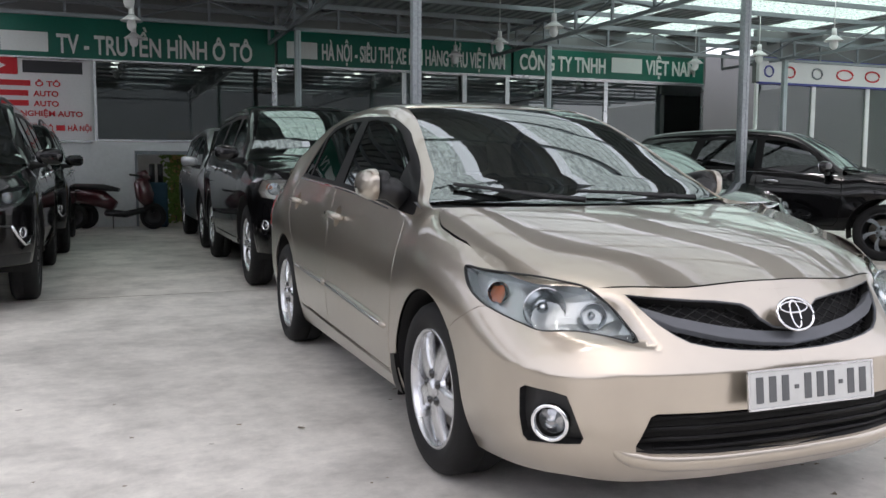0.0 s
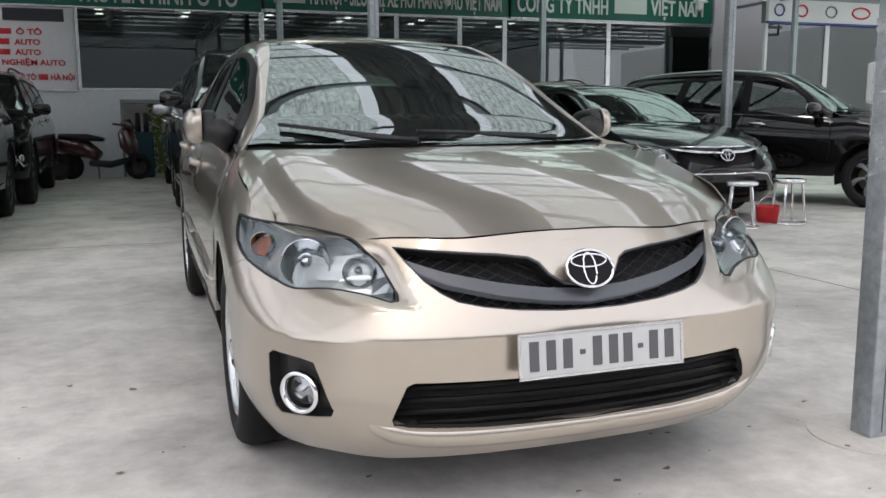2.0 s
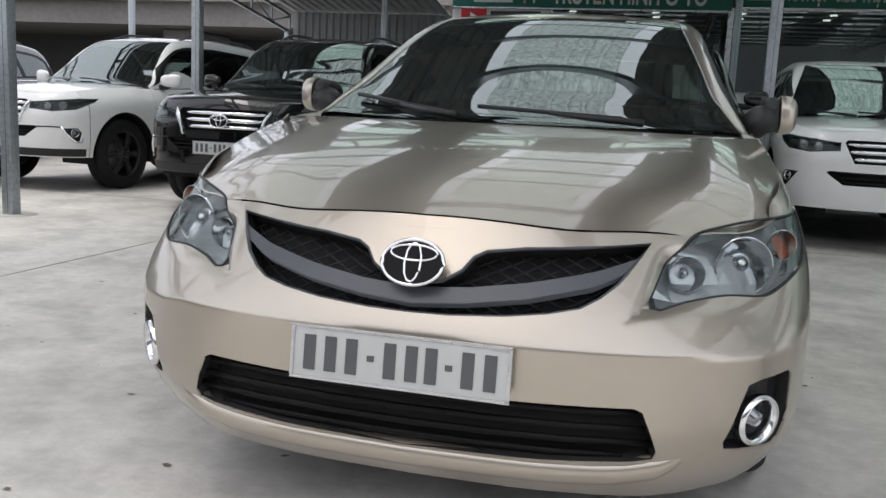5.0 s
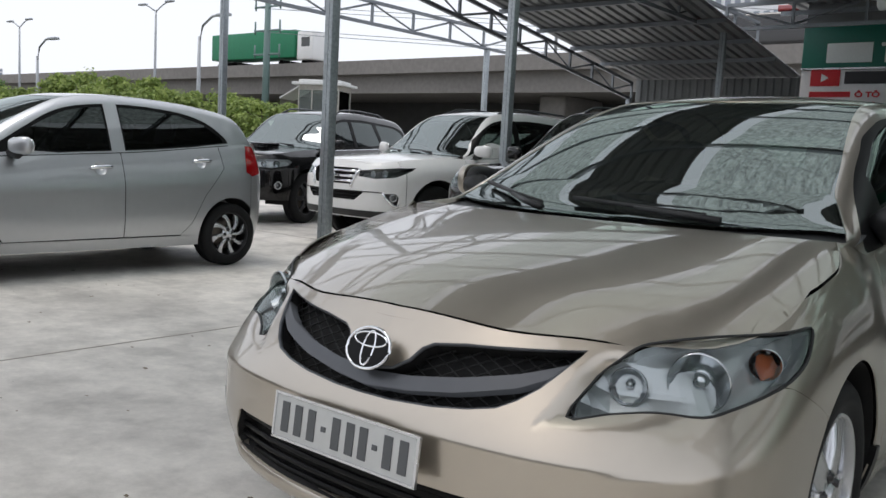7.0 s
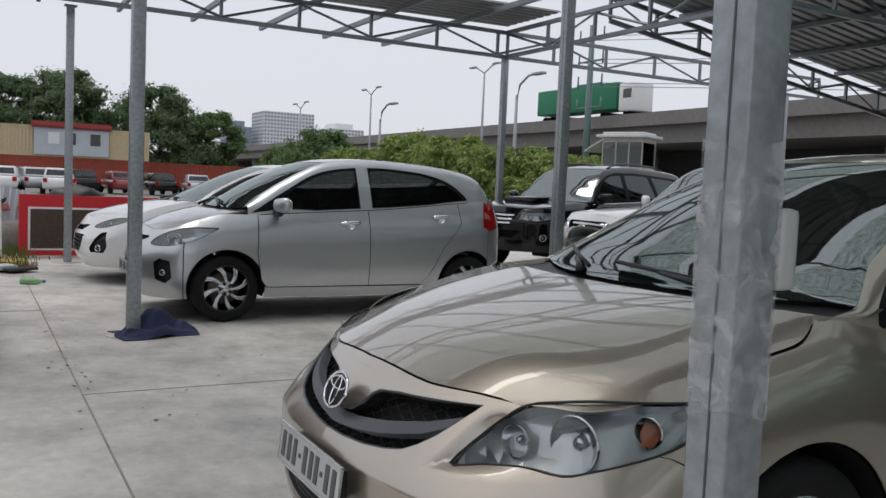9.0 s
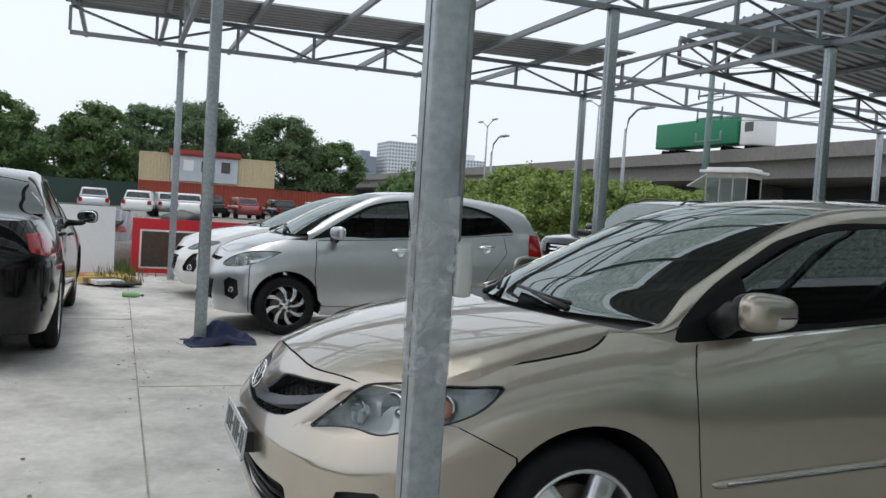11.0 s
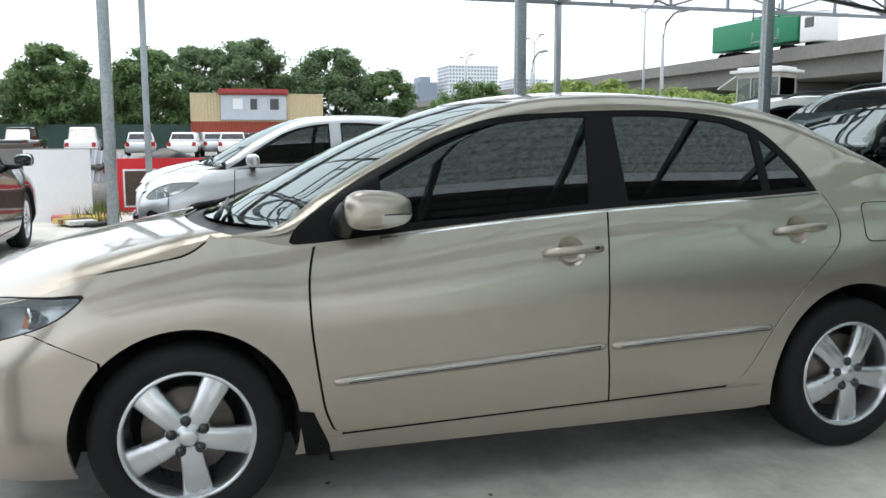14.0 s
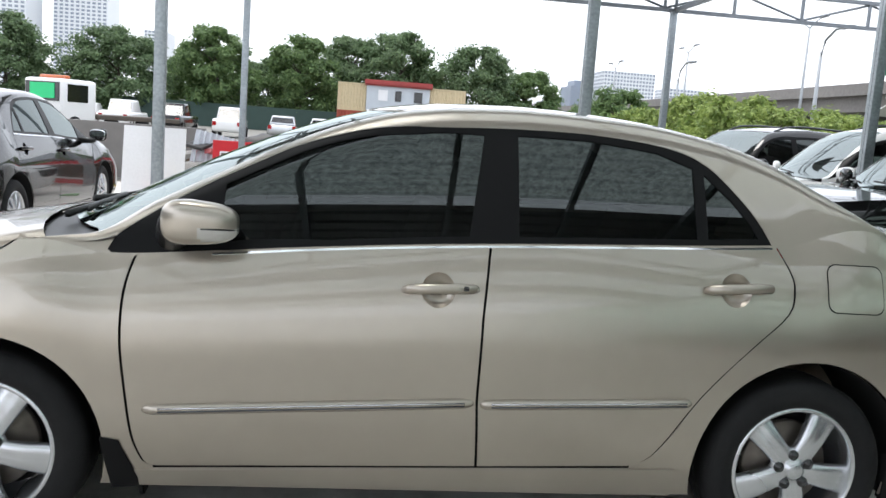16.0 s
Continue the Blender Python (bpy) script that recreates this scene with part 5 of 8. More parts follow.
def saloon_spec(sx, sy, sz, wr, **more):
    """The saloon shape at other proportions."""
    base = CHAMP
    spec = dict(base)
    spec["ring"] = [(r[0] * sx, r[1] * sy, *r[2:]) for r in base["ring"]]
    spec["zc"] = [(y * sy, z * sz) for y, z in base["zc"]]
    spec["bow"] = [(y * sy, b) for y, b in base["bow"]]
    spec["crown"] = [(y * sy, b) for y, b in base["crown"]]
    spec["belt"] = [(y * sy, z * sz) for y, z in base["belt"]]
    spec["blend"] = tuple(b * sy for b in base["blend"])
    spec["cabin"] = tuple(b * sy for b in base["cabin"])
    spec["frame"] = tuple(b * sy for b in base["frame"])
    spec["belt_strip"] = tuple(b * sy for b in base["belt_strip"])
    spec["dlo"] = [(y * sy, z * sz) for y, z in base["dlo"]]
    spec["panes"] = [[(y * sy, z * sz) for y, z in w] for w in base["panes"]]
    spec["handles"] = [(a * sy, b * sy, z * sz) for a, b, z in base["handles"]]
    m = base["mirror"]
    spec["mirror"] = (m[0] * sx, m[1] * sy, m[2] * sz, m[3])
    spec["axle_y"], spec["fascia"], spec["scoop"] = 0.0, 0.7, None
    spec["wb"], spec["arch_y"], spec["wr"], spec["wheel_x"] = 2.6 * sy, 2.58 * sy, wr, base["wheel_x"] * sx
    spec["arch"] = (wr + 0.055, wr + 0.07)
    spec["screen_base"] = lambda x: sy * (0.06 + 0.48 * (x / sx) ** 2)
    for key in ("screen_top", "rear_top", "rear_base"):
        spec[key] = base[key] * sy
    for key in ("screen_side", "rear_side"):
        spec[key] = tuple(b * sy for b in base[key])
    C0, C1 = CarShape(base), CarShape(spec)
    spec["bonnet_seam"], spec["bonnet_back"] = None, lambda x: spec["screen_base"](x) - 0.07
    plain_seams(spec, -0.4 * sy, (0.42 * sy, 1.5 * sy, 2.48 * sy), 0.3, 0)
    spec["hood_s"] = (0.745 * (sx + sy) / 2, 1.70 * sy)
    spec["tail_seam"] = lambda C: [(C.s_at_y(3.0 * sy), C.ztop(C.s_at_y(3.0 * sy))), (C.s_at_y(3.0 * sy), C.zbot(C.s_at_y(3.0 * sy)))]
    a = C1.s_at_y(3.12 * sy)
    spec["tail"] = [(a, 0.8), (a + 0.02, 0.97), (a + 0.2, 0.985), (a + 0.42, 0.97), (a + 0.42, 0.84), (a + 0.2, 0.8)]
    for key in ("lamp", "grille", "low", "fog"):
        spec[key] = [(u * sx, v * sz) for u, v in base[key]]
    spec["bowls"] = [((u * sx, v * sz), r) for (u, v), r in base["bowls"]]
    spec["turn_lamp"], spec["lamp_back"], spec["lamp_deep"] = None, LAMP_SILVER, 0.06
    spec["folded"] = False
    spec["mirror"] = (0.95 * sx, 0.62 * sy, 1.04 * sz, 0.9)
    u, v, r = base["fog_at"]
    spec["fog_at"] = (u * sx, v * sz, r)
    spec.update(more)
    return spec

# ---- surfaces of the place ----
def concrete_mat():
    """Trowelled yard concrete: clouds, stains, dust, fine pitting and scattered specks."""
    m = mat("yard_concrete", (0.62, 0.595, 0.55), 0.6, spread=0.1, scale=2.0, bump=0.1, bump_scale=60)
    n, l = m.node_tree.nodes, m.node_tree.links
    b = n["Principled BSDF"]
    old = b.inputs["Base Color"].links[0].from_socket
    tc = n.new("ShaderNodeTexCoord")
    cloud, stain, speck = n.new("ShaderNodeTexNoise"), n.new("ShaderNodeTexNoise"), n.new("ShaderNodeTexVoronoi")
    for t, s, d in ((cloud, 0.35, 8), (stain, 2.3, 10)):
        t.inputs["Scale"].default_value, t.inputs["Detail"].default_value, t.inputs["Roughness"].default_value = s, d, 0.62
        l.new(tc.outputs["Object"], t.inputs["Vector"])
    cloud.inputs["Distortion"].default_value = 1.2
    speck.inputs["Scale"].default_value = 4.0
    l.new(tc.outputs["Object"], speck.inputs["Vector"])
    ra, rb, rc = n.new("ShaderNodeMapRange"), n.new("ShaderNodeMapRange"), n.new("ShaderNodeMapRange")
    for r, lo, hi, a, c in ((ra, 0.35, 0.66, 0.76, 1.16), (rb, 0.44, 0.68, 1.06, 0.72), (rc, 0.014, 0.024, 0.4, 1.0)):
        r.inputs["From Min"].default_value, r.inputs["From Max"].default_value, r.inputs["To Min"].default_value, r.inputs["To Max"].default_value = lo, hi, a, c
    l.new(cloud.outputs["Fac"], ra.inputs[0])
    l.new(stain.outputs["Fac"], rb.inputs[0])
    l.new(speck.outputs["Distance"], rc.inputs[0])
    m1, m2 = n.new("ShaderNodeMath"), n.new("ShaderNodeMath")
    m1.operation = m2.operation = "MULTIPLY"
    l.new(ra.outputs[0], m1.inputs[0])
    l.new(rb.outputs[0], m1.inputs[1])
    l.new(m1.outputs[0], m2.inputs[0])
    l.new(rc.outputs[0], m2.inputs[1])
    sc = n.new("ShaderNodeVectorMath")
    sc.operation = "SCALE"
    l.new(old, sc.inputs[0])
    l.new(m2.outputs[0], sc.inputs["Scale"])
    grit = n.new("ShaderNodeTexNoise")
    grit.inputs["Scale"].default_value, grit.inputs["Detail"].default_value, grit.inputs["Roughness"].default_value = 14.0, 12, 0.75
    l.new(tc.outputs["Object"], grit.inputs["Vector"])
    rg = n.new("ShaderNodeMapRange")
    rg.inputs["From Min"].default_value, rg.inputs["From Max"].default_value, rg.inputs["To Min"].default_value, rg.inputs["To Max"].default_value = 0.35, 0.65, 0.9, 1.08
    l.new(grit.outputs["Fac"], rg.inputs[0])
    s2 = n.new("ShaderNodeVectorMath")
    s2.operation = "SCALE"
    l.new(sc.outputs[0], s2.inputs[0])
    l.new(rg.outputs[0], s2.inputs["Scale"])
    l.new(s2.outputs[0], b.inputs["Base Color"])
    return m


def sheet_mat(name, tint, through_part, clear=0.0):
    """Corrugated plastic that lets daylight through, dusty."""
    m = bpy.data.materials.new(name)
    m.use_nodes = True
    n, l = m.node_tree.nodes, m.node_tree.links
    n.remove(n["Principled BSDF"])
    d, t, mx = n.new("ShaderNodeBsdfDiffuse"), n.new("ShaderNodeBsdfTranslucent"), n.new("ShaderNodeMixShader")
    noise_t, ramp, tc = n.new("ShaderNodeTexNoise"), n.new("ShaderNodeValToRGB"), n.new("ShaderNodeTexCoord")
    noise_t.inputs["Scale"].default_value, noise_t.inputs["Detail"].default_value, noise_t.inputs["Roughness"].default_value = 16.0, 14, 0.8
    l.new(tc.outputs["Object"], noise_t.inputs["Vector"])
    ramp.color_ramp.elements[0].position, ramp.color_ramp.elements[1].position = 0.4, 0.58
    ramp.color_ramp.elements[0].color = (*[c * 0.3 for c in tint], 1)
    ramp.color_ramp.elements[1].color = (*tint, 1)
    l.new(noise_t.outputs["Fac"], ramp.inputs[0])
    l.new(ramp.outputs[0], d.inputs[0])
    l.new(ramp.outputs[0], t.inputs[0])
    mx.inputs[0].default_value = through_part
    l.new(d.outputs[0], mx.inputs[1])
    l.new(t.outputs[0], mx.inputs[2])
    last = mx
    if clear:
        tr, m2 = n.new("ShaderNodeBsdfTransparent"), n.new("ShaderNodeMixShader")
        m2.inputs[0].default_value = clear
        l.new(mx.outputs[0], m2.inputs[1])
        l.new(tr.outputs[0], m2.inputs[2])
        last = m2
    l.new(last.outputs[0], n["Material Output"].inputs[0])
    return m


CONCRETE = concrete_mat()
JOINT = mat("joint_dark", (0.34, 0.31, 0.275), 0.9, spread=0.45, scale=12)
WALL_WHITE = mat("wall_panel_white", (0.74, 0.76, 0.77), 0.45, spread=0.07, scale=3)
# grey darkened to carry the dimness of the room and under the roof
WALL_DIM = mat("wall_inner_dim", (0.19, 0.195, 0.2), 0.8)
SIGN_GREEN = mat("sign_green", (0.0, 0.125, 0.085), 0.45, spread=0.1)
SIGN_WHITE = mat("sign_white", (0.78, 0.78, 0.79), 0.4)
SIGN_RED = mat("sign_red", (0.62, 0.02, 0.03), 0.45)
SIGN_INK = mat("sign_ink", (0.03, 0.03, 0.035), 0.5)
SIGN_BLUE = mat("sign_blue", (0.05, 0.06, 0.3), 0.45)
SIGN_TEXT = mat("sign_letter", (0.72, 0.76, 0.74), 0.4)
SHOP_GLASS = glass_mat("shop_glass", (0.28, 0.31, 0.305), 2.1)
ROOF_SHEET = mat("roof_sheet", (0.22, 0.23, 0.235), 0.45, metal=0.2, spread=0.15, scale=2)
CLEAR_SHEET = sheet_mat("clear_sheet", (0.66, 0.74, 0.70), 0.85, 0.16)
GREEN_SHEET = sheet_mat("green_sheet", (0.66, 0.87, 0.75), 0.9, 0.12)
EDGE_SHEET = sheet_mat("clean_sheet", (0.97, 0.98, 0.98), 0.9, 0.92)
RIB_SHEET = sheet_mat("clean_rib", (0.95, 0.97, 0.96), 0.9, 0.6)
RIB_WALL = mat("ribbed_wall", (0.2, 0.21, 0.215), 0.5, metal=0.3, spread=0.15)


def ground():
    bm = bmesh.new()
    for x0, x1, y0, y1 in ((-13, 40, -14, 45),):
        bmesh.ops.create_grid(bm, x_segments=1, y_segments=1, size=1, matrix=Matrix.Translation(((x0 + x1) / 2, (y0 + y1) / 2, 0)) @ Matrix.Diagonal(((x1 - x0) / 2, (y1 - y0) / 2, 1, 1)))
    tagged(part("pavement", bm, CONCRETE, smooth_shade=False), "pale worn concrete yard with stains", "pavement", kind="structure")
    bm = bmesh.new()
    bmesh.ops.create_grid(bm, x_segments=1, y_segments=1, size=2500, matrix=Matrix.Translation((0, 0, -0.03)))
    tagged(part("ground", bm, EARTH, smooth_shade=False), "grey dusty ground reaching the horizon", "ground", kind="structure")
    bm = bmesh.new()
    for a, b in (((-13, -1.262, 0.0005), (30, -1.248, 0.003)), ((-2.985, -1.25, 0.0005), (-2.975, 14.6, 0.003)), ((-9.0, -1.25, 0.0005), (-8.99, 14.6, 0.003)), ((3.1, -1.25, 0.0005), (3.11, 14.6, 0.003)), ((-13, 5.0, 0.0005), (30, 5.01, 0.003)), ((-6.3, -14, 0.0005), (-6.29, -1.25, 0.003)), ((-0.4, -14, 0.0005), (-0.39, -1.25, 0.003))):
        add_box(bm, (a[0] + 0.002, a[1] + 0.002, a[2]), (b[0] - 0.002, b[1] - 0.002, b[2]))
    tagged(part("trim_floor_joints", bm, JOINT, smooth_shade=False), "dark filled joints between concrete slabs", "floor joint", kind="structure")


EARTH = mat("grey_earth", (0.2, 0.195, 0.175), 0.9, spread=0.2, scale=0.2)
ground()


JOINT_STEEL = mat("seam_dark", (0.09, 0.1, 0.105), 0.6)
FOOTING = mat("footing_concrete", (0.5, 0.48, 0.44), 0.8, spread=0.15)


# ---- shed: columns, trusses, roof ----
def column(x, y, top, w=0.1):
    th = empty("column", pose(x, y, 0), "grey galvanised steel column set in a round concrete footing", "column", "shed columns")
    bm = bmesh.new()
    add_box(bm, (-w / 2, -w / 2, 0.0), (w / 2, w / 2, top), bevel=0.006)
    part("post", bm, GALV, th)
    for k in (-1, 1):
        bm = bmesh.new()
        add_box(bm, (0.004, k * w * 0.505 - 0.0012, 0.02), (0.008, k * w * 0.505 + 0.0012, top - 0.02))
        part("seam", bm, JOINT_STEEL, th, smooth_shade=False)
    bm = bmesh.new()
    add_tube(bm, [(0, 0, -0.01), (0, 0, 0.004)], 0.2, 24)
    part("footing", bm, FOOTING, th, smooth_shade=False)
    bm = bmesh.new()
    add_box(bm, (-w * 0.8, -w * 0.8, top), (w * 0.8, w * 0.8, top + 0.012))
    part("cap_plate", bm, GALV_DARK, th, smooth_shade=False)
    return th


BOT, TOP = 3.55, 4.02
for x, y in [(1.36, 6.2), (1.38, 12.4), (-4.84, -0.69), (-4.74, 3.31), (-4.79, 6.3), (-4.65, 12.4), (5.98, 6.28), (6.4, 12.4), (-10.88, -0.62), (-10.47, 6.25), (-10.45, 13.3), (12.3, 6.3), (12.3, 12.3)]:
    column(x, y, BOT)
column(-7.9, 15.3, 2.63)
near = column(1.21, -0.72, BOT, 0.087)


def truss(a, b, panels, name="roof_truss", low=BOT, high=TOP):
    """A lattice girder from a to b (x, y): two chords, posts and braces."""
    th = empty(name, pose(a[0], a[1], low), "grey galvanised lattice truss under the roof", "truss", "roof trusses")
    dx, dy = b[0] - a[0], b[1] - a[1]
    h = high - low
    L = math.hypot(dx, dy)
    turn = pose(0, 0, 0, 0, 0, math.degrees(math.atan2(dy, dx)))
    w = 0.03
    for nm, z in (("bottom_chord", 0.03), ("top_chord", h - 0.03)):
        bm = bmesh.new()
        add_box(bm, (0, -w, z - w), (L, w, z + w), turn)
        part(nm, bm, GALV_DARK, th, smooth_shade=False)
    for i in range(panels + 1):
        bm = bmesh.new()
        u = L * i / panels
        add_box(bm, (u - 0.022, -0.022, 0.06), (u + 0.022, 0.022, h - 0.06), turn)
        part("post", bm, GALV_DARK, th, smooth_shade=False)
        if i < panels:
            bm = bmesh.new()
            u2 = L * (i + 1) / panels
            p, q = ((u, 0.06), (u2, h - 0.06)) if i % 2 else ((u, h - 0.06), (u2, 0.06))
            add_tube(bm, [turn @ Vector((p[0], 0, p[1])), turn @ Vector((q[0], 0, q[1]))], 0.02, 4)
            part("brace", bm, GALV_DARK, th, smooth_shade=False)
    return th


for x in (-10.5, -4.79, 1.25, 6.1, 12.3):
    truss((x, -2.2), (x, 14.4), 14)
truss((-10.45, 6.27), (18, 6.27), 24)
truss((-4.65, 12.47), (18, 12.47), 20)
lean = truss((-7.9, 6.4), (-7.9, 15.4), 10, low=3.8, high=4.22)
for bar_ in lean.children:
    for v in bar_.data.vertices:
        v.co.z -= 0.134 * v.co.y
truss((-10.5, -0.68), (1.25, -0.68), 10)


def purlins():
    for i in range(14):
        y = -2.1 + i * 1.24
        bm = bmesh.new()
        add_box(bm, (-13.6 if y < 6.5 else -4.25, y - 0.03, 4.03), (20, y + 0.03, 4.11))
        tagged(part("purlin", bm, GALV_DARK, smooth_shade=False), "grey steel purlin laid across the trusses", "purlin", "roof purlins")
        if y > 6.5:
            z = 4.28 - 0.134 * (y - 6.6)
            bm = bmesh.new()
            add_box(bm, (-7.95, y - 0.03, z - 0.07), (-4.28, y + 0.03, z))
            tagged(part("purlin", bm, GALV_DARK, smooth_shade=False), "grey steel purlin under the sloping roof", "purlin", "roof purlins")


purlins()


def corrugated(x0, x1, y0, y1, z, pitch=0.19, rise=0.035, slope=0.012):
    bm = bmesh.new()
    n = max(2, int((x1 - x0) / pitch))
    prof = []
    for i in range(n):
        u = x0 + (x1 - x0) * i / n
        p = (x1 - x0) / n
        prof += [(u, 0), (u + p * 0.55, 0), (u + p * 0.7, rise), (u + p * 0.85, rise)]
    prof.append((x1, 0))
    rows = [[bm.verts.new((u, y, z + d + slope * y)) for u, d in prof] for y in (y0, y1)]
    for j in range(len(prof) - 1):
        bm.faces.new((rows[0][j], rows[0][j + 1], rows[1][j + 1], rows[1][j]))
    return bm


# front bay: clear and opaque strips in turn; rear bay: opaque with green skylights
STRIPS = [(-11.0, -9.4, 1), (-4.6, -2.65, 2), (-2.65, -1.2, 1), (-1.2, 0.58, 2), (0.58, 1.85, 1), (1.85, 3.8, 2), (3.8, 5.1, 1), (5.1, 7.0, 2), (7.0, 8.4, 1), (8.4, 10.2, 2), (10.2, 12.2, 1), (12.2, 14, 2)]
for x0, x1, kind in STRIPS:
    if kind == 1:
        tagged(part("roof_sheet", corrugated(x0, x1, -2.3, 6.6, 4.13), ROOF_SHEET, smooth_shade=False), "corrugated grey roof sheet", "roof sheet", kind="structure")
    else:
        for a, b, m_, t_ in ((x0, x0 + 0.2, EDGE_SHEET, "clean clear strip beside a dusty roof sheet"), (x0 + 0.2, x1 - 0.2, CLEAR_SHEET, "dusty clear corrugated plastic roof sheet"), (x1 - 0.2, x1, EDGE_SHEET, "clean clear strip beside a dusty roof sheet")):
            bm = corrugated(a, b, -2.3, 6.6, 4.13)
            bm.faces.ensure_lookup_table()
            for f in bm.faces:
                f.material_index = 1 if f.index % 4 == 1 else 0
            sheet = part("roof_sheet", bm, m_, smooth_shade=False)
            sheet.data.materials.append(RIB_SHEET)
            tagged(sheet, t_, "roof sheet", kind="structure")
u = -7.9
k = 0
for a, b in ((-7.9, -6.7), (-6.7, -5.5), (-5.5, -4.27)):
    for y0, y1 in ((6.6, 11.2), (11.2, 15.75)):
        tagged(part("roof_sheet", corrugated(a, b, y0, y1, 4.29 + 0.134 * 6.6, slope=-0.134), ROOF_SHEET, smooth_shade=False), "corrugated grey sheet of the sloping lean-to roof", "roof sheet", kind="structure")
u = -4.25
while u < 22:
    for y0, y1 in ((6.6, 9.2), (9.2, 11.4), (11.4, 15.2)):
        sky_l = (k % 4 == 2 and y0 == 9.2) or (k % 2 == 0 and u > -6 and y0 < 9) or (k % 3 == 0 and u > 0 and y0 == 9.2) or (k % 2 == 1 and u > 7 and y0 < 12)
        bm = corrugated(u, u + 1.07, y0, y1, 4.13)
        tagged(part("roof_sheet", bm, GREEN_SHEET if sky_l else ROOF_SHEET, smooth_shade=False), "green translucent roof sheet" if sky_l else "corrugated grey roof sheet seen from below", "roof sheet", kind="structure")
    u += 1.07
    k += 1


# ---- showroom front ----
def lettering(name, text, x, z, y, h, width, material, parent, spread=1.0):
    cu = bpy.data.curves.new(name, "FONT")
    cu.body, cu.size, cu.extrude, cu.space_character, cu.offset = text, 1.0, 0.008, spread, 0.022
    tmp = bpy.data.objects.new(name, cu)
    scene.collection.objects.link(tmp)
    bpy.context.view_layer.update()
    me = bpy.data.meshes.new_from_object(tmp.evaluated_get(bpy.context.evaluated_depsgraph_get()))
    bpy.data.objects.remove(tmp)
    xs = [v.co.x for v in me.vertices] or [0, 1]
    ys = [v.co.y for v in me.vertices] or [0, 1]
    sx = width / max(max(xs) - min(xs), 1e-3)
    sy = h / 0.73
    for v in me.vertices:
        v.co = (x + (v.co.x - min(xs)) * sx, y - v.co.z, z + v.co.y * sy)
    me.materials.append(material)
    ob = new(name, me)
    ob.parent = parent
    return ob


FY = 14.62


def sign(name, x0, x1, z0, z1, y, material, label):
    th = empty(name, pose(0, 0, 0), label, "sign", kind="")
    bm = bmesh.new()
    add_box(bm, (x0, y, z0), (x1, y + 0.1, z1), bevel=0.01)
    part("board", bm, material, th)
    bm = bmesh.new()
    add_box(bm, (x0, y - 0.012, z0 - 0.03), (x1, y + 0.1, z0))
    part("lower_rail", bm, ALLOY, th, smooth_shade=False)
    return th


s1 = sign("fascia_sign", -3.96, 1.38, 3.13, 3.92, FY - 0.1, SIGN_GREEN, "green fascia sign with white capital letters")
bar = box("name_bar", (-3.52, FY - 0.115, 3.22), (-2.74, FY - 0.1, 3.57), SIGN_TEXT, s1)
lettering("lettering", "TV - TRUYỀN HÌNH Ô TÔ", -2.6, 3.22, FY - 0.11, 0.35, 3.53, SIGN_TEXT, s1)
s2 = sign("fascia_sign", 1.44, 6.62, 3.2, 3.88, FY - 0.1, SIGN_GREEN, "green fascia sign with narrow white letters")
box("name_bar", (1.62, FY - 0.115, 3.33), (2.24, FY - 0.1, 3.66), SIGN_TEXT, s2)
lettering("lettering", "HÀ NỘI - SIÊU THỊ XE HƠI HÀNG ĐẦU VIỆT NAM", 2.34, 3.33, FY - 0.11, 0.33, 4.12, SIGN_TEXT, s2)
s3 = sign("fascia_sign", 6.68, 11.84, 3.22, 3.82, FY - 0.1, SIGN_GREEN, "green fascia sign with a company name")
lettering("lettering", "CÔNG TY TNHH", 6.83, 3.35, FY - 0.11, 0.34, 2.22, SIGN_TEXT, s3)
box("name_bar", (9.22, FY - 0.115, 3.38), (10.05, FY - 0.1, 3.72), SIGN_TEXT, s3)
lettering("lettering", "VIỆT NAM", 10.16, 3.38, FY - 0.11, 0.34, 1.42, SIGN_TEXT, s3)

p1 = sign("wall_sign", -3.96, -2.04, 1.62, 3.09, FY - 0.06, SIGN_WHITE, "white wall sign with red and dark writing")
bm = bmesh.new()
add_box(bm, (-3.78, FY - 0.075, 2.8), (-3.26, FY - 0.06, 3.1), bevel=0.007)
part("red_shape", bm, SIGN_RED, p1)
bm = bmesh.new()
vs = [bm.verts.new(v) for v in ((-3.59, FY - 0.08, 2.87), (-3.59, FY - 0.08, 3.03), (-3.45, FY - 0.08, 2.95))]
bm.faces.new(vs[::-1])
part("white_triangle", bm, SIGN_WHITE, p1)
box("dark_bar", (-3.18, FY - 0.075, 2.84), (-2.18, FY - 0.06, 3.06), SIGN_INK, p1)
for z, n, t in ((2.6, 0.72, "Ô TÔ"), (2.42, 0.68, "AUTO"), (2.24, 0.68, "AUTO"), (2.06, 0.46, "NGHIỆM AUTO")):
    box("red_bar", (-3.78, FY - 0.072, z), (-3.78 + n, FY - 0.06, z + 0.1), SIGN_RED, p1)
    lettering("lettering", t, -3.7 + n, z, FY - 0.07, 0.1, 0.42 if t != "NGHIỆM AUTO" else 1.04, SIGN_RED, p1)
box("red_bar", (-3.78, FY - 0.072, 1.8), (-3.48, FY - 0.06, 1.9), SIGN_RED, p1)
lettering("lettering", "SIÊU THỊ Ô TÔ", -3.41, 1.8, FY - 0.07, 0.1, 0.7, SIGN_RED, p1)
box("red_bar", (-2.66, FY - 0.072, 1.8), (-2.51, FY - 0.06, 1.9), SIGN_RED, p1)
lettering("lettering", "HÀ NỘI", -2.46, 1.8, FY - 0.07, 0.1, 0.4, SIGN_RED, p1)


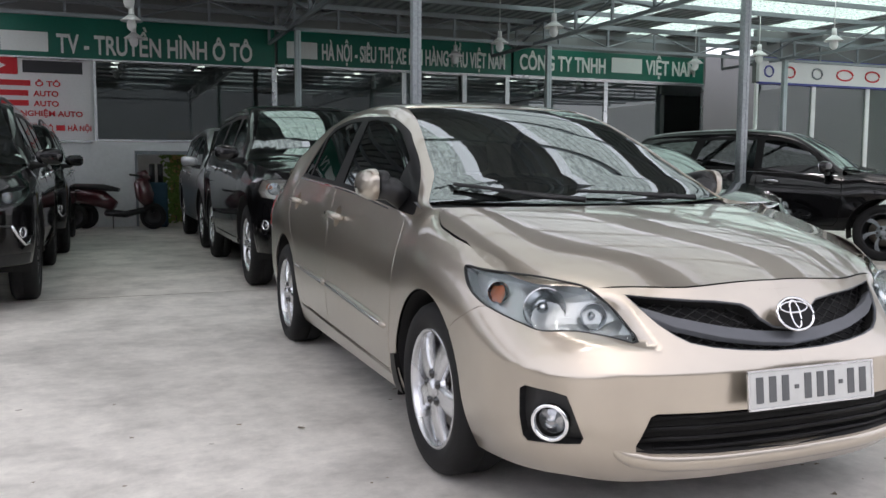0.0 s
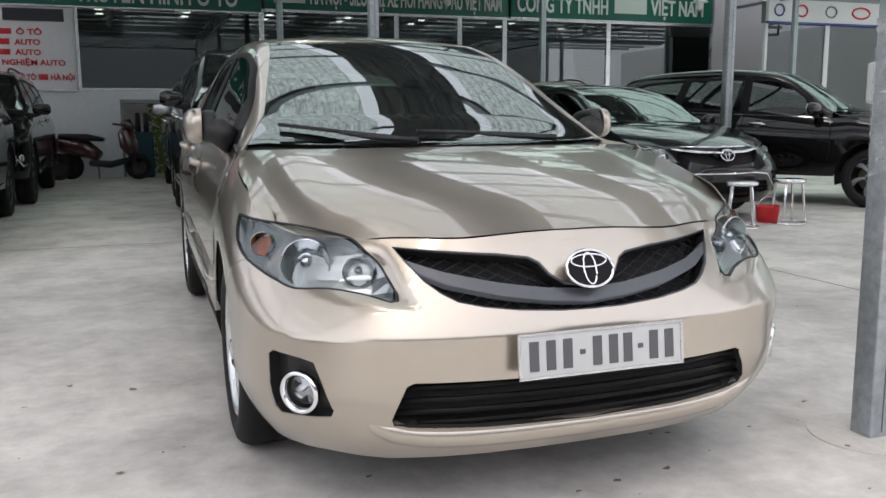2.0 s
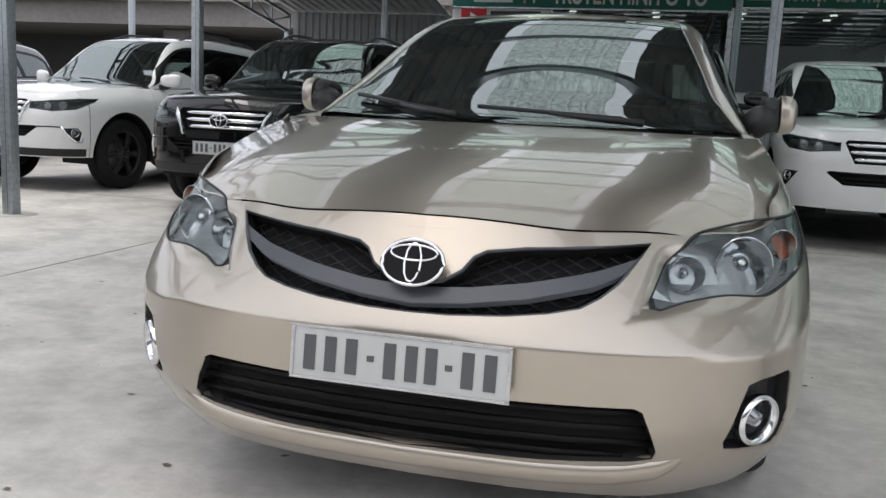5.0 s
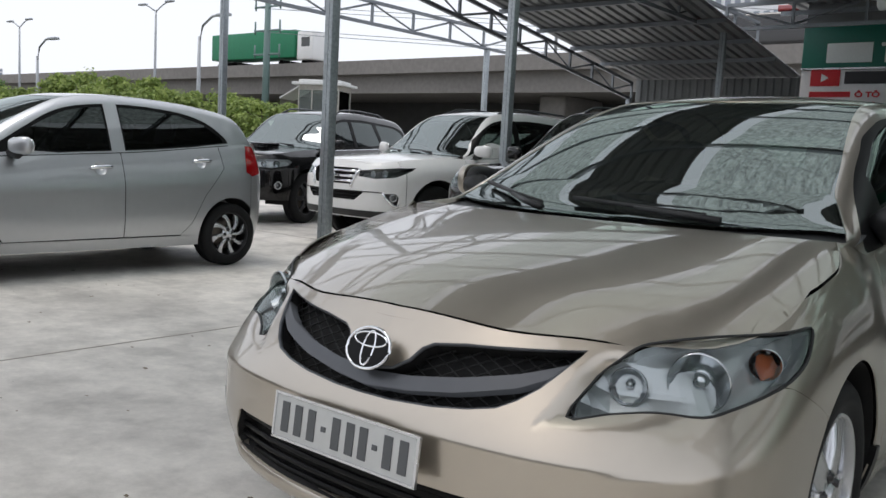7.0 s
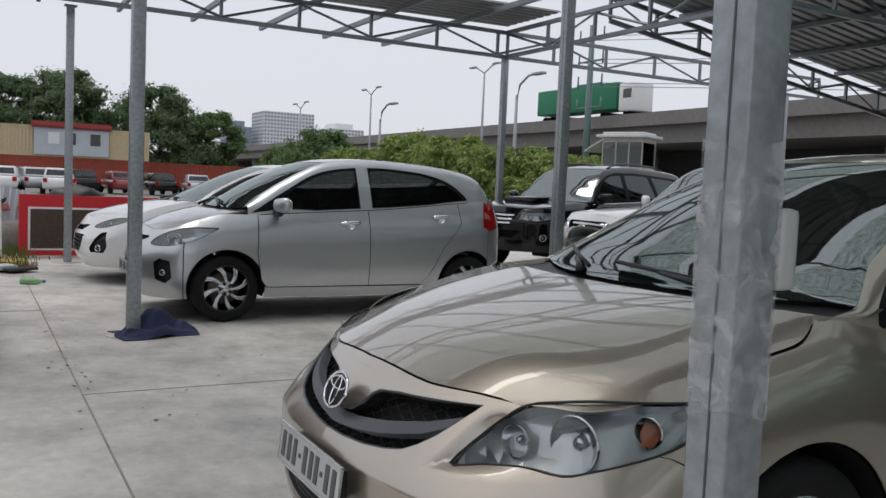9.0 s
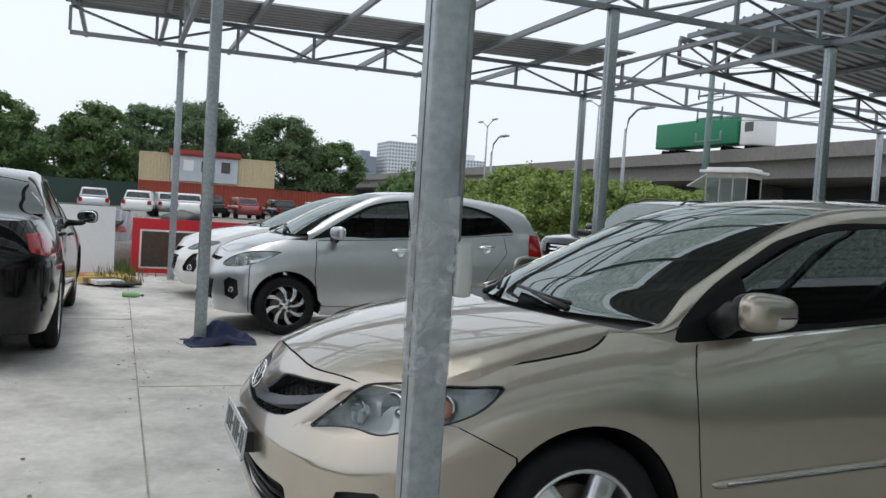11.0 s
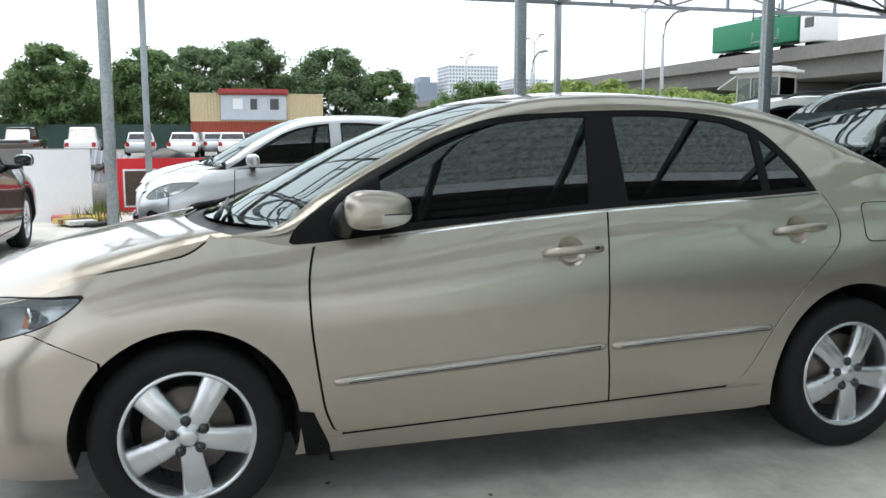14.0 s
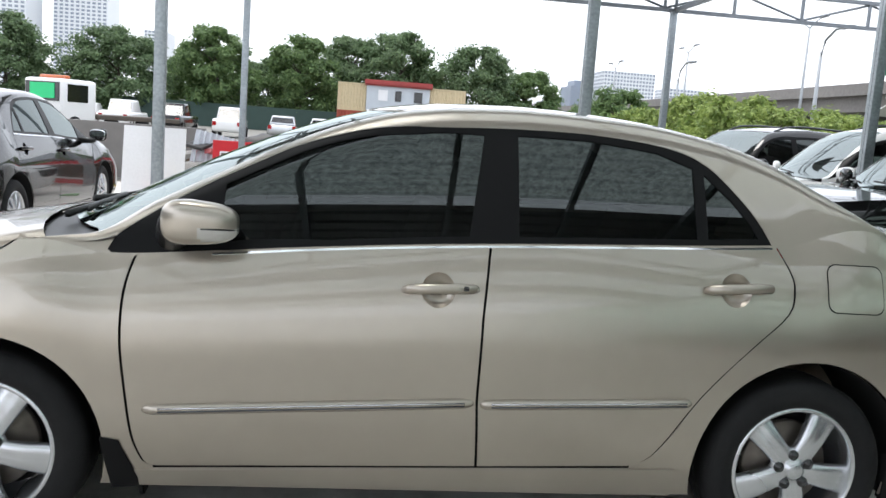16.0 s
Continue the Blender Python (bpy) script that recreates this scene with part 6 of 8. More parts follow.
def facade():
    w = tagged(box("wall_north", (-3.96, FY, 0), (-1.31, FY + 0.15, 1.62), WALL_WHITE), "white insulated wall panels under the windows", "wall", kind="structure")
    tagged(box("wall_north_b", (-0.11, FY, 0), (11.99, FY + 0.15, 1.62), WALL_WHITE), "white wall panels under the shop windows", "wall", kind="structure")
    tagged(box("wall_north_c", (-1.31, FY, 1.45), (-0.11, FY + 0.15, 1.62), WALL_WHITE), "white wall strip over the low door", "wall", kind="structure")
    tagged(box("wall_upper", (-3.96, FY + 0.01, 3.2), (11.99, FY + 0.16, 4.35), WALL_DIM), "wall over the shop windows with shade in its dark colour", "wall", kind="structure")
    tagged(box("wall_sign_back", (-3.96, FY, 1.62), (-2, FY + 0.15, 3.2), WALL_WHITE), "white wall behind the sign", "wall", kind="structure")
    xs = [-2, 1.38, 4.14, 5.54, 6.58, 9.14, 11.94]
    for i, (a, b) in enumerate(zip(xs, xs[1:])):
        win = empty(f"window_{i + 1}", pose(0, 0, 0), "dark shop window in a thin aluminium frame", "window", kind="structure")
        for nm, p, q in (("window_frame", (a, FY - 0.01, 1.62), (a + 0.05, FY + 0.06, 3.2)), ("window_frame", (b - 0.05, FY - 0.01, 1.62), (b, FY + 0.06, 3.2)), ("window_sill", (a + 0.05, FY - 0.02, 1.62), (b - 0.05, FY + 0.06, 1.66)), ("window_head", (a + 0.05, FY - 0.01, 3.16), (b - 0.05, FY + 0.06, 3.2))):
            box(nm, p, q, ALLOY, win)
        pane = box("pane", (a + 0.05, FY + 0.02, 1.66), (b - 0.05, FY + 0.03, 3.16), SHOP_GLASS, win)
        pane.visible_shadow = False
    # room behind, its lack of light put into the wall colour
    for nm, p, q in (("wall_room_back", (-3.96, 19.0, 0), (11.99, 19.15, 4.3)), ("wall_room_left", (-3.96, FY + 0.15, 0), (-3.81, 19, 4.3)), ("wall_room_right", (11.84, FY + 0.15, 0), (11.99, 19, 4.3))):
        tagged(box(nm, p, q, WALL_DIM), "inner wall of the showroom with dimness in its colour", "wall", kind="structure")
    tagged(box("ceiling", (-3.96, FY + 0.18, 3.142), (11.99, 19, 3.24), WALL_DIM), "showroom ceiling with shade in its dark colour", "ceiling", kind="structure")
    for x in (-3.2, -1.6, 0.0, 1.6, 3.2, 4.8, 6.9, 8.5, 10.2):
        for y in (14.95, 15.7):
            bm = bmesh.new()
            bmesh.ops.create_cone(bm, cap_ends=True, segments=16, radius1=0.07, radius2=0.07, depth=0.02, matrix=Matrix.Translation((x, y, 3.13)))
            tagged(part("downlight", bm, DOWNLIGHT), "small round white downlight in the ceiling", "ceiling light", "showroom downlights")
    # low door with rough opening and greenery behind
    d = empty("door_1", pose(0, 0, 0), "low open doorway with a grey frame", "door", kind="structure")
    for p, q in (((-1.31, FY - 0.03, 0), (-1.26, FY + 0.18, 1.45)), ((-0.16, FY - 0.03, 0), (-0.11, FY + 0.18, 1.45)), ((-1.26, FY - 0.03, 1.38), (-0.16, FY + 0.18, 1.45))):
        box("door_frame", p, q, GALV_DARK, d)
    tagged(box("wall_yard_panel", (-1.31, 16.2, 0), (-0.56, 16.3, 1.6), WALL_WHITE), "pale panel behind the doorway", "wall", kind="structure")
    tagged(box("wall_yard_ochre", (-0.56, 16.2, 0), (0.44, 16.3, 1.9), OCHRE), "ochre plastered wall behind the doorway", "wall", kind="structure")


DOWNLIGHT = glow_mat("downlight_glow", (1, 0.97, 0.9), 6)
OCHRE = mat("ochre_plaster", (0.42, 0.28, 0.12), 0.8, spread=0.25)
facade()


def side_facade():
    y = 12.85
    th = sign("brand_sign", 12.0, 22, 3.12, 3.6, y - 0.08, SIGN_WHITE, "white fascia sign with a row of car badges")
    box("blue_edge", (12.0, y - 0.095, 3.6), (22, y + 0.02, 3.68), SIGN_BLUE, th)
    box("blue_edge", (12.0, y - 0.095, 3.08), (22, y + 0.02, 3.12), SIGN_BLUE, th)
    for x, w, m_ in ((12.15, 0.25, SIGN_BLUE), (12.75, 0.28, SIGN_RED), (13.55, 0.3, GALV_DARK), (14.3, 0.5, SIGN_RED), (15.2, 0.45, SIGN_RED), (16.4, 0.5, SIGN_BLUE)):
        bm = bmesh.new()
        add_tube(bm, [(x + w / 2 + w / 2 * math.cos(a * math.pi / 10), y - 0.09, 3.36 + 0.12 * math.sin(a * math.pi / 10)) for a in range(20)], 0.02, 5, closed=True)
        part("badge_shape", bm, m_, th)
    xs = [12.0, 13.7, 15.4, 17.1, 18.8, 22]
    tagged(box("wall_side_low", (12.0, y, 0), (22, y + 0.15, 0.9), WALL_WHITE), "white low wall under the side windows", "wall", kind="structure")
    tagged(box("wall_side_top", (12.0, y + 0.02, 3.1), (22, y + 0.15, 4.3), WALL_DIM), "wall over the side windows with shade in its dark colour", "wall", kind="structure")
    tagged(box("wall_side_back", (11.76, 17.0, 0), (22, 17.15, 4.3), WALL_DIM), "back wall with dimness in its colour", "wall", kind="structure")
    tagged(box("wall_side_end", (21.9, y + 0.15, 0), (22.05, 17, 4.3), WALL_DIM), "end wall with dimness in its colour", "wall", kind="structure")
    for i, (a, b) in enumerate(zip(xs, xs[1:])):
        win = empty(f"window_{i + 11}", pose(0, 0, 0), "dark shop window in a white frame", "window", kind="structure")
        for p, q in (((a, y - 0.01, 0.9), (a + 0.06, y + 0.06, 3.1)), ((b - 0.06, y - 0.01, 0.9), (b, y + 0.06, 3.1)), ((a + 0.06, y - 0.01, 0.9), (b - 0.06, y + 0.06, 0.95))):
            box("window_frame", p, q, SIGN_WHITE, win)
        pane = box("pane", (a + 0.06, y + 0.02, 0.95), (b - 0.06, y + 0.03, 3.1), SHOP_GLASS, win)
        pane.visible_shadow = False


side_facade()
# unseen wall, added so shop windows and bumper reflect less sky
tagged(box("wall_south_added", (-14.0, -18.2, 0), (24, -18.0, 6.4), RIB_WALL), "plain grey wall added out of view to darken reflections", "wall", kind="structure")
# added wall, white so that it brightens the sedan's doors by reflection
tagged(box("wall_east_added", (22.0, -6.0, 0), (22.15, 12.85, 4.2), WALL_WHITE), "plain white wall added on the east to lighten the car doors", "wall", kind="structure")
bm = corrugated(-7.9, -3.97, 0, 1, 0, 0.16, 0.03)
for v in bm.verts:
    v.co = (v.co.x, 15.6 - (v.co.z - 0.012 * v.co.y), v.co.y * 3.08)
tagged(part("wall_ribbed", bm, RIB_WALL, smooth_shade=False), "grey ribbed metal wall", "wall", kind="structure")


def pendant(x, y, z):
    th = empty("pendant_lamp", pose(x, y, z), "white enamel pendant lamp with a compact bulb", "lamp", "pendant lamps")
    bm = bmesh.new()
    bmesh.ops.create_cone(bm, cap_ends=False, segments=24, radius1=0.17, radius2=0.04, depth=0.1, matrix=Matrix.Translation((0, 0, 0.05)))
    bmesh.ops.solidify(bm, geom=bm.faces, thickness=0.004)
    part("shade", bm, SIGN_WHITE, th)
    bm = bmesh.new()
    bmesh.ops.create_cone(bm, cap_ends=True, segments=14, radius1=0.045, radius2=0.04, depth=0.12, matrix=Matrix.Translation((0, 0, 0.16)))
    part("socket", bm, SIGN_WHITE, th)
    bm = bmesh.new()
    bmesh.ops.create_uvsphere(bm, u_segments=14, v_segments=10, radius=0.075, matrix=Matrix.Translation((0, 0, -0.06)) @ Matrix.Diagonal((1, 1, 1.3, 1)))
    part("bulb", bm, SIGN_WHITE, th)
    bm = bmesh.new()
    add_tube(bm, [(0, 0, 0.2), (0, 0, 4.135 + 0.012 * y - z)], 0.008, 5)
    part("cord", bm, SIGN_WHITE, th)


for x, y in ((-1.4, 11.7), (-1.3, 13.6), (4.9, 13.6), (4.95, 11.6), (5.0, 9.66), (10.1, 12.6), (10.5, 11.1), (-1.5, 9.7), (10.3, 9.0)):
    pendant(x, y, 3.42)

# ---- the cars ----
champ = empty("sedan", pose(0, 0, 0), "champagne metallic four-door sedan with folded mirrors on pale concrete", "car")
shape = car_body(champ, CHAMP, CHAMPAGNE, 0.045)
number_plate(champ, -1.0, 0.487, tilt=-6)
C = shape
A = C.s_at_y
# grille: lattice behind a broad grey bar
bm = bmesh.new()
lattice(bm, C.side, [(max(u, 0.0), v) for u, v in CHAMP["grille"]], 0.062, 0.42, 0.0022, 0.04)
mirror_bm(bm)
tagged(part("grille_lattice", bm, TRIM, champ), kind="stuff")
band_top = [(0.0, 0.634), (0.12, 0.642), (0.25, 0.66), (0.40, 0.688), (0.535, 0.722)]
band_low = [(0.0, 0.602), (0.12, 0.611), (0.25, 0.629), (0.40, 0.66), (0.505, 0.698)]
skin("grille_band", C.side, band_low + band_top[::-1], GRILLE_GREY, champ, "broad dark grey bar across the grille", du=0.03, dv=0.012, mirror="both", offset=-0.006, rim=0.03)
rimline = [(max(u, 0.0), v) for u, v in CHAMP["grille"]]
bm = bmesh.new()
add_tube(bm, [sink(C.side, p, 0.006) for p in rimline], 0.006, 6)
mirror_bm(bm)
part("grille_surround", bm, GRILLE_GREY, champ)
# rub strips, fuel flap, mud flaps, mirror lamps, key buttons
for m, tag in (("", 1), ("x", -1)):
    turn_over = (lambda bm: bm) if tag > 0 else flipped
    for a, b in (((2.043, 0.467), (3.064, 0.522)), ((3.085, 0.518), (3.787, 0.545))):
        bm = bmesh.new()
        along = lambda t: (a[0] + (b[0] - a[0]) * t, a[1] + (b[1] - a[1]) * t)
        ts = [0, 0.01, 0.03] + [0.1 * i for i in range(1, 10)] + [0.97, 0.99, 1]
        add_tube(bm, [sink(C.side, along(t), 0.002) for t in ts], [0.004, 0.012, 0.0175] + [0.0185] * 9 + [0.0175, 0.013, 0.006], 14)
        strip_ = part("rub_strip", turn_over(bm), CHAMPAGNE, champ)
        bm = bmesh.new()
        add_tube(bm, [sink(C.side, (along(t)[0], along(t)[1] + 0.005), -0.0165) for t in (0.05, 0.2, 0.4, 0.6, 0.8, 0.97)], 0.003, 6)
        part("bright_line", turn_over(bm), ALLOY, strip_)
        bm = bmesh.new()
        add_tube(bm, [sink(C.side, (along(t)[0], along(t)[1] - 0.0045), -0.0165) for t in (0.05, 0.2, 0.4, 0.6, 0.8, 0.97)], 0.0025, 6)
        part("dark_line", turn_over(bm), GRILLE_GREY, strip_)
    s0, s1, z0, z1 = 4.235, 4.43, 0.87, 1.021
    rr = 0.03
    flap = arc(s1 - rr, z1 - rr, rr, 0, 90, 5) + arc(s0 + rr, z1 - rr, rr, 90, 180, 5) + arc(s0 + rr, z0 + rr, rr, 180, 270, 5) + arc(s1 - rr, z0 + rr, rr, 270, 360, 5)
    if tag > 0:
        # black patch round the flap paints the shade of its gap
        grow = [((s0 + s1) / 2 + (u - (s0 + s1) / 2) * 1.035, (z0 + z1) / 2 + (v - (z0 + z1) / 2) * 1.05) for u, v in flap]
        skin("flap_gap_shade", C.side, grow, VOID, champ, du=0.04, dv=0.03, offset=0.001, rim=0)
        skin("fuel_flap", C.side, flap, CHAMPAGNE, champ, du=0.04, dv=0.03, offset=0.0025, rim=0)
    for y0, dy in ((0.37, 0.0), (2.965, 0.03)):
        guard = [(A(y0 - 0.035), 0.375), (A(y0 + 0.02), 0.365), (A(y0 + 0.032), 0.335), (A(y0 + 0.075), 0.24), (A(y0 + 0.078), 0.205), (A(y0 - 0.005), 0.2)]
        guard = guard[::-1]
        skin("mud_flap", C.side, guard, WINDOW_TRIM, champ, du=0.03, dv=0.03, mirror=m, offset=0.008, rim=0.03)
        bm = bmesh.new()
        add_box(bm, (0.6, y0 + 0.02, 0.17), (0.8, y0 + 0.034, 0.4), pose(0, 0, 0), bevel=0.004)
        for v in bm.verts:
            v.co.y += 0.25 * (0.4 - v.co.z)
        part("mud_flap", turn_over(bm), WINDOW_TRIM, champ)
    # repeater in the mirror's lower rear corner, moulded to it
    mx, my, mz, mh = CHAMP["mirror"]
    bm = bmesh.new()
    got = bmesh.ops.create_uvsphere(bm, u_segments=64, v_segments=40, radius=1)
    for v in got["verts"]:
        d = v.co.normalized()
        k = (abs(d.x) ** 3 + abs(d.y) ** 3 + abs(d.z) ** 3) ** (-1 / 3)
        x, y, z = d * k
        v.co = (mx + 0.0608 * (x if x > 0 else 0.55 * x), my + 0.1155 * y, mz + 0.0658 * z * (1 - 0.13 * y))
    gone = [f for f in bm.faces if not (f.calc_center_median().x > mx + 0.012 and f.calc_center_median().y > my + 0.005 and -0.052 < f.calc_center_median().z - mz < -0.012)]
    bmesh.ops.delete(bm, geom=gone, context="FACES")
    part("mirror_signal", turn_over(bm), LENS_WHITE, champ, "clear repeater lens in the mirror")
    edge_pts = [(mx + 0.0595, my + 0.01, mz - 0.013), (mx + 0.059, my + 0.055, mz - 0.012), (mx + 0.048, my + 0.096, mz - 0.013), (mx + 0.02, my + 0.114, mz - 0.016)]
    bm = bmesh.new()
    add_tube(bm, edge_pts, 0.0025, 5)
    part("lens_edge", turn_over(bm), TRIM, champ)
    bm = bmesh.new()
    p = sink(C.side, (A(1.425), 0.881), -0.046)
    add_box(bm, (p.x - 0.006, p.y - 0.008, p.z - 0.007), (p.x + 0.003, p.y + 0.008, p.z + 0.007), bevel=0.002)
    part("key_button", turn_over(bm), GLOSS_BLACK, champ)
lip = smooth([(0.0, 0.252), (0.3, 0.255), (0.46, 0.262), (0.545, 0.278), (0.6, 0.304), (0.635, 0.35)], False, 4)
lip_r = [0.034] * 9 + [0.032] * 4 + [0.029, 0.026, 0.023, 0.019, 0.015, 0.01, 0.006, 0.003]
half = [sink(C.side, p, 0.016) for p in lip]
bm = bmesh.new()
add_tube(bm, [(-p.x, p.y, p.z) for p in half[:0:-1]] + [tuple(p) for p in half], lip_r[:0:-1] + lip_r, 12)
bmesh.ops.recalc_face_normals(bm, faces=bm.faces)
part("bumper_lip", bm, CHAMPAGNE, champ)
oval_badge(champ, (0, -0.922, 0.686), 0.136, 0.092, 24)

black_suv = empty("suv", pose(-3.34, 5.15, 0), "black SUV with bright grille bars, number plate of plain bars", "car", "parked cars")
SUV = car_body(black_suv, suv_spec(wheel=WHEEL_DARK), BLACK_PAINT, 0.09)


def suv_front(car, C, nose=1.02):
    """Bright grille wings, fog trims and the dark lower guard."""
    strip("grille_wing", car, C, [(0.47, nose - 0.085), (0.43, nose - 0.16), (0.37, nose - 0.28), (0.36, nose - 0.31)], [0.012, 0.022, 0.02, 0.01], CHROME)
    strip("fog_trim", car, C, [(0.80, 0.675), (0.85, 0.6), (0.94, 0.522), (1.0, 0.525), (1.01, 0.56)], [0.01, 0.014, 0.014, 0.012, 0.006], CHROME)
    strip("bumper_line", car, C, [(0.56, 0.672), (0.7, 0.675), (0.80, 0.67)], 0.008, TRIM, 0.0)
    low = [(0.0, 0.372), (0.4, 0.372), (0.8, 0.372), (1.05, 0.372), (1.05, 0.45), (0.8, 0.45), (0.4, 0.45), (0.0, 0.45)]
    skin("lower_guard", C.side, low, TRIM, car, du=0.08, dv=0.05, mirror="both", offset=0.006, rim=0.01)


def roof_rails(car, C, y0, y1):
    for tag in (1, -1):
        bm = bmesh.new()
        pts = []
        for i in range(9):
            y = y0 + (y1 - y0) * i / 8
            x = C.roof_x(y) - 0.02
            pts.append((x, y, C.top(x, y)[2] + (0.045 if 0 < i < 8 else 0.0)))
        add_tube(bm, pts, 0.016, 8)
        bmesh.ops.recalc_face_normals(bm, faces=bm.faces)
        part("roof_rail", bm if tag > 0 else flipped(bm), GRILLE_GREY, car)


suv_front(black_suv, SUV)
roof_rails(black_suv, SUV, 1.4, 3.0)
number_plate(black_suv, -0.97, 0.6)
oval_badge(black_suv, (0, -0.95, 0.84), 0.17, 0.12, 8)
second = copy_thing(black_suv, pose(-3.24, 9.45, 0, 0, 0, 0))
tagged(second, "black SUV parked behind another black SUV")

prado = empty("suv", pose(0.26, 5.42, 0), "black off-roader with round-cornered headlights and running boards", "car", "parked cars")
car_body(prado, suv_spec(hw=0.94, wb=2.79, h=1.86, nose=1.08, belt=1.22, wr=0.39, lamp_back=LENS_WHITE, turn_lamp=[(0.93 + 0.035 * math.cos(a * 0.6283), 0.965 + 0.032 * math.sin(a * 0.6283)) for a in range(10)], lamp=[(0.55, 0.86), (0.8, 0.84), (0.98, 0.86), (1.06, 0.92), (1.04, 1.02), (0.8, 1.03), (0.6, 1.01), (0.54, 0.95)], bowls=[((0.68, 0.94), 0.05), ((0.86, 0.945), 0.055)]), BLACK_PAINT, 0.1)
silver = empty("suv", pose(0.27, 9.6, 0), "silver SUV parked nose out by the wall", "car", "parked cars")
car_body(silver, suv_spec(), SILVER_PAINT, 0.12)
white_suv = empty("suv", pose(-6.2, 5.78, 0, 0, 0, -7), "white SUV with dark wheels and bright grille parked at a slant", "car", "parked cars")
suv_front(white_suv, car_body(white_suv, suv_spec(wheel=WHEEL_DARK), WHITE_PAINT, 0.08))
roof_rails(white_suv, SUV, 1.4, 3.0)
oval_badge(white_suv, (0, -0.95, 0.84), 0.17, 0.12, 8)
old_suv = empty("suv", pose(-9.4, 6.2, 0, 0, 0, 15), "older black SUV with bonnet scoop and roof rails", "car", "parked cars")
OLD = car_body(old_suv, suv_spec(wheel=WHEEL_DARK, lamp_back=LAMP_GREY, lamp=[(0.5, 0.85), (0.8, 0.83), (1.1, 0.87), (1.2, 0.93), (1.15, 0.965), (0.8, 0.965), (0.54, 0.95)], bowls=[((0.7, 0.895), 0.045), ((0.9, 0.9), 0.05)], fog=[(0.83, 0.56), (0.86, 0.62), (0.94, 0.64), (1.0, 0.6), (0.98, 0.54), (0.9, 0.52)], fog_at=(0.92, 0.58, 0.045)), BLACK_PAINT, 0.1)
roof_rails(old_suv, OLD, 1.3, 3.0)
bm = bmesh.new()
for v in add_box(bm, (-0.3, -0.32, 1.1), (0.3, 0.1, 1.19), bevel=0.02):
    pass
for v in bm.verts:
    v.co.z += 0.1 * (v.co.y + 0.3) * (1 if v.co.z < 1.15 else 0.4)
part("bonnet_scoop", bm, BLACK_PAINT, old_suv)
oval_badge(old_suv, (0, -0.95, 0.84), 0.17, 0.12, 8)
number_plate(old_suv, -0.97, 0.62, 0.33, 0.17, ink=SIGN_RED)
white_two = empty("suv", pose(2.35, 6.1, 0), "white SUV parked behind the sedan", "car", "parked cars")
car_body(white_two, suv_spec(), WHITE_PAINT, 0.12)
beige = empty("suv", pose(6.2, 10.0, 0), "beige SUV with roof rails parked behind a black sedan", "car", "parked cars")
BEIGE = car_body(beige, suv_spec(h=1.75), BEIGE_PAINT, 0.14)
roof_rails(beige, BEIGE, 1.3, 3.1)
rush = empty("suv", pose(7.7, 5.35, 0, 0, 0, 33), "black compact SUV on two-tone swirl wheels", "car", "parked cars")
car_body(rush, suv_spec(hw=0.86, fo=0.8, wb=2.685, ro=0.95, h=1.7, nose=0.98, belt=1.1, wr=0.35, wheel=dict(WHEEL_SWIRL, face=GALV_DARK, spokes=6)), BLACK_PAINT, 0.1)

pic = empty("hatchback", pose(-6.08, 0.16, 0) @ Matrix.Scale(1.03, 4), "grey silver small hatchback on swirl alloy wheels", "car", "parked cars")
car_body(pic, hatch_spec(), GREY_PAINT, 0.06)
number_plate(pic, -0.72, 0.42)
camry = empty("sedan", pose(4.56, 5.38, 0), "black large sedan with a chrome strip over its grille", "car", "parked cars")
camry_spec = saloon_spec(1.04, 1.067, 1.0, 0.33, wheel=WHEEL_TEN)
CAM = car_body(camry, camry_spec, BLACK_PAINT, 0.08)
strip("grille_strip", camry, CAM, [(0.0, 0.705), (0.3, 0.715), (0.52, 0.735), (0.62, 0.748)], [0.018, 0.018, 0.014, 0.008], CHROME)
strip("bonnet_strip", camry, CAM, [(0.0, 0.765), (0.25, 0.768), (0.5, 0.77)], [0.01, 0.01, 0.006], CHROME)
strip("grille_outline", camry, CAM, [(0.0, 0.50), (0.35, 0.505), (0.52, 0.49), (0.68, 0.36), (0.72, 0.3), (0.62, 0.29)], 0.009, CHROME)
oval_badge(camry, (0, -0.99, 0.69), 0.16, 0.115, 15)
far_black = copy_thing(camry, pose(-7.36, -2.72, 0, 0, 0, -90))
tagged(far_black, "black large sedan standing tail to the yard")
mazda = empty("sedan", pose(-8.85, 0.25, 0), "white saloon with dark smiling grille beside a hatchback", "car", "parked cars")
car_body(mazda, saloon_spec(1.0, 1.015, 1.0, 0.32, lamp=smooth([(0.56, 0.655), (0.75, 0.65), (0.98, 0.70), (1.15, 0.765), (0.95, 0.765), (0.68, 0.715)], True, 3), bowls=[((0.7, 0.68), 0.026), ((0.82, 0.695), 0.03)],
    grille=[(-0.02, 0.60), (0.3, 0.605), (0.42, 0.665), (0.40, 0.675), (-0.02, 0.655)], low=[(-0.02, 0.56), (-0.02, 0.36), (0.28, 0.36), (0.36, 0.40), (0.46, 0.56)], fog=[(0.62, 0.37), (0.60, 0.42), (0.76, 0.60), (0.84, 0.61), (0.86, 0.44), (0.82, 0.37)], fog_at=(0.74, 0.42, 0.03)), WHITE_PAINT, 0.09)

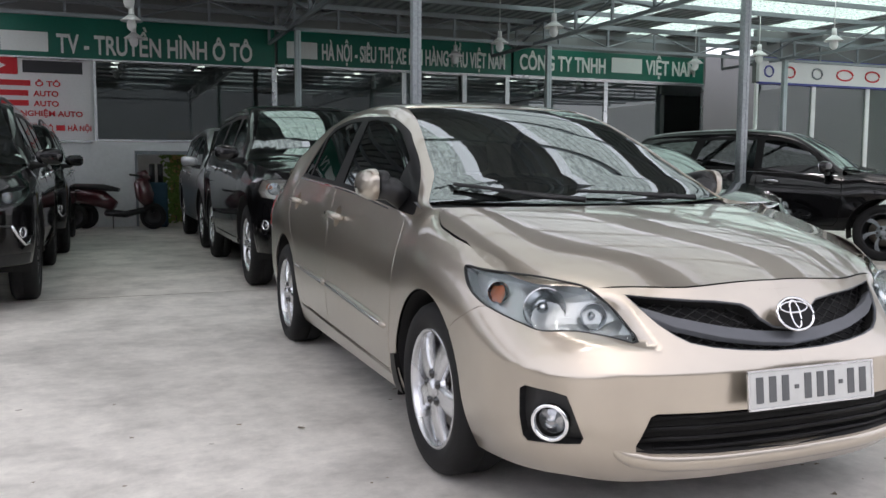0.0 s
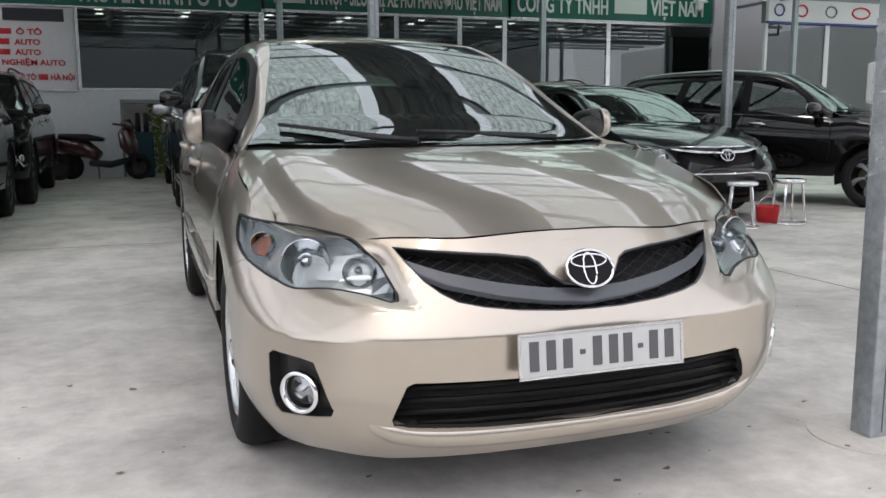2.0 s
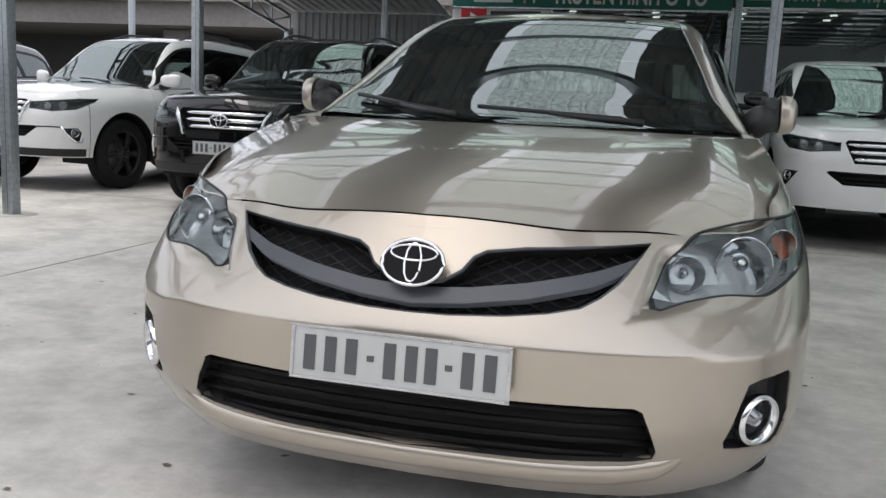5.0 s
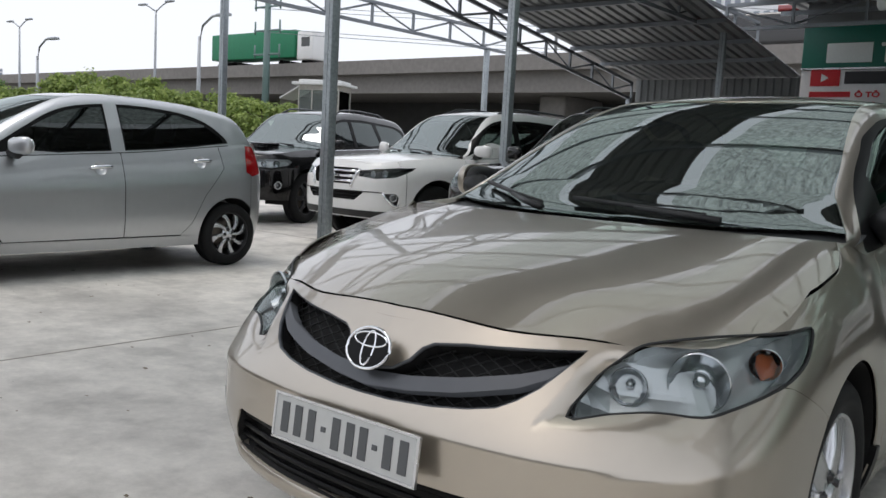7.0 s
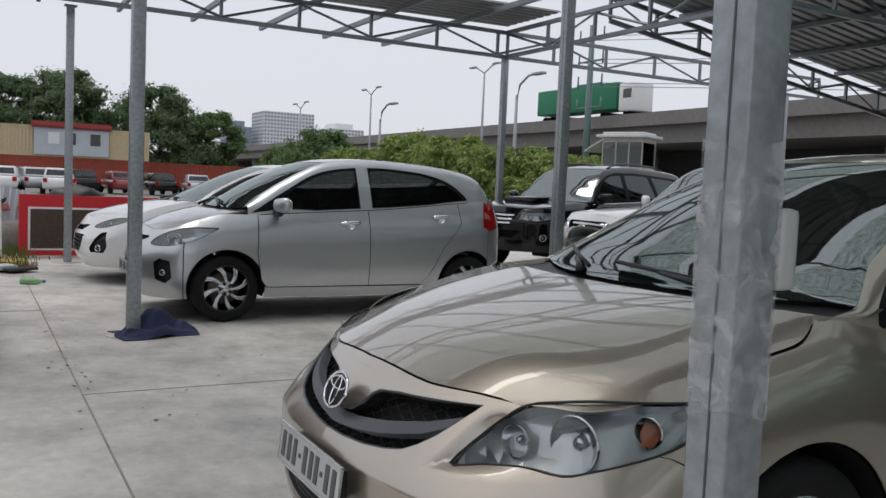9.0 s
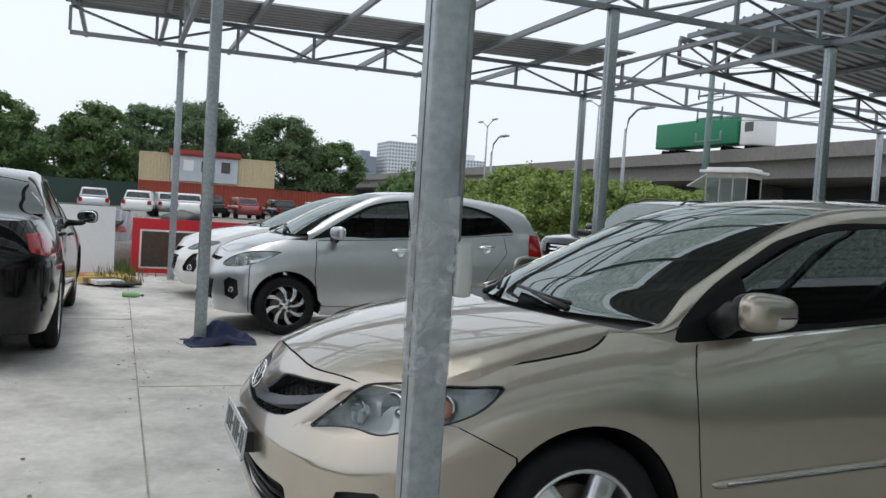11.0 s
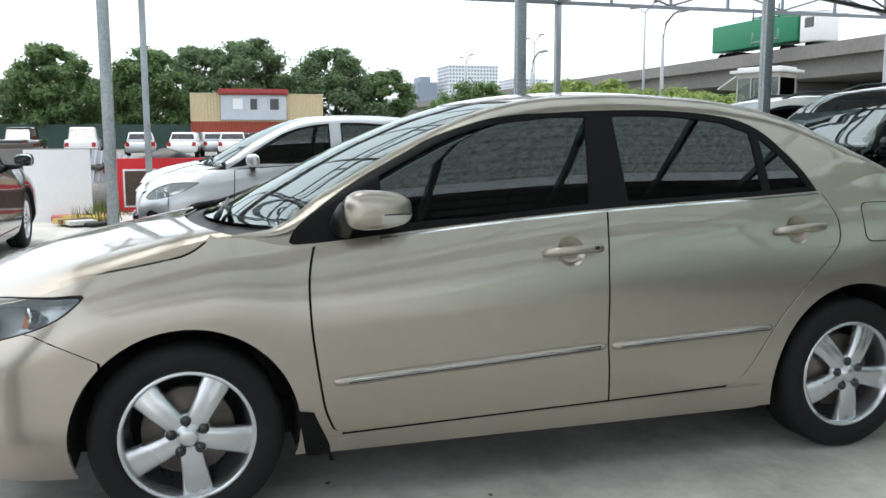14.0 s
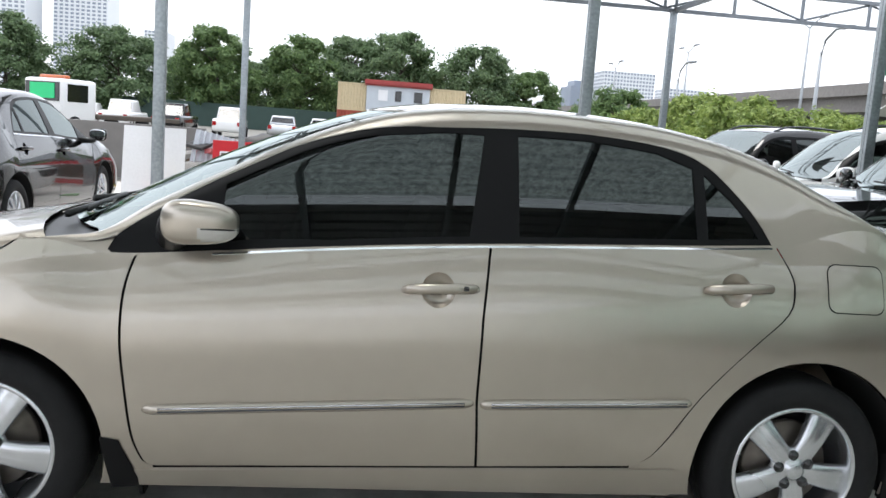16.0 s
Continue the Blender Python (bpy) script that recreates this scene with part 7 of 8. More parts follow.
# ---- stools, bucket, scooters, box on the column ----
def stool(x, y, turn):
    th = empty("stool", pose(x, y, 0, 0, 0, turn), "round stainless steel stool on four bent legs", "stool", "steel stools")
    bm = bmesh.new()
    add_lathe(bm, [(0.0, 0.455), (0.145, 0.455), (0.155, 0.448), (0.157, 0.43), (0.15, 0.415), (0.145, 0.43)], 28, pose(0, 0, 0, 0, -90))
    bmesh.ops.recalc_face_normals(bm, faces=bm.faces)
    part("seat", bm, CHROME, th)
    for k in range(4):
        a = k * math.pi / 2
        c, s = math.cos(a), math.sin(a)
        bm = bmesh.new()
        add_tube(bm, [(0.1 * c, 0.1 * s, 0.43), (0.125 * c, 0.125 * s, 0.4), (0.15 * c, 0.15 * s, 0.2), (0.175 * c, 0.175 * s, 0.012)], 0.011, 8)
        part("leg", bm, CHROME, th)
    bm = bmesh.new()
    add_tube(bm, [(0.175 * math.cos(a * math.pi / 14), 0.175 * math.sin(a * math.pi / 14), 0.012) for a in range(28)], 0.011, 8, closed=True)
    part("foot_ring", bm, CHROME, th)


stool(4.42, 3.98, 10)
stool(5.08, 4.08, 35)
bm = bmesh.new()
add_lathe(bm, [(0.0, 0.0), (0.1, 0.0), (0.12, 0.16), (0.128, 0.17), (0.118, 0.168), (0.1, 0.02)], 24, pose(0, 0, 0, 0, -90))
bmesh.ops.recalc_face_normals(bm, faces=bm.faces)
bucket = empty("bucket", pose(4.99, 4.27, 0), "small red plastic bucket on the floor", "bucket")
part("pail", bm, SIGN_RED, bucket)
bm = bmesh.new()
add_tube(bm, [(0.122 * math.cos(a * math.pi / 10), 0, 0.16 + 0.1 * math.sin(a * math.pi / 10)) for a in range(11)], 0.004, 5)
part("handle", bm, CHROME, bucket)


def scooter(x, y, turn, paint, label):
    """Step-through motor scooter on its stand."""
    th = empty("motor_scooter", pose(x, y, 0, 0, 0, turn), label, "scooter", "motor scooters")
    for u in (0.0, 1.25):
        w = bpy.data.objects.new("wheel", None)
        scene.collection.objects.link(w)
        w.parent = th
        w.matrix_local = pose(0, u, 0.24)
        bm = bmesh.new()
        add_lathe(bm, [(0.16, -0.045), (0.22, -0.05), (0.24, -0.02), (0.24, 0.02), (0.22, 0.05), (0.16, 0.045)], 26)
        bmesh.ops.recalc_face_normals(bm, faces=bm.faces)
        part("tyre", bm, RUBBER, w)
        bm = bmesh.new()
        add_lathe(bm, [(0.165, -0.03), (0.165, 0.03), (0.05, 0.04), (0.0, 0.04)], 20)
        part("rim", bm, DARK_ALLOY, w)
    bm = bmesh.new()
    add_tube(bm, [(0, 0.0, 0.3), (0, 0.12, 0.6), (0, 0.22, 0.95)], 0.03, 8)
    part("fork", bm, DARK_ALLOY, th)
    bm = bmesh.new()
    add_tube(bm, [(0, 0.08, 0.45), (0, 0.14, 0.62), (0, 0.2, 0.86), (0, 0.22, 0.93)], [0.09, 0.17, 0.14, 0.08], 12)
    part("leg_shield", bm, paint, th)
    bm = bmesh.new()
    add_tube(bm, [(0, 0.14, 0.36), (0, 0.5, 0.27), (0, 0.85, 0.3)], [0.1, 0.13, 0.13], 10, flat=0.5)
    part("floorboard", bm, TRIM, th)
    bm = bmesh.new()
    add_tube(bm, [(0, 0.7, 0.42), (0, 0.95, 0.56), (0, 1.35, 0.62), (0, 1.65, 0.66)], [0.1, 0.17, 0.16, 0.06], 12)
    part("tail_body", bm, paint, th)
    bm = bmesh.new()
    add_tube(bm, [(0, 0.62, 0.72), (0, 0.9, 0.76), (0, 1.4, 0.78)], [0.08, 0.14, 0.12], 12, flat=0.45)
    part("seat", bm, TRIM, th)
    bm = bmesh.new()
    add_tube(bm, [(-0.33, 0.28, 1.0), (-0.12, 0.22, 0.98), (0.12, 0.22, 0.98), (0.33, 0.28, 1.0)], 0.018, 8)
    part("handlebar", bm, TRIM, th)
    bm = bmesh.new()
    add_tube(bm, [(0, 0.05, 0.9), (0, 0.16, 1.0), (0, 0.26, 1.0)], [0.05, 0.1, 0.06], 10)
    part("headlight_cowl", bm, paint, th)
    bm = bmesh.new()
    add_tube(bm, [(0.03, 0.75, 0.25), (0.16, 0.8, 0.0)], 0.01, 6)
    part("stand", bm, DARK_ALLOY, th)


MAROON = paint_mat("maroon_paint", (0.06, 0.006, 0.012), 0.2, 0.3)
scooter(-1.05, 13.75, 68, MAROON, "dark red motor scooter leaning on its stand by the wall")
scooter(-2.4, 14.05, 85, MAROON, "dark red motor scooter half hidden behind a black SUV")
sack = empty("bag_stack", pose(-0.95, 14.3, 0), "dark blue bundle with two upright rolls by the doorway", "bundle")
bm = bmesh.new()
add_box(bm, (-0.2, -0.12, 0), (0.2, 0.12, 0.85), bevel=0.05)
part("sack", bm, mat("blue_bundle", (0.01, 0.05, 0.08), 0.7), sack)
for u in (-0.07, 0.08):
    bm = bmesh.new()
    add_tube(bm, [(u, 0, 0.84), (u, 0, 1.2)], 0.05, 8)
    part("roll", bm, TRIM, sack)
verts, faces = [], []
for i in range(420):
    p = Vector((rnd.uniform(-0.75, -0.3), rnd.uniform(15.2, 15.8), abs(rnd.gauss(0.7, 0.5))))
    s = rnd.uniform(0.04, 0.09)
    k = len(verts)
    a = rnd.uniform(0, 6.28)
    verts += [p, p + Vector((math.cos(a) * s, 0.3 * s, math.sin(a) * s)), p + Vector((math.cos(a + 1) * s * 1.5, 0, math.sin(a + 1) * s * 1.5))]
    faces.append((k, k + 1, k + 2))
VINE_LEAF = mat("vine_leaf", (0.14, 0.24, 0.04), 0.6)
vine = empty("vine", pose(0, 0, 0), "light green climbing vine behind the doorway", "plant")
me = bpy.data.meshes.new("vine_leaves")
me.from_pydata([tuple(v) for v in verts], [], faces)
me.materials.append(VINE_LEAF)
o = new("vine_leaves", me)
o.parent = vine
tagged(o, kind="stuff")
tube("vine_stem", [(-0.5, 15.5, 0), (-0.55, 15.5, 0.6), (-0.45, 15.5, 1.3)], 0.012, BARK, vine, n=6)

# switch box and conduit on the near column, wound with clear tape
sw = empty("switch_box", pose(1.21, -0.72, 0), "pale grey switch box with conduit taped to the column", "switch box")
bm = bmesh.new()
add_box(bm, (-0.03, 0.0445, 1.115), (0.05, 0.09, 1.25), bevel=0.012)
part("box_body", bm, PLATE_WHITE, sw)
bm = bmesh.new()
add_tube(bm, [(0.01, 0.0565, 1.24), (0.01, 0.0565, 2.2), (0.01, 0.0565, 3.5)], 0.011, 8)
part("conduit", bm, GALV, sw)


def film_mat():
    """Wrinkled clear tape: mostly see-through, milky along its folds."""
    m = bpy.data.materials.new("clear_tape")
    m.use_nodes = True
    n, l = m.node_tree.nodes, m.node_tree.links
    p = n["Principled BSDF"]
    p.inputs["Base Color"].default_value, p.inputs["Roughness"].default_value = (0.62, 0.64, 0.66, 1), 0.22
    tc, nz, ramp = n.new("ShaderNodeTexCoord"), n.new("ShaderNodeTexNoise"), n.new("ShaderNodeValToRGB")
    nz.inputs["Scale"].default_value, nz.inputs["Detail"].default_value, nz.inputs["Distortion"].default_value = 16, 9, 1.0
    l.new(tc.outputs["Object"], nz.inputs["Vector"])
    ramp.color_ramp.elements[0].position, ramp.color_ramp.elements[1].position = 0.46, 0.66
    ramp.color_ramp.elements[0].color, ramp.color_ramp.elements[1].color = (0.1, 0.1, 0.1, 1), (0.6, 0.6, 0.6, 1)
    l.new(nz.outputs["Fac"], ramp.inputs[0])
    l.new(ramp.outputs[0], p.inputs["Alpha"])
    bp = n.new("ShaderNodeBump")
    bp.inputs["Strength"].default_value, bp.inputs["Distance"].default_value = 0.6, 0.01
    l.new(nz.outputs["Fac"], bp.inputs["Height"])
    l.new(bp.outputs[0], p.inputs["Normal"])
    return m


WRAP = film_mat()
for z0, z1, t, w in ((0.9, 1.06, 0.012, 0.045), (1.02, 1.16, -0.01, 0.046), (1.12, 1.28, 0.012, 0.047), (1.24, 1.36, -0.012, 0.0455)):
    bm = bmesh.new()
    nz, rows = 7, []
    for j in range(nz):
        z = z0 + (z1 - z0) * j / (nz - 1)
        row = []
        for sx, sy in ((-1, -1), (0, -1), (1, -1), (1, 0), (1, 1), (0, 1.12), (-1, 1), (-1, 0)):
            k = 1 + 0.012 * noise.noise(Vector((sx * 2.2, sy * 2.1, z * 30)))
            row.append(bm.verts.new((sx * w * k, sy * w * k, z + t * (sx - sy) + (0.008 * noise.noise(Vector((sx, sy, z0 * 9))) if j in (0, nz - 1) else 0))))
        rows.append(row)
    for a_, b_ in zip(rows, rows[1:]):
        for i in range(8):
            bm.faces.new((a_[i], a_[(i + 1) % 8], b_[(i + 1) % 8], b_[i]))
    part("tape_wrap", bm, WRAP, sw, "clear wrinkled adhesive tape", smooth_shade=False)

# ---- trees, overpass, containers, lot and skyline ----
def leaf_mat(name, a, b):
    m = bpy.data.materials.new(name)
    m.use_nodes = True
    n, l = m.node_tree.nodes, m.node_tree.links
    p = n["Principled BSDF"]
    geo, ramp = n.new("ShaderNodeNewGeometry"), n.new("ShaderNodeValToRGB")
    ramp.color_ramp.elements[0].color, ramp.color_ramp.elements[1].color = (*a, 1), (*b, 1)
    l.new(geo.outputs["Random Per Island"], ramp.inputs[0])
    l.new(ramp.outputs[0], p.inputs["Base Color"])
    p.inputs["Roughness"].default_value = 0.6
    p.inputs["Transmission Weight"].default_value = 0.0
    tl, mx = n.new("ShaderNodeBsdfTranslucent"), n.new("ShaderNodeMixShader")
    l.new(ramp.outputs[0], tl.inputs[0])
    mx.inputs[0].default_value = 0.45
    l.new(p.outputs[0], mx.inputs[1])
    l.new(tl.outputs[0], mx.inputs[2])
    l.new(mx.outputs[0], n["Material Output"].inputs[0])
    return m


LEAF_DARK = leaf_mat("leaf_dark", (0.075, 0.13, 0.06), (0.18, 0.26, 0.12))
LEAF_LIGHT = leaf_mat("leaf_light", (0.13, 0.2, 0.045), (0.36, 0.44, 0.13))
LEAF_MID = leaf_mat("leaf_mid", (0.075, 0.14, 0.05), (0.19, 0.28, 0.1))
GRASS = leaf_mat("grass_blades", (0.06, 0.1, 0.02), (0.16, 0.2, 0.06))



def tree(name, h, w, seed, leaves, material, label, low=0.3, size=0.45):
    """Tapered trunk, limbs, and a crown of many small leaf clumps with gaps."""
    r = random.Random(seed)
    th = empty(name, pose(0, 0, 0), label, "tree", "trees")
    bm = bmesh.new()
    top = Vector((r.uniform(-0.3, 0.3), r.uniform(-0.3, 0.3), h * 0.62))
    add_tube(bm, [(0, 0, -0.05), top * 0.35 + Vector((0.1, 0, 0)), top * 0.7, top], [h * 0.025, h * 0.02, h * 0.014, h * 0.007], 8)
    clumps = []
    z_lo = low * h
    boughs = 30
    for i in range(boughs):
        t = (i + r.random() * 0.8) / boughs
        a = i * 2.4 + r.uniform(-0.5, 0.5)
        full = math.sin(math.pi * min(0.16 + 0.84 * t, 1.0)) ** 0.6 if t < 0.5 else max(1 - ((t - 0.45) / 0.58) ** 2, 0.0) ** 0.55
        reach = w * (0.42 * full) * r.uniform(0.55, 1.05)
        big = w * r.uniform(0.11, 0.17) * (0.65 + 0.45 * full)
        p = Vector((math.cos(a) * reach, math.sin(a) * reach, z_lo + (h * 0.95 - z_lo) * t))
        s = top * min(max((p.z - 0.3 * big) / top.z - 0.18, 0.15), 0.97)
        add_tube(bm, [s, (s + p) / 2 + Vector((0, 0, h * 0.015)), p], [h * 0.009, h * 0.005, h * 0.0025], 5)
        for k in range(r.randrange(9, 13)):
            d = Vector((r.gauss(0, 1), r.gauss(0, 1), r.gauss(0, 0.7))).normalized() * big * r.uniform(0.35, 1.05)
            clumps.append((p + Vector((d.x, d.y, d.z * 0.5)), big * r.uniform(0.5, 0.85)))
    part("trunk", bm, BARK, th)
    verts, faces = [], []
    for i in range(leaves):
        c, rad = clumps[r.randrange(len(clumps))]
        d = Vector((r.gauss(0, 1), r.gauss(0, 1), r.gauss(0, 0.6))).normalized() * rad * r.uniform(0.15, 1.1)
        p = c + d
        n = (d.normalized() + Vector((r.uniform(-0.6, 0.6), r.uniform(-0.6, 0.6), r.uniform(0, 0.9)))).normalized()
        u = n.orthogonal().normalized()
        v = n.cross(u)
        a = r.uniform(0, 6.28)
        u, v = u * math.cos(a) + v * math.sin(a), v * math.cos(a) - u * math.sin(a)
        s = size * r.uniform(0.5, 1.1)
        k = len(verts)
        verts += [p - u * s * 0.5, p + v * s * 0.28, p + u * s * 0.5 - n * s * 0.12, p - v * s * 0.28]
        faces.append((k, k + 1, k + 2, k + 3))
    me = bpy.data.meshes.new("crown")
    me.from_pydata([tuple(p) for p in verts], [], faces)
    me.materials.append(material)
    crown = new("crown", me)
    crown.parent = th
    tagged(crown, kind="stuff")
    return th


t_a = tree("tree", 11.8, 9.5, 1, 34000, LEAF_DARK, "tall dark green broadleaf tree behind the car park", 0.14, 0.42)
t_b = tree("tree", 11, 10.5, 2, 34000, LEAF_DARK, "dark green spreading tree behind the containers", 0.14, 0.42)
t_c = tree("tree", 10.6, 8, 3, 30000, LEAF_MID, "rounded green tree by the car park", 0.14, 0.45)
t_a.matrix_world = pose(-92, 6.5, 0)
t_b.matrix_world = pose(-94, 15.8, 0, 0, 0, 40)
t_c.matrix_world = pose(-91, -12.6, 0)
for src, x, y, a, k in ((t_c, -91, -3.9, 80, 0.97), (t_b, -90, -22.6, 10, 0.86), (t_a, -99, 1.4, 200, 0.98), (t_c, -96, 21.5, 150, 0.85), (t_b, -88, -33, 60, 0.9), (t_a, -86, -43, 220, 0.85), (t_c, -85, -52, 30, 1.0), (t_b, -84, -62, 20, 0.95), (t_a, -83, -72, 90, 0.9), (t_b, -108, -8.5, 190, 0.8), (t_c, -108, -18, 40, 0.85), (t_b, -107, 10, 10, 0.8)):
    copy_thing(src, pose(x, y, 0, 0, 0, a) @ Matrix.Diagonal((1, 1, k, 1)))
bush = tree("bush_tree", 4.3, 5.0, 11, 10000, LEAF_LIGHT, "bushy bright green young tree by the road fence", 0.04, 0.28)
bush.matrix_world = pose(-41, 19.5, 0)
bush2 = tree("bush_tree", 4.0, 4.6, 12, 10000, LEAF_LIGHT, "low bright green bushy tree by the fence", 0.04, 0.28)
bush2.matrix_world = pose(-34.5, 19, 0)
bush3 = tree("bush_tree", 4.9, 5.6, 13, 10000, LEAF_MID, "dark green bushy tree by the fence", 0.04, 0.3)
bush3.matrix_world = pose(-52, 18.6, 0)
for src, x, y, k in ((bush2, -26, 19.6, 0.85), (bush, -29, 20.5, 0.86), (bush2, -31.5, 19, 0.98), (bush, -37.5, 19.5, 1.02), (bush2, -44.5, 19, 1.0), (bush, -47.5, 18.5, 0.92), (bush3, -57, 19, 0.9), (bush3, -62, 19.5, 0.95), (bush2, -66, 20, 1.0)):
    copy_thing(src, pose(x, y, 0, 0, 0, rnd.uniform(0, 360)) @ Matrix.Diagonal((0.92, 0.92, k * 0.88, 1)))

DECK = mat("deck_concrete", (0.2, 0.19, 0.18), 0.85, spread=0.2, scale=0.6)
DECK_SHADE = mat("deck_shadow_side", (0.07, 0.07, 0.07), 0.9, spread=0.2)
GREY_STEEL = mat("pole_grey", (0.36, 0.38, 0.4), 0.5, metal=0.3)


def overpass():
    th = empty("overpass", pose(0, 0, 0), "grey concrete elevated road on broad piers", "bridge", kind="structure")
    bm = bmesh.new()
    add_box(bm, (-900, 52.5, 7.9), (200, 66, 9.1))
    part("parapet_deck", bm, DECK, th, smooth_shade=False)
    bm = bmesh.new()
    add_box(bm, (-900, 53.4, 6.3), (200, 65, 7.9))
    part("girder", bm, DECK, th, smooth_shade=False)
    for i in range(22):
        bm = bmesh.new()
        x = 60 - i * 32
        add_box(bm, (x - 1.2, 56, -0.1), (x + 1.2, 62, 6.3), bevel=0.2)
        part("pier", bm, DECK, th)
    # dark upright sheet: the shade under the deck is put into its colour
    bm = bmesh.new()
    add_box(bm, (-300, 64.2, 0), (150, 64.6, 6.5))
    part("under_deck_shade", bm, DECK_SHADE, th, smooth_shade=False)
    return th


overpass()


def lorry(x, y, z):
    th = empty("lorry", pose(x, y, z), "lorry with green tarpaulin and white cab on the overpass", "lorry")
    bm = bmesh.new()
    add_box(bm, (-13.6, -1.25, 1.2), (0, 1.25, 3.9), bevel=0.12)
    part("tarpaulin", bm, GREEN_TARP, th)
    bm = bmesh.new()
    add_box(bm, (0.3, -1.25, 0.9), (2.6, 1.25, 3.7), bevel=0.2)
    cab = part("cab", bm, WHITE_PAINT, th)
    box("cab_window", (1.0, -1.27, 2.2), (2.2, -1.24, 3.1), GLOSS_BLACK, cab)
    for u in (-12, -10.8, -9.6, -2, 1.5):
        bm = bmesh.new()
        add_lathe(bm, [(0.5, -1.2), (0.5, 1.2)], 14, pose(u, 0, 0.5, 0, 0, 90), close=True)
        part("wheel", bm, RUBBER, th)


GREEN_TARP = mat("green_tarpaulin", (0.01, 0.19, 0.09), 0.55, spread=0.15, scale=0.5)
lorry(-65.2, 55.6, 8.75)
van = empty("van", pose(-18, 55.5, 8.6), "dark van with red roof box on the overpass", "van")
bm = bmesh.new()
add_box(bm, (-5, -1, 0.3), (4, 1, 2.9), bevel=0.25)
part("body", bm, GLOSS_BLACK, van)
bm = bmesh.new()
add_box(bm, (-0.5, -0.9, 2.9), (3.5, 0.9, 3.3), bevel=0.1)
part("roof_box", bm, RED_PAINT, van)


def street_lamp(x, y, h, arms, base=0.0):
    th = empty("street_lamp", pose(x, y, base), "tall grey street lamp with a curved arm" if arms == 1 else "tall grey street lamp with two arms", "street lamp", "street lamps")
    bm = bmesh.new()
    add_tube(bm, [(0, 0, 0), (0, 0, h * 0.5), (0, 0, h)], [0.14, 0.11, 0.07], 8)
    part("pole", bm, GREY_STEEL, th)
    for s in (1, -1)[:arms]:
        bm = bmesh.new()
        if arms == 1:
            add_tube(bm, [(0, 0, h - 0.3), (0.25, 0, h + 0.5), (1.0, 0, h + 0.9), (1.9, 0, h + 0.95)], 0.06, 6)
        else:
            add_tube(bm, [(0, 0, h), (s * 1.0, 0, h + 0.45), (s * 1.6, 0, h + 0.6)], 0.05, 6)
        part("arm", bm, GREY_STEEL, th)
        bm = bmesh.new()
        e = (1.9, h + 0.92) if arms == 1 else (s * 1.8, h + 0.62)
        add_box(bm, (e[0] - 0.45, -0.16, e[1] - 0.07), (e[0] + 0.45, 0.16, e[1] + 0.07), bevel=0.05)
        part("lamp_head", bm, GREY_STEEL, th)


for x, y, h, n, b in ((-35.5, 23, 6.3, 1, 0), (-57.7, 34.4, 10.7, 2, 0), (-77.8, 33.4, 10.4, 2, 0), (-49.4, 21.6, 5.6, 1, 0), (-86, 28.9, 9.1, 2, 0), (-36, 56, 10, 2, 9), (-12, 56, 10, 2, 9)):
    street_lamp(x, y, h, n, b)


def pylon(x, y, h):
    th = empty("power_pylon", pose(x, y, 0), "green steel power pole with cross arms and cables", "power pole")
    bm = bmesh.new()
    add_tube(bm, [(0, 0, 0), (0, 0, h)], [0.4, 0.25], 8)
    part("mast", bm, GREEN_STEEL, th)
    for z in (h - 1.2, h - 3.4, h - 5.6, h - 7.8):
        bm = bmesh.new()
        add_box(bm, (-1.9, -0.08, z - 0.08), (1.9, 0.08, z + 0.08))
        for u in (-1.8, 1.8):
            add_tube(bm, [(u, 0, z - 0.3), (u, 0, z + 0.9)], 0.09, 6)
        part("cross_arm", bm, GREEN_STEEL, th)
    for z in (h - 1.2, h - 3.4, h - 5.6):
        for u in (-1.8, 1.8):
            bm = bmesh.new()
            add_tube(bm, [(u, 0, z), (u + 60, 30, z - 3), (u + 130, 60, z)], 0.03, 4)
            part("cable", bm, GALV_DARK, th)


GREEN_STEEL = mat("green_steel", (0.13, 0.2, 0.19), 0.5)
pylon(-64.4, 50.3, 17.5)


# guard booth
BOOTH_PANEL = mat("booth_panel", (0.4, 0.385, 0.35), 0.6, spread=0.3, scale=3)
BOOTH_ROOF = mat("booth_roof", (0.6, 0.61, 0.6), 0.55, spread=0.18, scale=3)
BOOTH_GLASS = glass_mat("booth_glass", (0.62, 0.66, 0.64), 1.6)


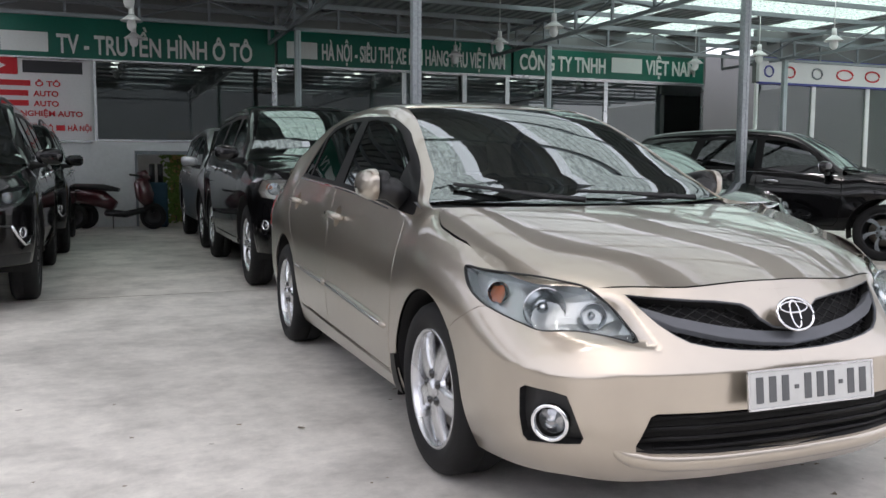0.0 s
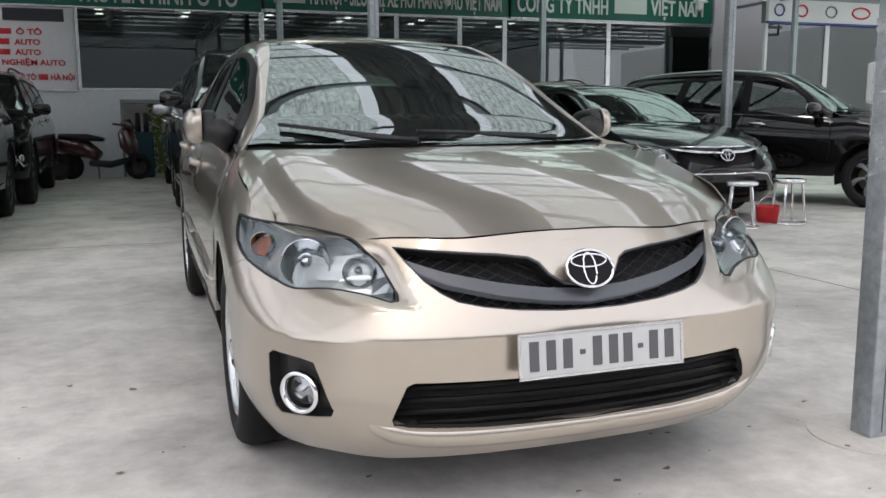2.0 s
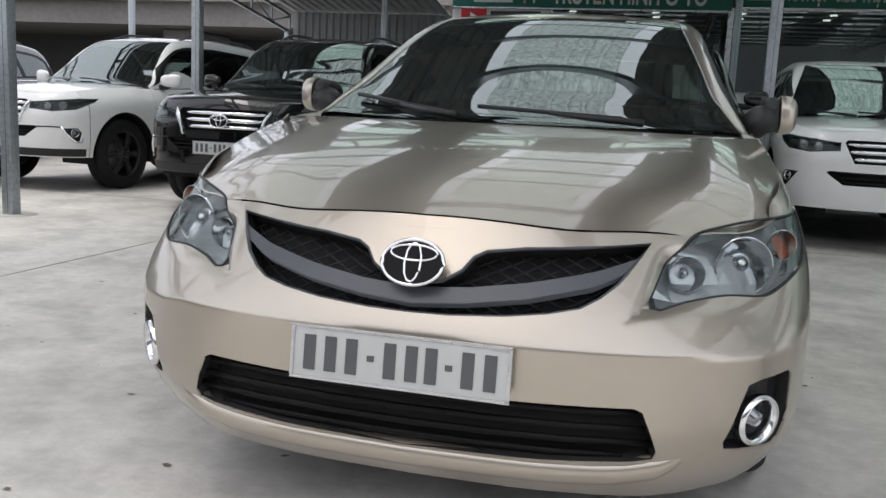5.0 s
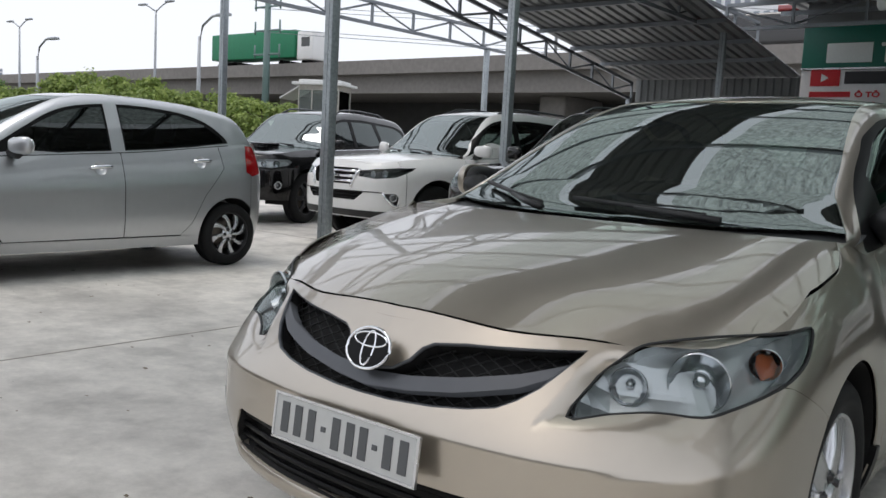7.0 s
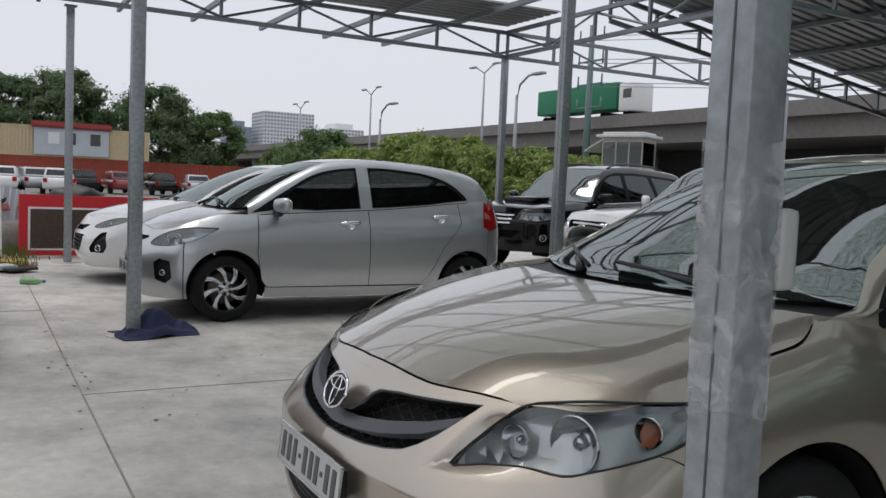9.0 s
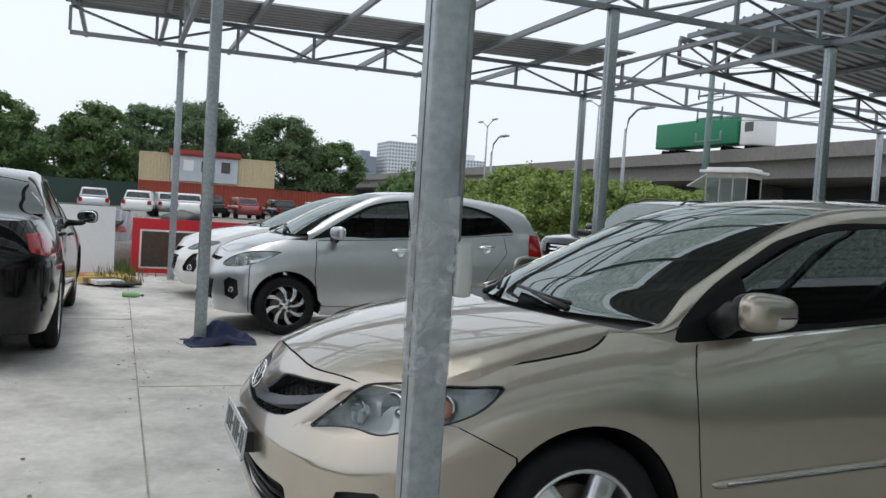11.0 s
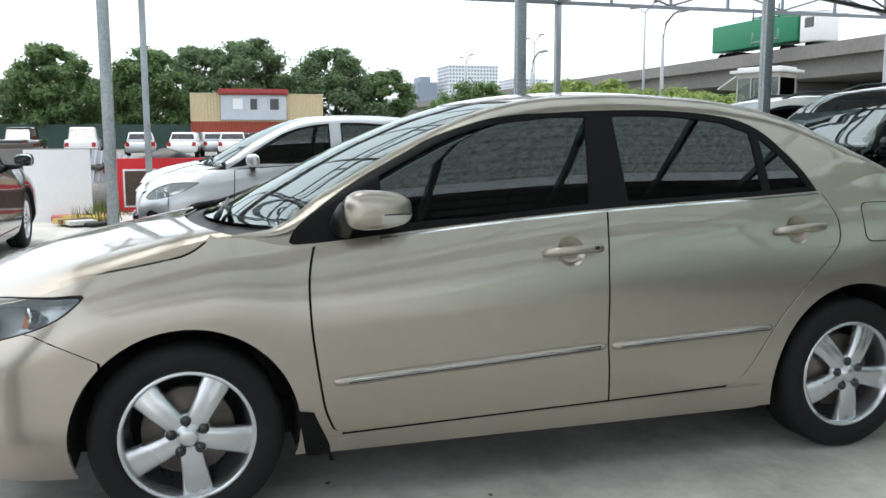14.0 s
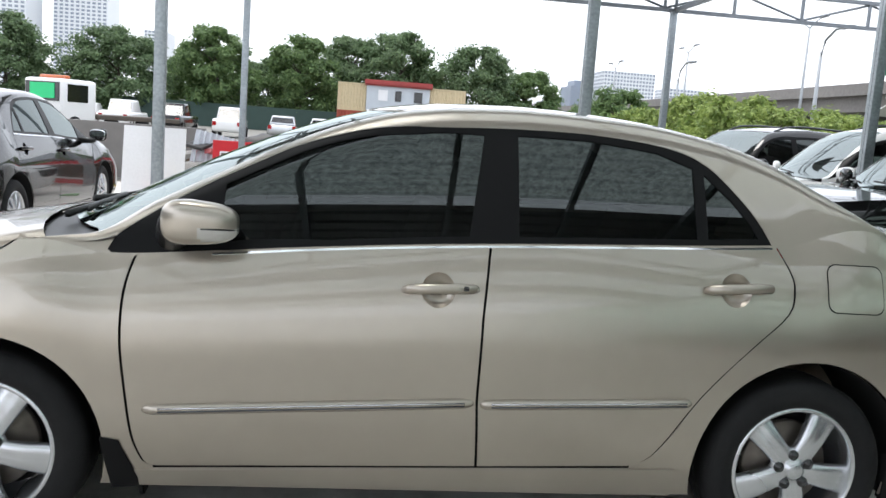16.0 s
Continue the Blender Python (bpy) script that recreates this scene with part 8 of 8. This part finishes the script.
def booth(x, y):
    th = empty("guard_booth", pose(x, y, 0, 0, 0, 25) @ Matrix.Diagonal((0.66, 0.66, 1.0, 1)), "small weathered grey guard booth with sliding windows and an awning", "booth")
    bm = bmesh.new()
    add_box(bm, (-1.2, -0.9, 0), (1.2, 0.9, 1.3))
    part("base", bm, DECK, th, smooth_shade=False)
    bm = bmesh.new()
    add_box(bm, (-1.2, -0.9, 1.3), (1.2, 0.9, 2.35))
    part("cabin", bm, BOOTH_PANEL, th, smooth_shade=False)
    box("head_band", (-1.2, -0.9, 3.25), (1.2, 0.9, 3.42), BOOTH_PANEL, th)
    for u in (-1.2, -0.42, 0.36, 1.14):
        for v in (-0.9, 0.84):
            box("window_post", (u, v, 2.35), (u + 0.06, v + 0.06, 3.25), BOOTH_PANEL, th)
    bm = bmesh.new()
    add_box(bm, (-1.14, -0.86, 2.36), (1.14, -0.85, 3.24))
    add_box(bm, (1.15, -0.84, 2.36), (1.16, 0.84, 3.24))
    part("pane", bm, BOOTH_GLASS, th, smooth_shade=False)
    bm = bmesh.new()
    add_box(bm, (-1.5, -1.15, 3.42), (1.5, 1.15, 3.52), bevel=0.02)
    add_box(bm, (-1.2, -0.9, 3.52), (1.2, 0.9, 3.62), bevel=0.03)
    part("roof", bm, BOOTH_ROOF, th)
    bm = bmesh.new()
    add_box(bm, (-1.25, -1.0, 0), (0, 1.0, 0.04), Matrix.Translation((-1.1, 0, 3.36)) @ pose(0, 0, 0, 0, -22))
    part("awning", bm, BOOTH_ROOF, th, smooth_shade=False)


booth(-22.5, 19.5)
tagged(box("wall_fence", (-60, 24.5, 0), (-20, 24.7, 1.1), DECK), "low grey concrete fence by the road", "fence", kind="structure")

RED_STEEL = mat("container_red", (0.3, 0.055, 0.03), 0.6, spread=0.2, scale=1.0)
CREAM_STEEL = mat("container_cream", (0.55, 0.45, 0.28), 0.6, spread=0.12, scale=0.8)
PALE_STEEL = mat("container_pale", (0.5, 0.54, 0.58), 0.6, spread=0.1)
ROOF_RED = mat("roof_red", (0.32, 0.05, 0.045), 0.6, spread=0.15)


def container(name, y0, y1, z, material, label, x=-79.5, ribs=40, parent=None):
    w = 2.44
    th = empty(name, pose(0, 0, 0), label, "container", "stacked containers")
    n = int((y1 - y0 - 0.24) / 0.28)
    bm = bmesh.new()
    prof = [(x - w, y0 + 0.02), (x - 0.04, y0 + 0.02)]
    for i in range(n):
        c = y0 + 0.12 + (y1 - y0 - 0.24) * i / n
        p = (y1 - y0 - 0.24) / n
        prof += [(x - 0.04, c), (x - 0.04, c + p * 0.35), (x, c + p * 0.5), (x, c + p * 0.85)]
    prof += [(x - 0.04, y1 - 0.12), (x - 0.04, y1 - 0.02), (x - w, y1 - 0.02)]
    lo = [bm.verts.new((u, v, z + 0.06)) for u, v in prof]
    hi = [bm.verts.new((u, v, z + 2.54)) for u, v in prof]
    for i in range(len(prof)):
        j = (i + 1) % len(prof)
        bm.faces.new((lo[i], lo[j], hi[j], hi[i]))
    bm.faces.new(hi)
    part("shell", bm, material, th, smooth_shade=False)
    for zz in (z, z + 2.48):
        box("rail", (x - w, y0, zz), (x + 0.02, y1, zz + 0.12), material, th)
    for yy in (y0, y1 - 0.12):
        box("corner_post", (x - w, yy + 0.001, z + 0.12), (x + 0.025, yy + 0.119, z + 2.48), material, th)
    return th


container("container", 0.2, 12.4, 0, RED_STEEL, "red rusty shipping container at the bottom of a stack")
container("container", 12.6, 24, 0, RED_STEEL, "red shipping container under trees", -84)
cream = container("container", 0.2, 12.4, 2.6, CREAM_STEEL, "cream shipping container with a site office front")
bm = bmesh.new()
add_box(bm, (-79.44, 2.9, 2.75), (-79.25, 8.9, 5.2))
office = part("office_front", bm, PALE_STEEL, cream, smooth_shade=False)
for a, b in ((4.0, 4.9), (5.6, 6.2), (7.4, 8.2)):
    box("window", (-79.25, a, 3.7), (-79.2, b, 4.7), GLOSS_BLACK if b < 8.3 and a > 5 else SIGN_WHITE, cream)
bm = bmesh.new()
add_box(bm, (-80.6, 2.7, 5.2), (-78.9, 9.1, 5.26), Matrix.Translation((0, 0, 0)))
add_box(bm, (-79.2, 2.7, 5.05), (-79.05, 9.1, 5.6))
part("roof", bm, ROOF_RED, cream, smooth_shade=False)

GREEN_FENCE = mat("green_hoarding", (0.03, 0.06, 0.05), 0.7, spread=0.2)
tagged(box("wall_hoarding", (-88, -90, 0), (-87.8, 40, 2.4), GREEN_FENCE), "dark green hoarding under the trees", "fence", kind="structure")
tagged(box("wall_low_concrete", (-14.2, -7.5, 0), (-13.9, -1.7, 1.06), DECK), "low weathered concrete wall", "wall", kind="structure")

# skyline
# wall colour is paled to stand in for distance haze
TOWER_HAZE = mat("tower_haze_pale", (0.74, 0.76, 0.78), 0.9, spread=0.05)
TOWER_BLUE = mat("tower_glass", (0.27, 0.31, 0.37), 0.8, spread=0.08)


def tower(x, y, w, d, h, floors, bays, material, label, crown=0.0):
    th = empty("tower_block", pose(x, y, 0), label, "tower block", "skyline towers")
    bm = bmesh.new()
    add_box(bm, (-d / 2, -w / 2, 0), (d / 2, w / 2, h))
    if crown:
        add_box(bm, (-d / 3, -w / 4, h), (d / 3, w / 4, h + crown))
    part("wall", bm, material, th, smooth_shade=False)
    verts, faces = [], []
    for side in (1,):
        for i in range(floors):
            for j in range(bays):
                z0, z1 = h * (i + 0.25) / floors, h * (i + 0.8) / floors
                y0, y1 = -w / 2 + w * (j + 0.2) / bays, -w / 2 + w * (j + 0.8) / bays
                k = len(verts)
                xx = d / 2 + 0.15
                verts += [(xx, y0, z0), (xx, y1, z0), (xx, y1, z1), (xx, y0, z1)]
                faces.append((k, k + 1, k + 2, k + 3))
                k = len(verts)
                yy = -w / 2 - 0.15
                x0, x1 = -d / 2 + d * (j + 0.2) / bays, -d / 2 + d * (j + 0.8) / bays
                verts += [(x0, yy, z0), (x1, yy, z0), (x1, yy, z1), (x0, yy, z1)]
                faces.append((k, k + 1, k + 2, k + 3))
    me = bpy.data.meshes.new("glazing")
    me.from_pydata(verts, [], faces)
    me.materials.append(TOWER_BLUE)
    o = new("glazing", me)
    o.parent = th
    tagged(o, kind="stuff")


for x, y, w, h, fl, bays, m_, t_, cr in ((-720, 234, 44, 60, 20, 16, TOWER_HAZE, "pale high-rise slab with rows of windows in haze", 0), (-740, 294, 34, 51, 18, 11, TOWER_HAZE, "pale high-rise block in haze", 5), (-730, 196, 17, 46, 20, 6, TOWER_BLUE, "blue glass tower with a narrow top in haze", 5), (-760, 181, 12, 34, 14, 5, TOWER_HAZE, "distant pale tower in haze", 0),
        (-720, -205, 40, 100, 34, 10, TOWER_HAZE, "tall apartment tower paled for haze beyond the trees", 0), (-725, -150, 17, 62, 24, 6, TOWER_HAZE, "far apartment tower over the trees", 0), (-700, -260, 44, 92, 30, 10, TOWER_HAZE, "tall apartment tower beyond the trees", 0)):
    tower(x, y, w, 36, h, fl, bays, m_, t_, cr)
tower(-60, 190, 60, 30, 40, 14, 16, TOWER_HAZE, "pale building behind the overpass")


# far car park
def small_car(x, y, turn, paint, pickup, label):
    """A small far-off car: body, cabin, lamps, wheels."""
    th = empty("car", pose(x, y, 0, 0, 0, turn), label, "car", "far parked cars")
    bm = bmesh.new()
    add_box(bm, (-0.88, -2.2, 0.3), (0.88, 2.2, 0.95 if not pickup else 1.1), bevel=0.22)
    part("body", bm, paint, th)
    bm = bmesh.new()
    vs = add_box(bm, (-0.78, -1.2 if not pickup else -1.0, 0.9), (0.78, 1.7 if not pickup else 0.9, 1.5 if not pickup else 1.8), bevel=0.12)
    for v in bm.verts:
        if v.co.z > 1.3:
            v.co.y *= 0.72
            v.co.x *= 0.88
    cab = part("cabin", bm, paint, th)
    bm = bmesh.new()
    y1 = 1.7 if not pickup else 0.9
    z1 = 1.45 if not pickup else 1.72
    q = [bm.verts.new(v) for v in ((-0.7, y1 + 0.01, 0.98), (0.7, y1 + 0.01, 0.98), (0.6, y1 * 0.76 + 0.04, z1 - 0.05), (-0.6, y1 * 0.76 + 0.04, z1 - 0.05))]
    bm.faces.new(q)
    bmesh.ops.solidify(bm, geom=bm.faces, thickness=0.06)
    part("rear_window", bm, GLOSS_BLACK, cab)
    for s in (-1, 1):
        box("tail_light", (s * 0.72 - 0.11, 2.17, 0.68), (s * 0.72 + 0.11, 2.22, 0.92), RED_LENS, th)
        for yy in (-1.35, 1.35):
            bm = bmesh.new()
            add_lathe(bm, [(0.33, -0.11), (0.33, 0.11), (0.2, 0.12), (0.0, 0.12)], 14, Matrix.Translation((s * 0.8, yy, 0.33)))
            bmesh.ops.recalc_face_normals(bm, faces=bm.faces)
            part("wheel", bm, RUBBER, th)


LOT = [(-52, -12.5, WHITE_PAINT, 1), (-52, -9.4, BLACK_PAINT, 1), (-51.5, -6.0, WHITE_PAINT, 1), (-52, -2.8, GREY_PAINT, 0), (-52, -0.2, WHITE_PAINT, 0), (-54, 1.4, GREY_PAINT, 0), (-52, 2.6, WHITE_PAINT, 0), (-60, 4.6, BLACK_PAINT, 0), (-60, 7.0, RED_PAINT, 0), (-60, 9.6, BLACK_PAINT, 0), (-60, 12.2, SILVER_PAINT, 0), (-53, -18.5, SILVER_PAINT, 0), (-55, -15.5, WHITE_PAINT, 0)]
for x, y, p, k in LOT:
    small_car(x, y, -90 + rnd.uniform(-8, 8), p, k, ("white" if p is WHITE_PAINT else "black" if p is BLACK_PAINT else "dark red" if p is RED_PAINT else "grey") + (" pickup truck parked in the far lot" if k else " car parked in the far lot"))


def tow_truck(x, y):
    th = empty("tow_truck", pose(x, y, 0, 0, 0, 62), "white recovery lorry with orange beacon bar and green screen cover", "lorry")
    bm = bmesh.new()
    add_box(bm, (-1.0, -1.0, 0.55), (1.0, 0.9, 2.3), bevel=0.15)
    cab = part("cab", bm, WHITE_PAINT, th)
    box("screen", (-0.88, -1.03, 1.4), (0.88, -0.99, 2.15), GLOSS_BLACK, cab)
    box("screen_cover", (-0.62, -1.06, 1.5), (0.66, -1.03, 2.1), GREEN_TAPE, cab)
    box("side_window", (0.985, -0.7, 1.4), (1.01, 0.4, 2.1), GLOSS_BLACK, cab)
    bm = bmesh.new()
    add_box(bm, (-0.7, -0.5, 2.3), (0.7, -0.25, 2.45), bevel=0.05)
    part("beacon_bar", bm, AMBER, th)
    bm = bmesh.new()
    add_box(bm, (-1.05, 0.95, 0.75), (1.05, 6.2, 0.95), bevel=0.03)
    part("flatbed", bm, BARK, th)
    for s in (-1, 1):
        for yy in (-0.3, 3.8):
            bm = bmesh.new()
            add_lathe(bm, [(0.42, -0.13), (0.42, 0.13), (0.2, 0.14), (0, 0.14)], 16, Matrix.Translation((s * 0.88, yy, 0.42)))
            part("wheel", bm, RUBBER, th)


GREEN_TAPE = mat("green_cover", (0.03, 0.6, 0.22), 0.5)
tow_truck(-34, -10.6)


# ---- rubble, boards and cloth by the yard's edge ----
BOARD = mat("white_board", (0.8, 0.8, 0.8), 0.5, spread=0.05)
m_b = Matrix.Translation((-10.45, -1.92, 0.01)) @ pose(0, 0, 0, 0, 0, 94) @ pose(0, 0, 0, -11)
bm = bmesh.new()
add_box(bm, (-0.47, -0.012, 0), (0.47, 0.012, 1.1), m_b)
tagged(part("white_board", bm, BOARD, smooth_shade=False), "plain white board leaning against rubble", "board")


def frame_box():
    th = empty("red_panel", pose(-11.75, -1.2, 0, 0, 0, 90), "red framed display panel standing on the slab edge", "panel")
    bm = bmesh.new()
    add_box(bm, (0, -0.04, 0.02), (2.3, 0.04, 0.92))
    part("frame", bm, SIGN_RED, th, smooth_shade=False)
    bm = bmesh.new()
    add_box(bm, (0.12, -0.05, 0.1), (2.2, -0.04, 0.74), bevel=0.004)
    part("picture_edge", bm, SIGN_WHITE, th)
    bm = bmesh.new()
    add_box(bm, (0.15, -0.056, 0.13), (2.17, -0.05, 0.71))
    part("picture", bm, mat("brown_picture", (0.07, 0.045, 0.03), 0.5, spread=0.5, scale=4), th, smooth_shade=False)


frame_box()
RUBBLE = [mat("rubble_" + n, c, 0.85, spread=0.3) for n, c in (("grey", (0.3, 0.29, 0.27)), ("brown", (0.2, 0.13, 0.08)), ("white", (0.6, 0.6, 0.58)), ("dark", (0.05, 0.05, 0.05)), ("pink", (0.5, 0.16, 0.16)), ("yellow", (0.5, 0.36, 0.1)))]
for i in range(70):
    r = rnd
    bm = bmesh.new()
    s = (r.uniform(0.06, 0.4), r.uniform(0.05, 0.2), r.uniform(0.02, 0.09))
    far = r.random() < 0.75
    x, y = (r.uniform(-13.6, -12.3), r.uniform(-1.9, 1.2)) if far else (r.uniform(-10.6, -9.6), r.uniform(-1.75, -1.3))
    z = r.uniform(0.0, 0.75) * (1 if far else 0.05)
    zz = z if far else 0
    add_box(bm, (-s[0], -s[1], 0), (s[0], s[1], s[2]), bevel=0.008)
    bmesh.ops.transform(bm, matrix=pose(x, y, zz + 0.03, r.uniform(-20, 20) if far else 0, r.uniform(-20, 20) if far else 0, r.uniform(0, 180)), verts=bm.verts)
    tagged(part("rubble_piece", bm, RUBBLE[i % 6]), "broken board or rubble piece in a heap", "rubble", "rubble heap")
bm = bmesh.new()
add_box(bm, (-13.7, -1.9, -0.02), (-12.2, 1.3, 0.5), bevel=0.2)
tagged(part("rubble", bm, RUBBLE[0]), "grey heap of broken boards and dust", "rubble")
for i in range(5):
    bm = corrugated(0, 0.9, 0, 1.1, 0, 0.1, 0.03)
    bmesh.ops.transform(bm, matrix=Matrix.Translation((-12.2 - 0.08 * i, -1.75 + 0.1 * i, 0.05)) @ pose(0, 0, 0, 70 - 3 * i, 12, 104), verts=bm.verts)
    bmesh.ops.solidify(bm, geom=bm.faces, thickness=0.004)
    tagged(part("corrugated_sheet", bm, PALE_STEEL, smooth_shade=False), "loose pale corrugated sheet leaning on the heap", "metal sheet", "loose sheets")
bm = bmesh.new()
bmesh.ops.create_icosphere(bm, subdivisions=3, radius=0.36, matrix=Matrix.Translation((-12.3, -0.35, 0.88)) @ Matrix.Diagonal((0.7, 1.1, 0.5, 1)))
for v in bm.verts:
    v.co += Vector(noise.noise_vector(v.co * 4)) * 0.07
tagged(part("black_sack", bm, TRIM), "crumpled black plastic sack on the heap", "sack")
verts, faces = [], []
for i in range(500):
    x, y = rnd.uniform(-12.4, -9.7), rnd.gauss(-1.42, 0.16)
    hgt, a = rnd.uniform(0.05, 0.3), rnd.uniform(0, 6.28)
    k = len(verts)
    dx, dy = math.cos(a) * 0.012, math.sin(a) * 0.012
    verts += [(x - dx, y - dy, 0), (x + dx, y + dy, 0), (x + rnd.uniform(-0.08, 0.08), y + rnd.uniform(-0.08, 0.08), hgt)]
    faces.append((k, k + 1, k + 2))
me = bpy.data.meshes.new("grass")
me.from_pydata(verts, [], faces)
me.materials.append(GRASS)
tagged(new("grass", me), "green weeds along the slab edge", "grass", kind="stuff")

NAVY = mat("navy_cloth", (0.02, 0.028, 0.075), 0.85, bump=0.3, bump_scale=120)
bm = bmesh.new()
bmesh.ops.create_grid(bm, x_segments=56, y_segments=48, size=0.5)
for v in bm.verts:
    x, y = v.co.x, v.co.y
    rr = math.hypot(x, y)
    a = math.atan2(y, x)
    edge = 0.62 + 0.3 * noise.noise(Vector((math.cos(a) * 1.3, math.sin(a) * 1.3, 5)))
    fold = abs(noise.noise(Vector((x * 5 + 1.7 * y, y * 4.5, 0.3))))
    h = max(0.0, 1 - (rr / 0.52) ** 2) * 0.19 * (0.6 + 0.8 * noise.noise(Vector((x * 3, y * 3, 9)))) + 0.11 * (0.4 - fold) * max(0.0, 1 - rr / 0.6)
    v.co = (x * 0.72 * edge, y * 0.98 * edge, max(h, 0.0) + 0.008)
bmesh.ops.solidify(bm, geom=bm.faces, thickness=0.006)
bmesh.ops.transform(bm, matrix=pose(-4.86, -0.52, 0, 0, 0, 10), verts=bm.verts)
tagged(part("cloth", bm, NAVY), "crumpled navy blue cloth at the foot of a column", "cloth")

BOTTLE = (-8.35, -1.33)

# ---- leaf bits and grit on the slab, a bottle at its edge ----
verts, faces = [], []
for i in range(260):
    x, y = (rnd.uniform(-7.5, 2.5), rnd.uniform(-3.4, 1.5)) if i < 200 else (rnd.uniform(-9.5, -3), rnd.gauss(-1.25, 0.06))
    s, a = rnd.uniform(0.004, 0.012), rnd.uniform(0, 6.28)
    k = len(verts)
    for j in range(5):
        b = a + j * 1.2566
        rr = s * rnd.uniform(0.5, 1.5)
        verts.append((x + math.cos(b) * rr * 1.6, y + math.sin(b) * rr, 0.003 + rnd.uniform(0, 0.004)))
    faces.append(tuple(range(k, k + 5)))
me = bpy.data.meshes.new("litter")
me.from_pydata(verts, [], faces)
me.materials.append(mat("dry_leaf", (0.19, 0.155, 0.11), 0.8, spread=0.5, scale=30))
tagged(new("litter", me), "small dry leaf bits and grit on the concrete", "litter", kind="stuff")
bottle = empty("bottle", pose(*BOTTLE, 0.036, 0, 0, 70), "green plastic bottle lying on the slab edge", "bottle")
bm = bmesh.new()
add_lathe(bm, [(0.0, 0.0), (0.034, 0.002), (0.036, 0.02), (0.033, 0.08), (0.036, 0.15), (0.026, 0.2), (0.013, 0.225), (0.013, 0.25)], 16)
bmesh.ops.recalc_face_normals(bm, faces=bm.faces)
part("body", bm, mat("green_plastic", (0.3, 0.55, 0.25), 0.2), bottle)
bm = bmesh.new()
add_lathe(bm, [(0.016, 0.24), (0.016, 0.262), (0.0, 0.263)], 12)
part("cap", bm, SIGN_BLUE, bottle)
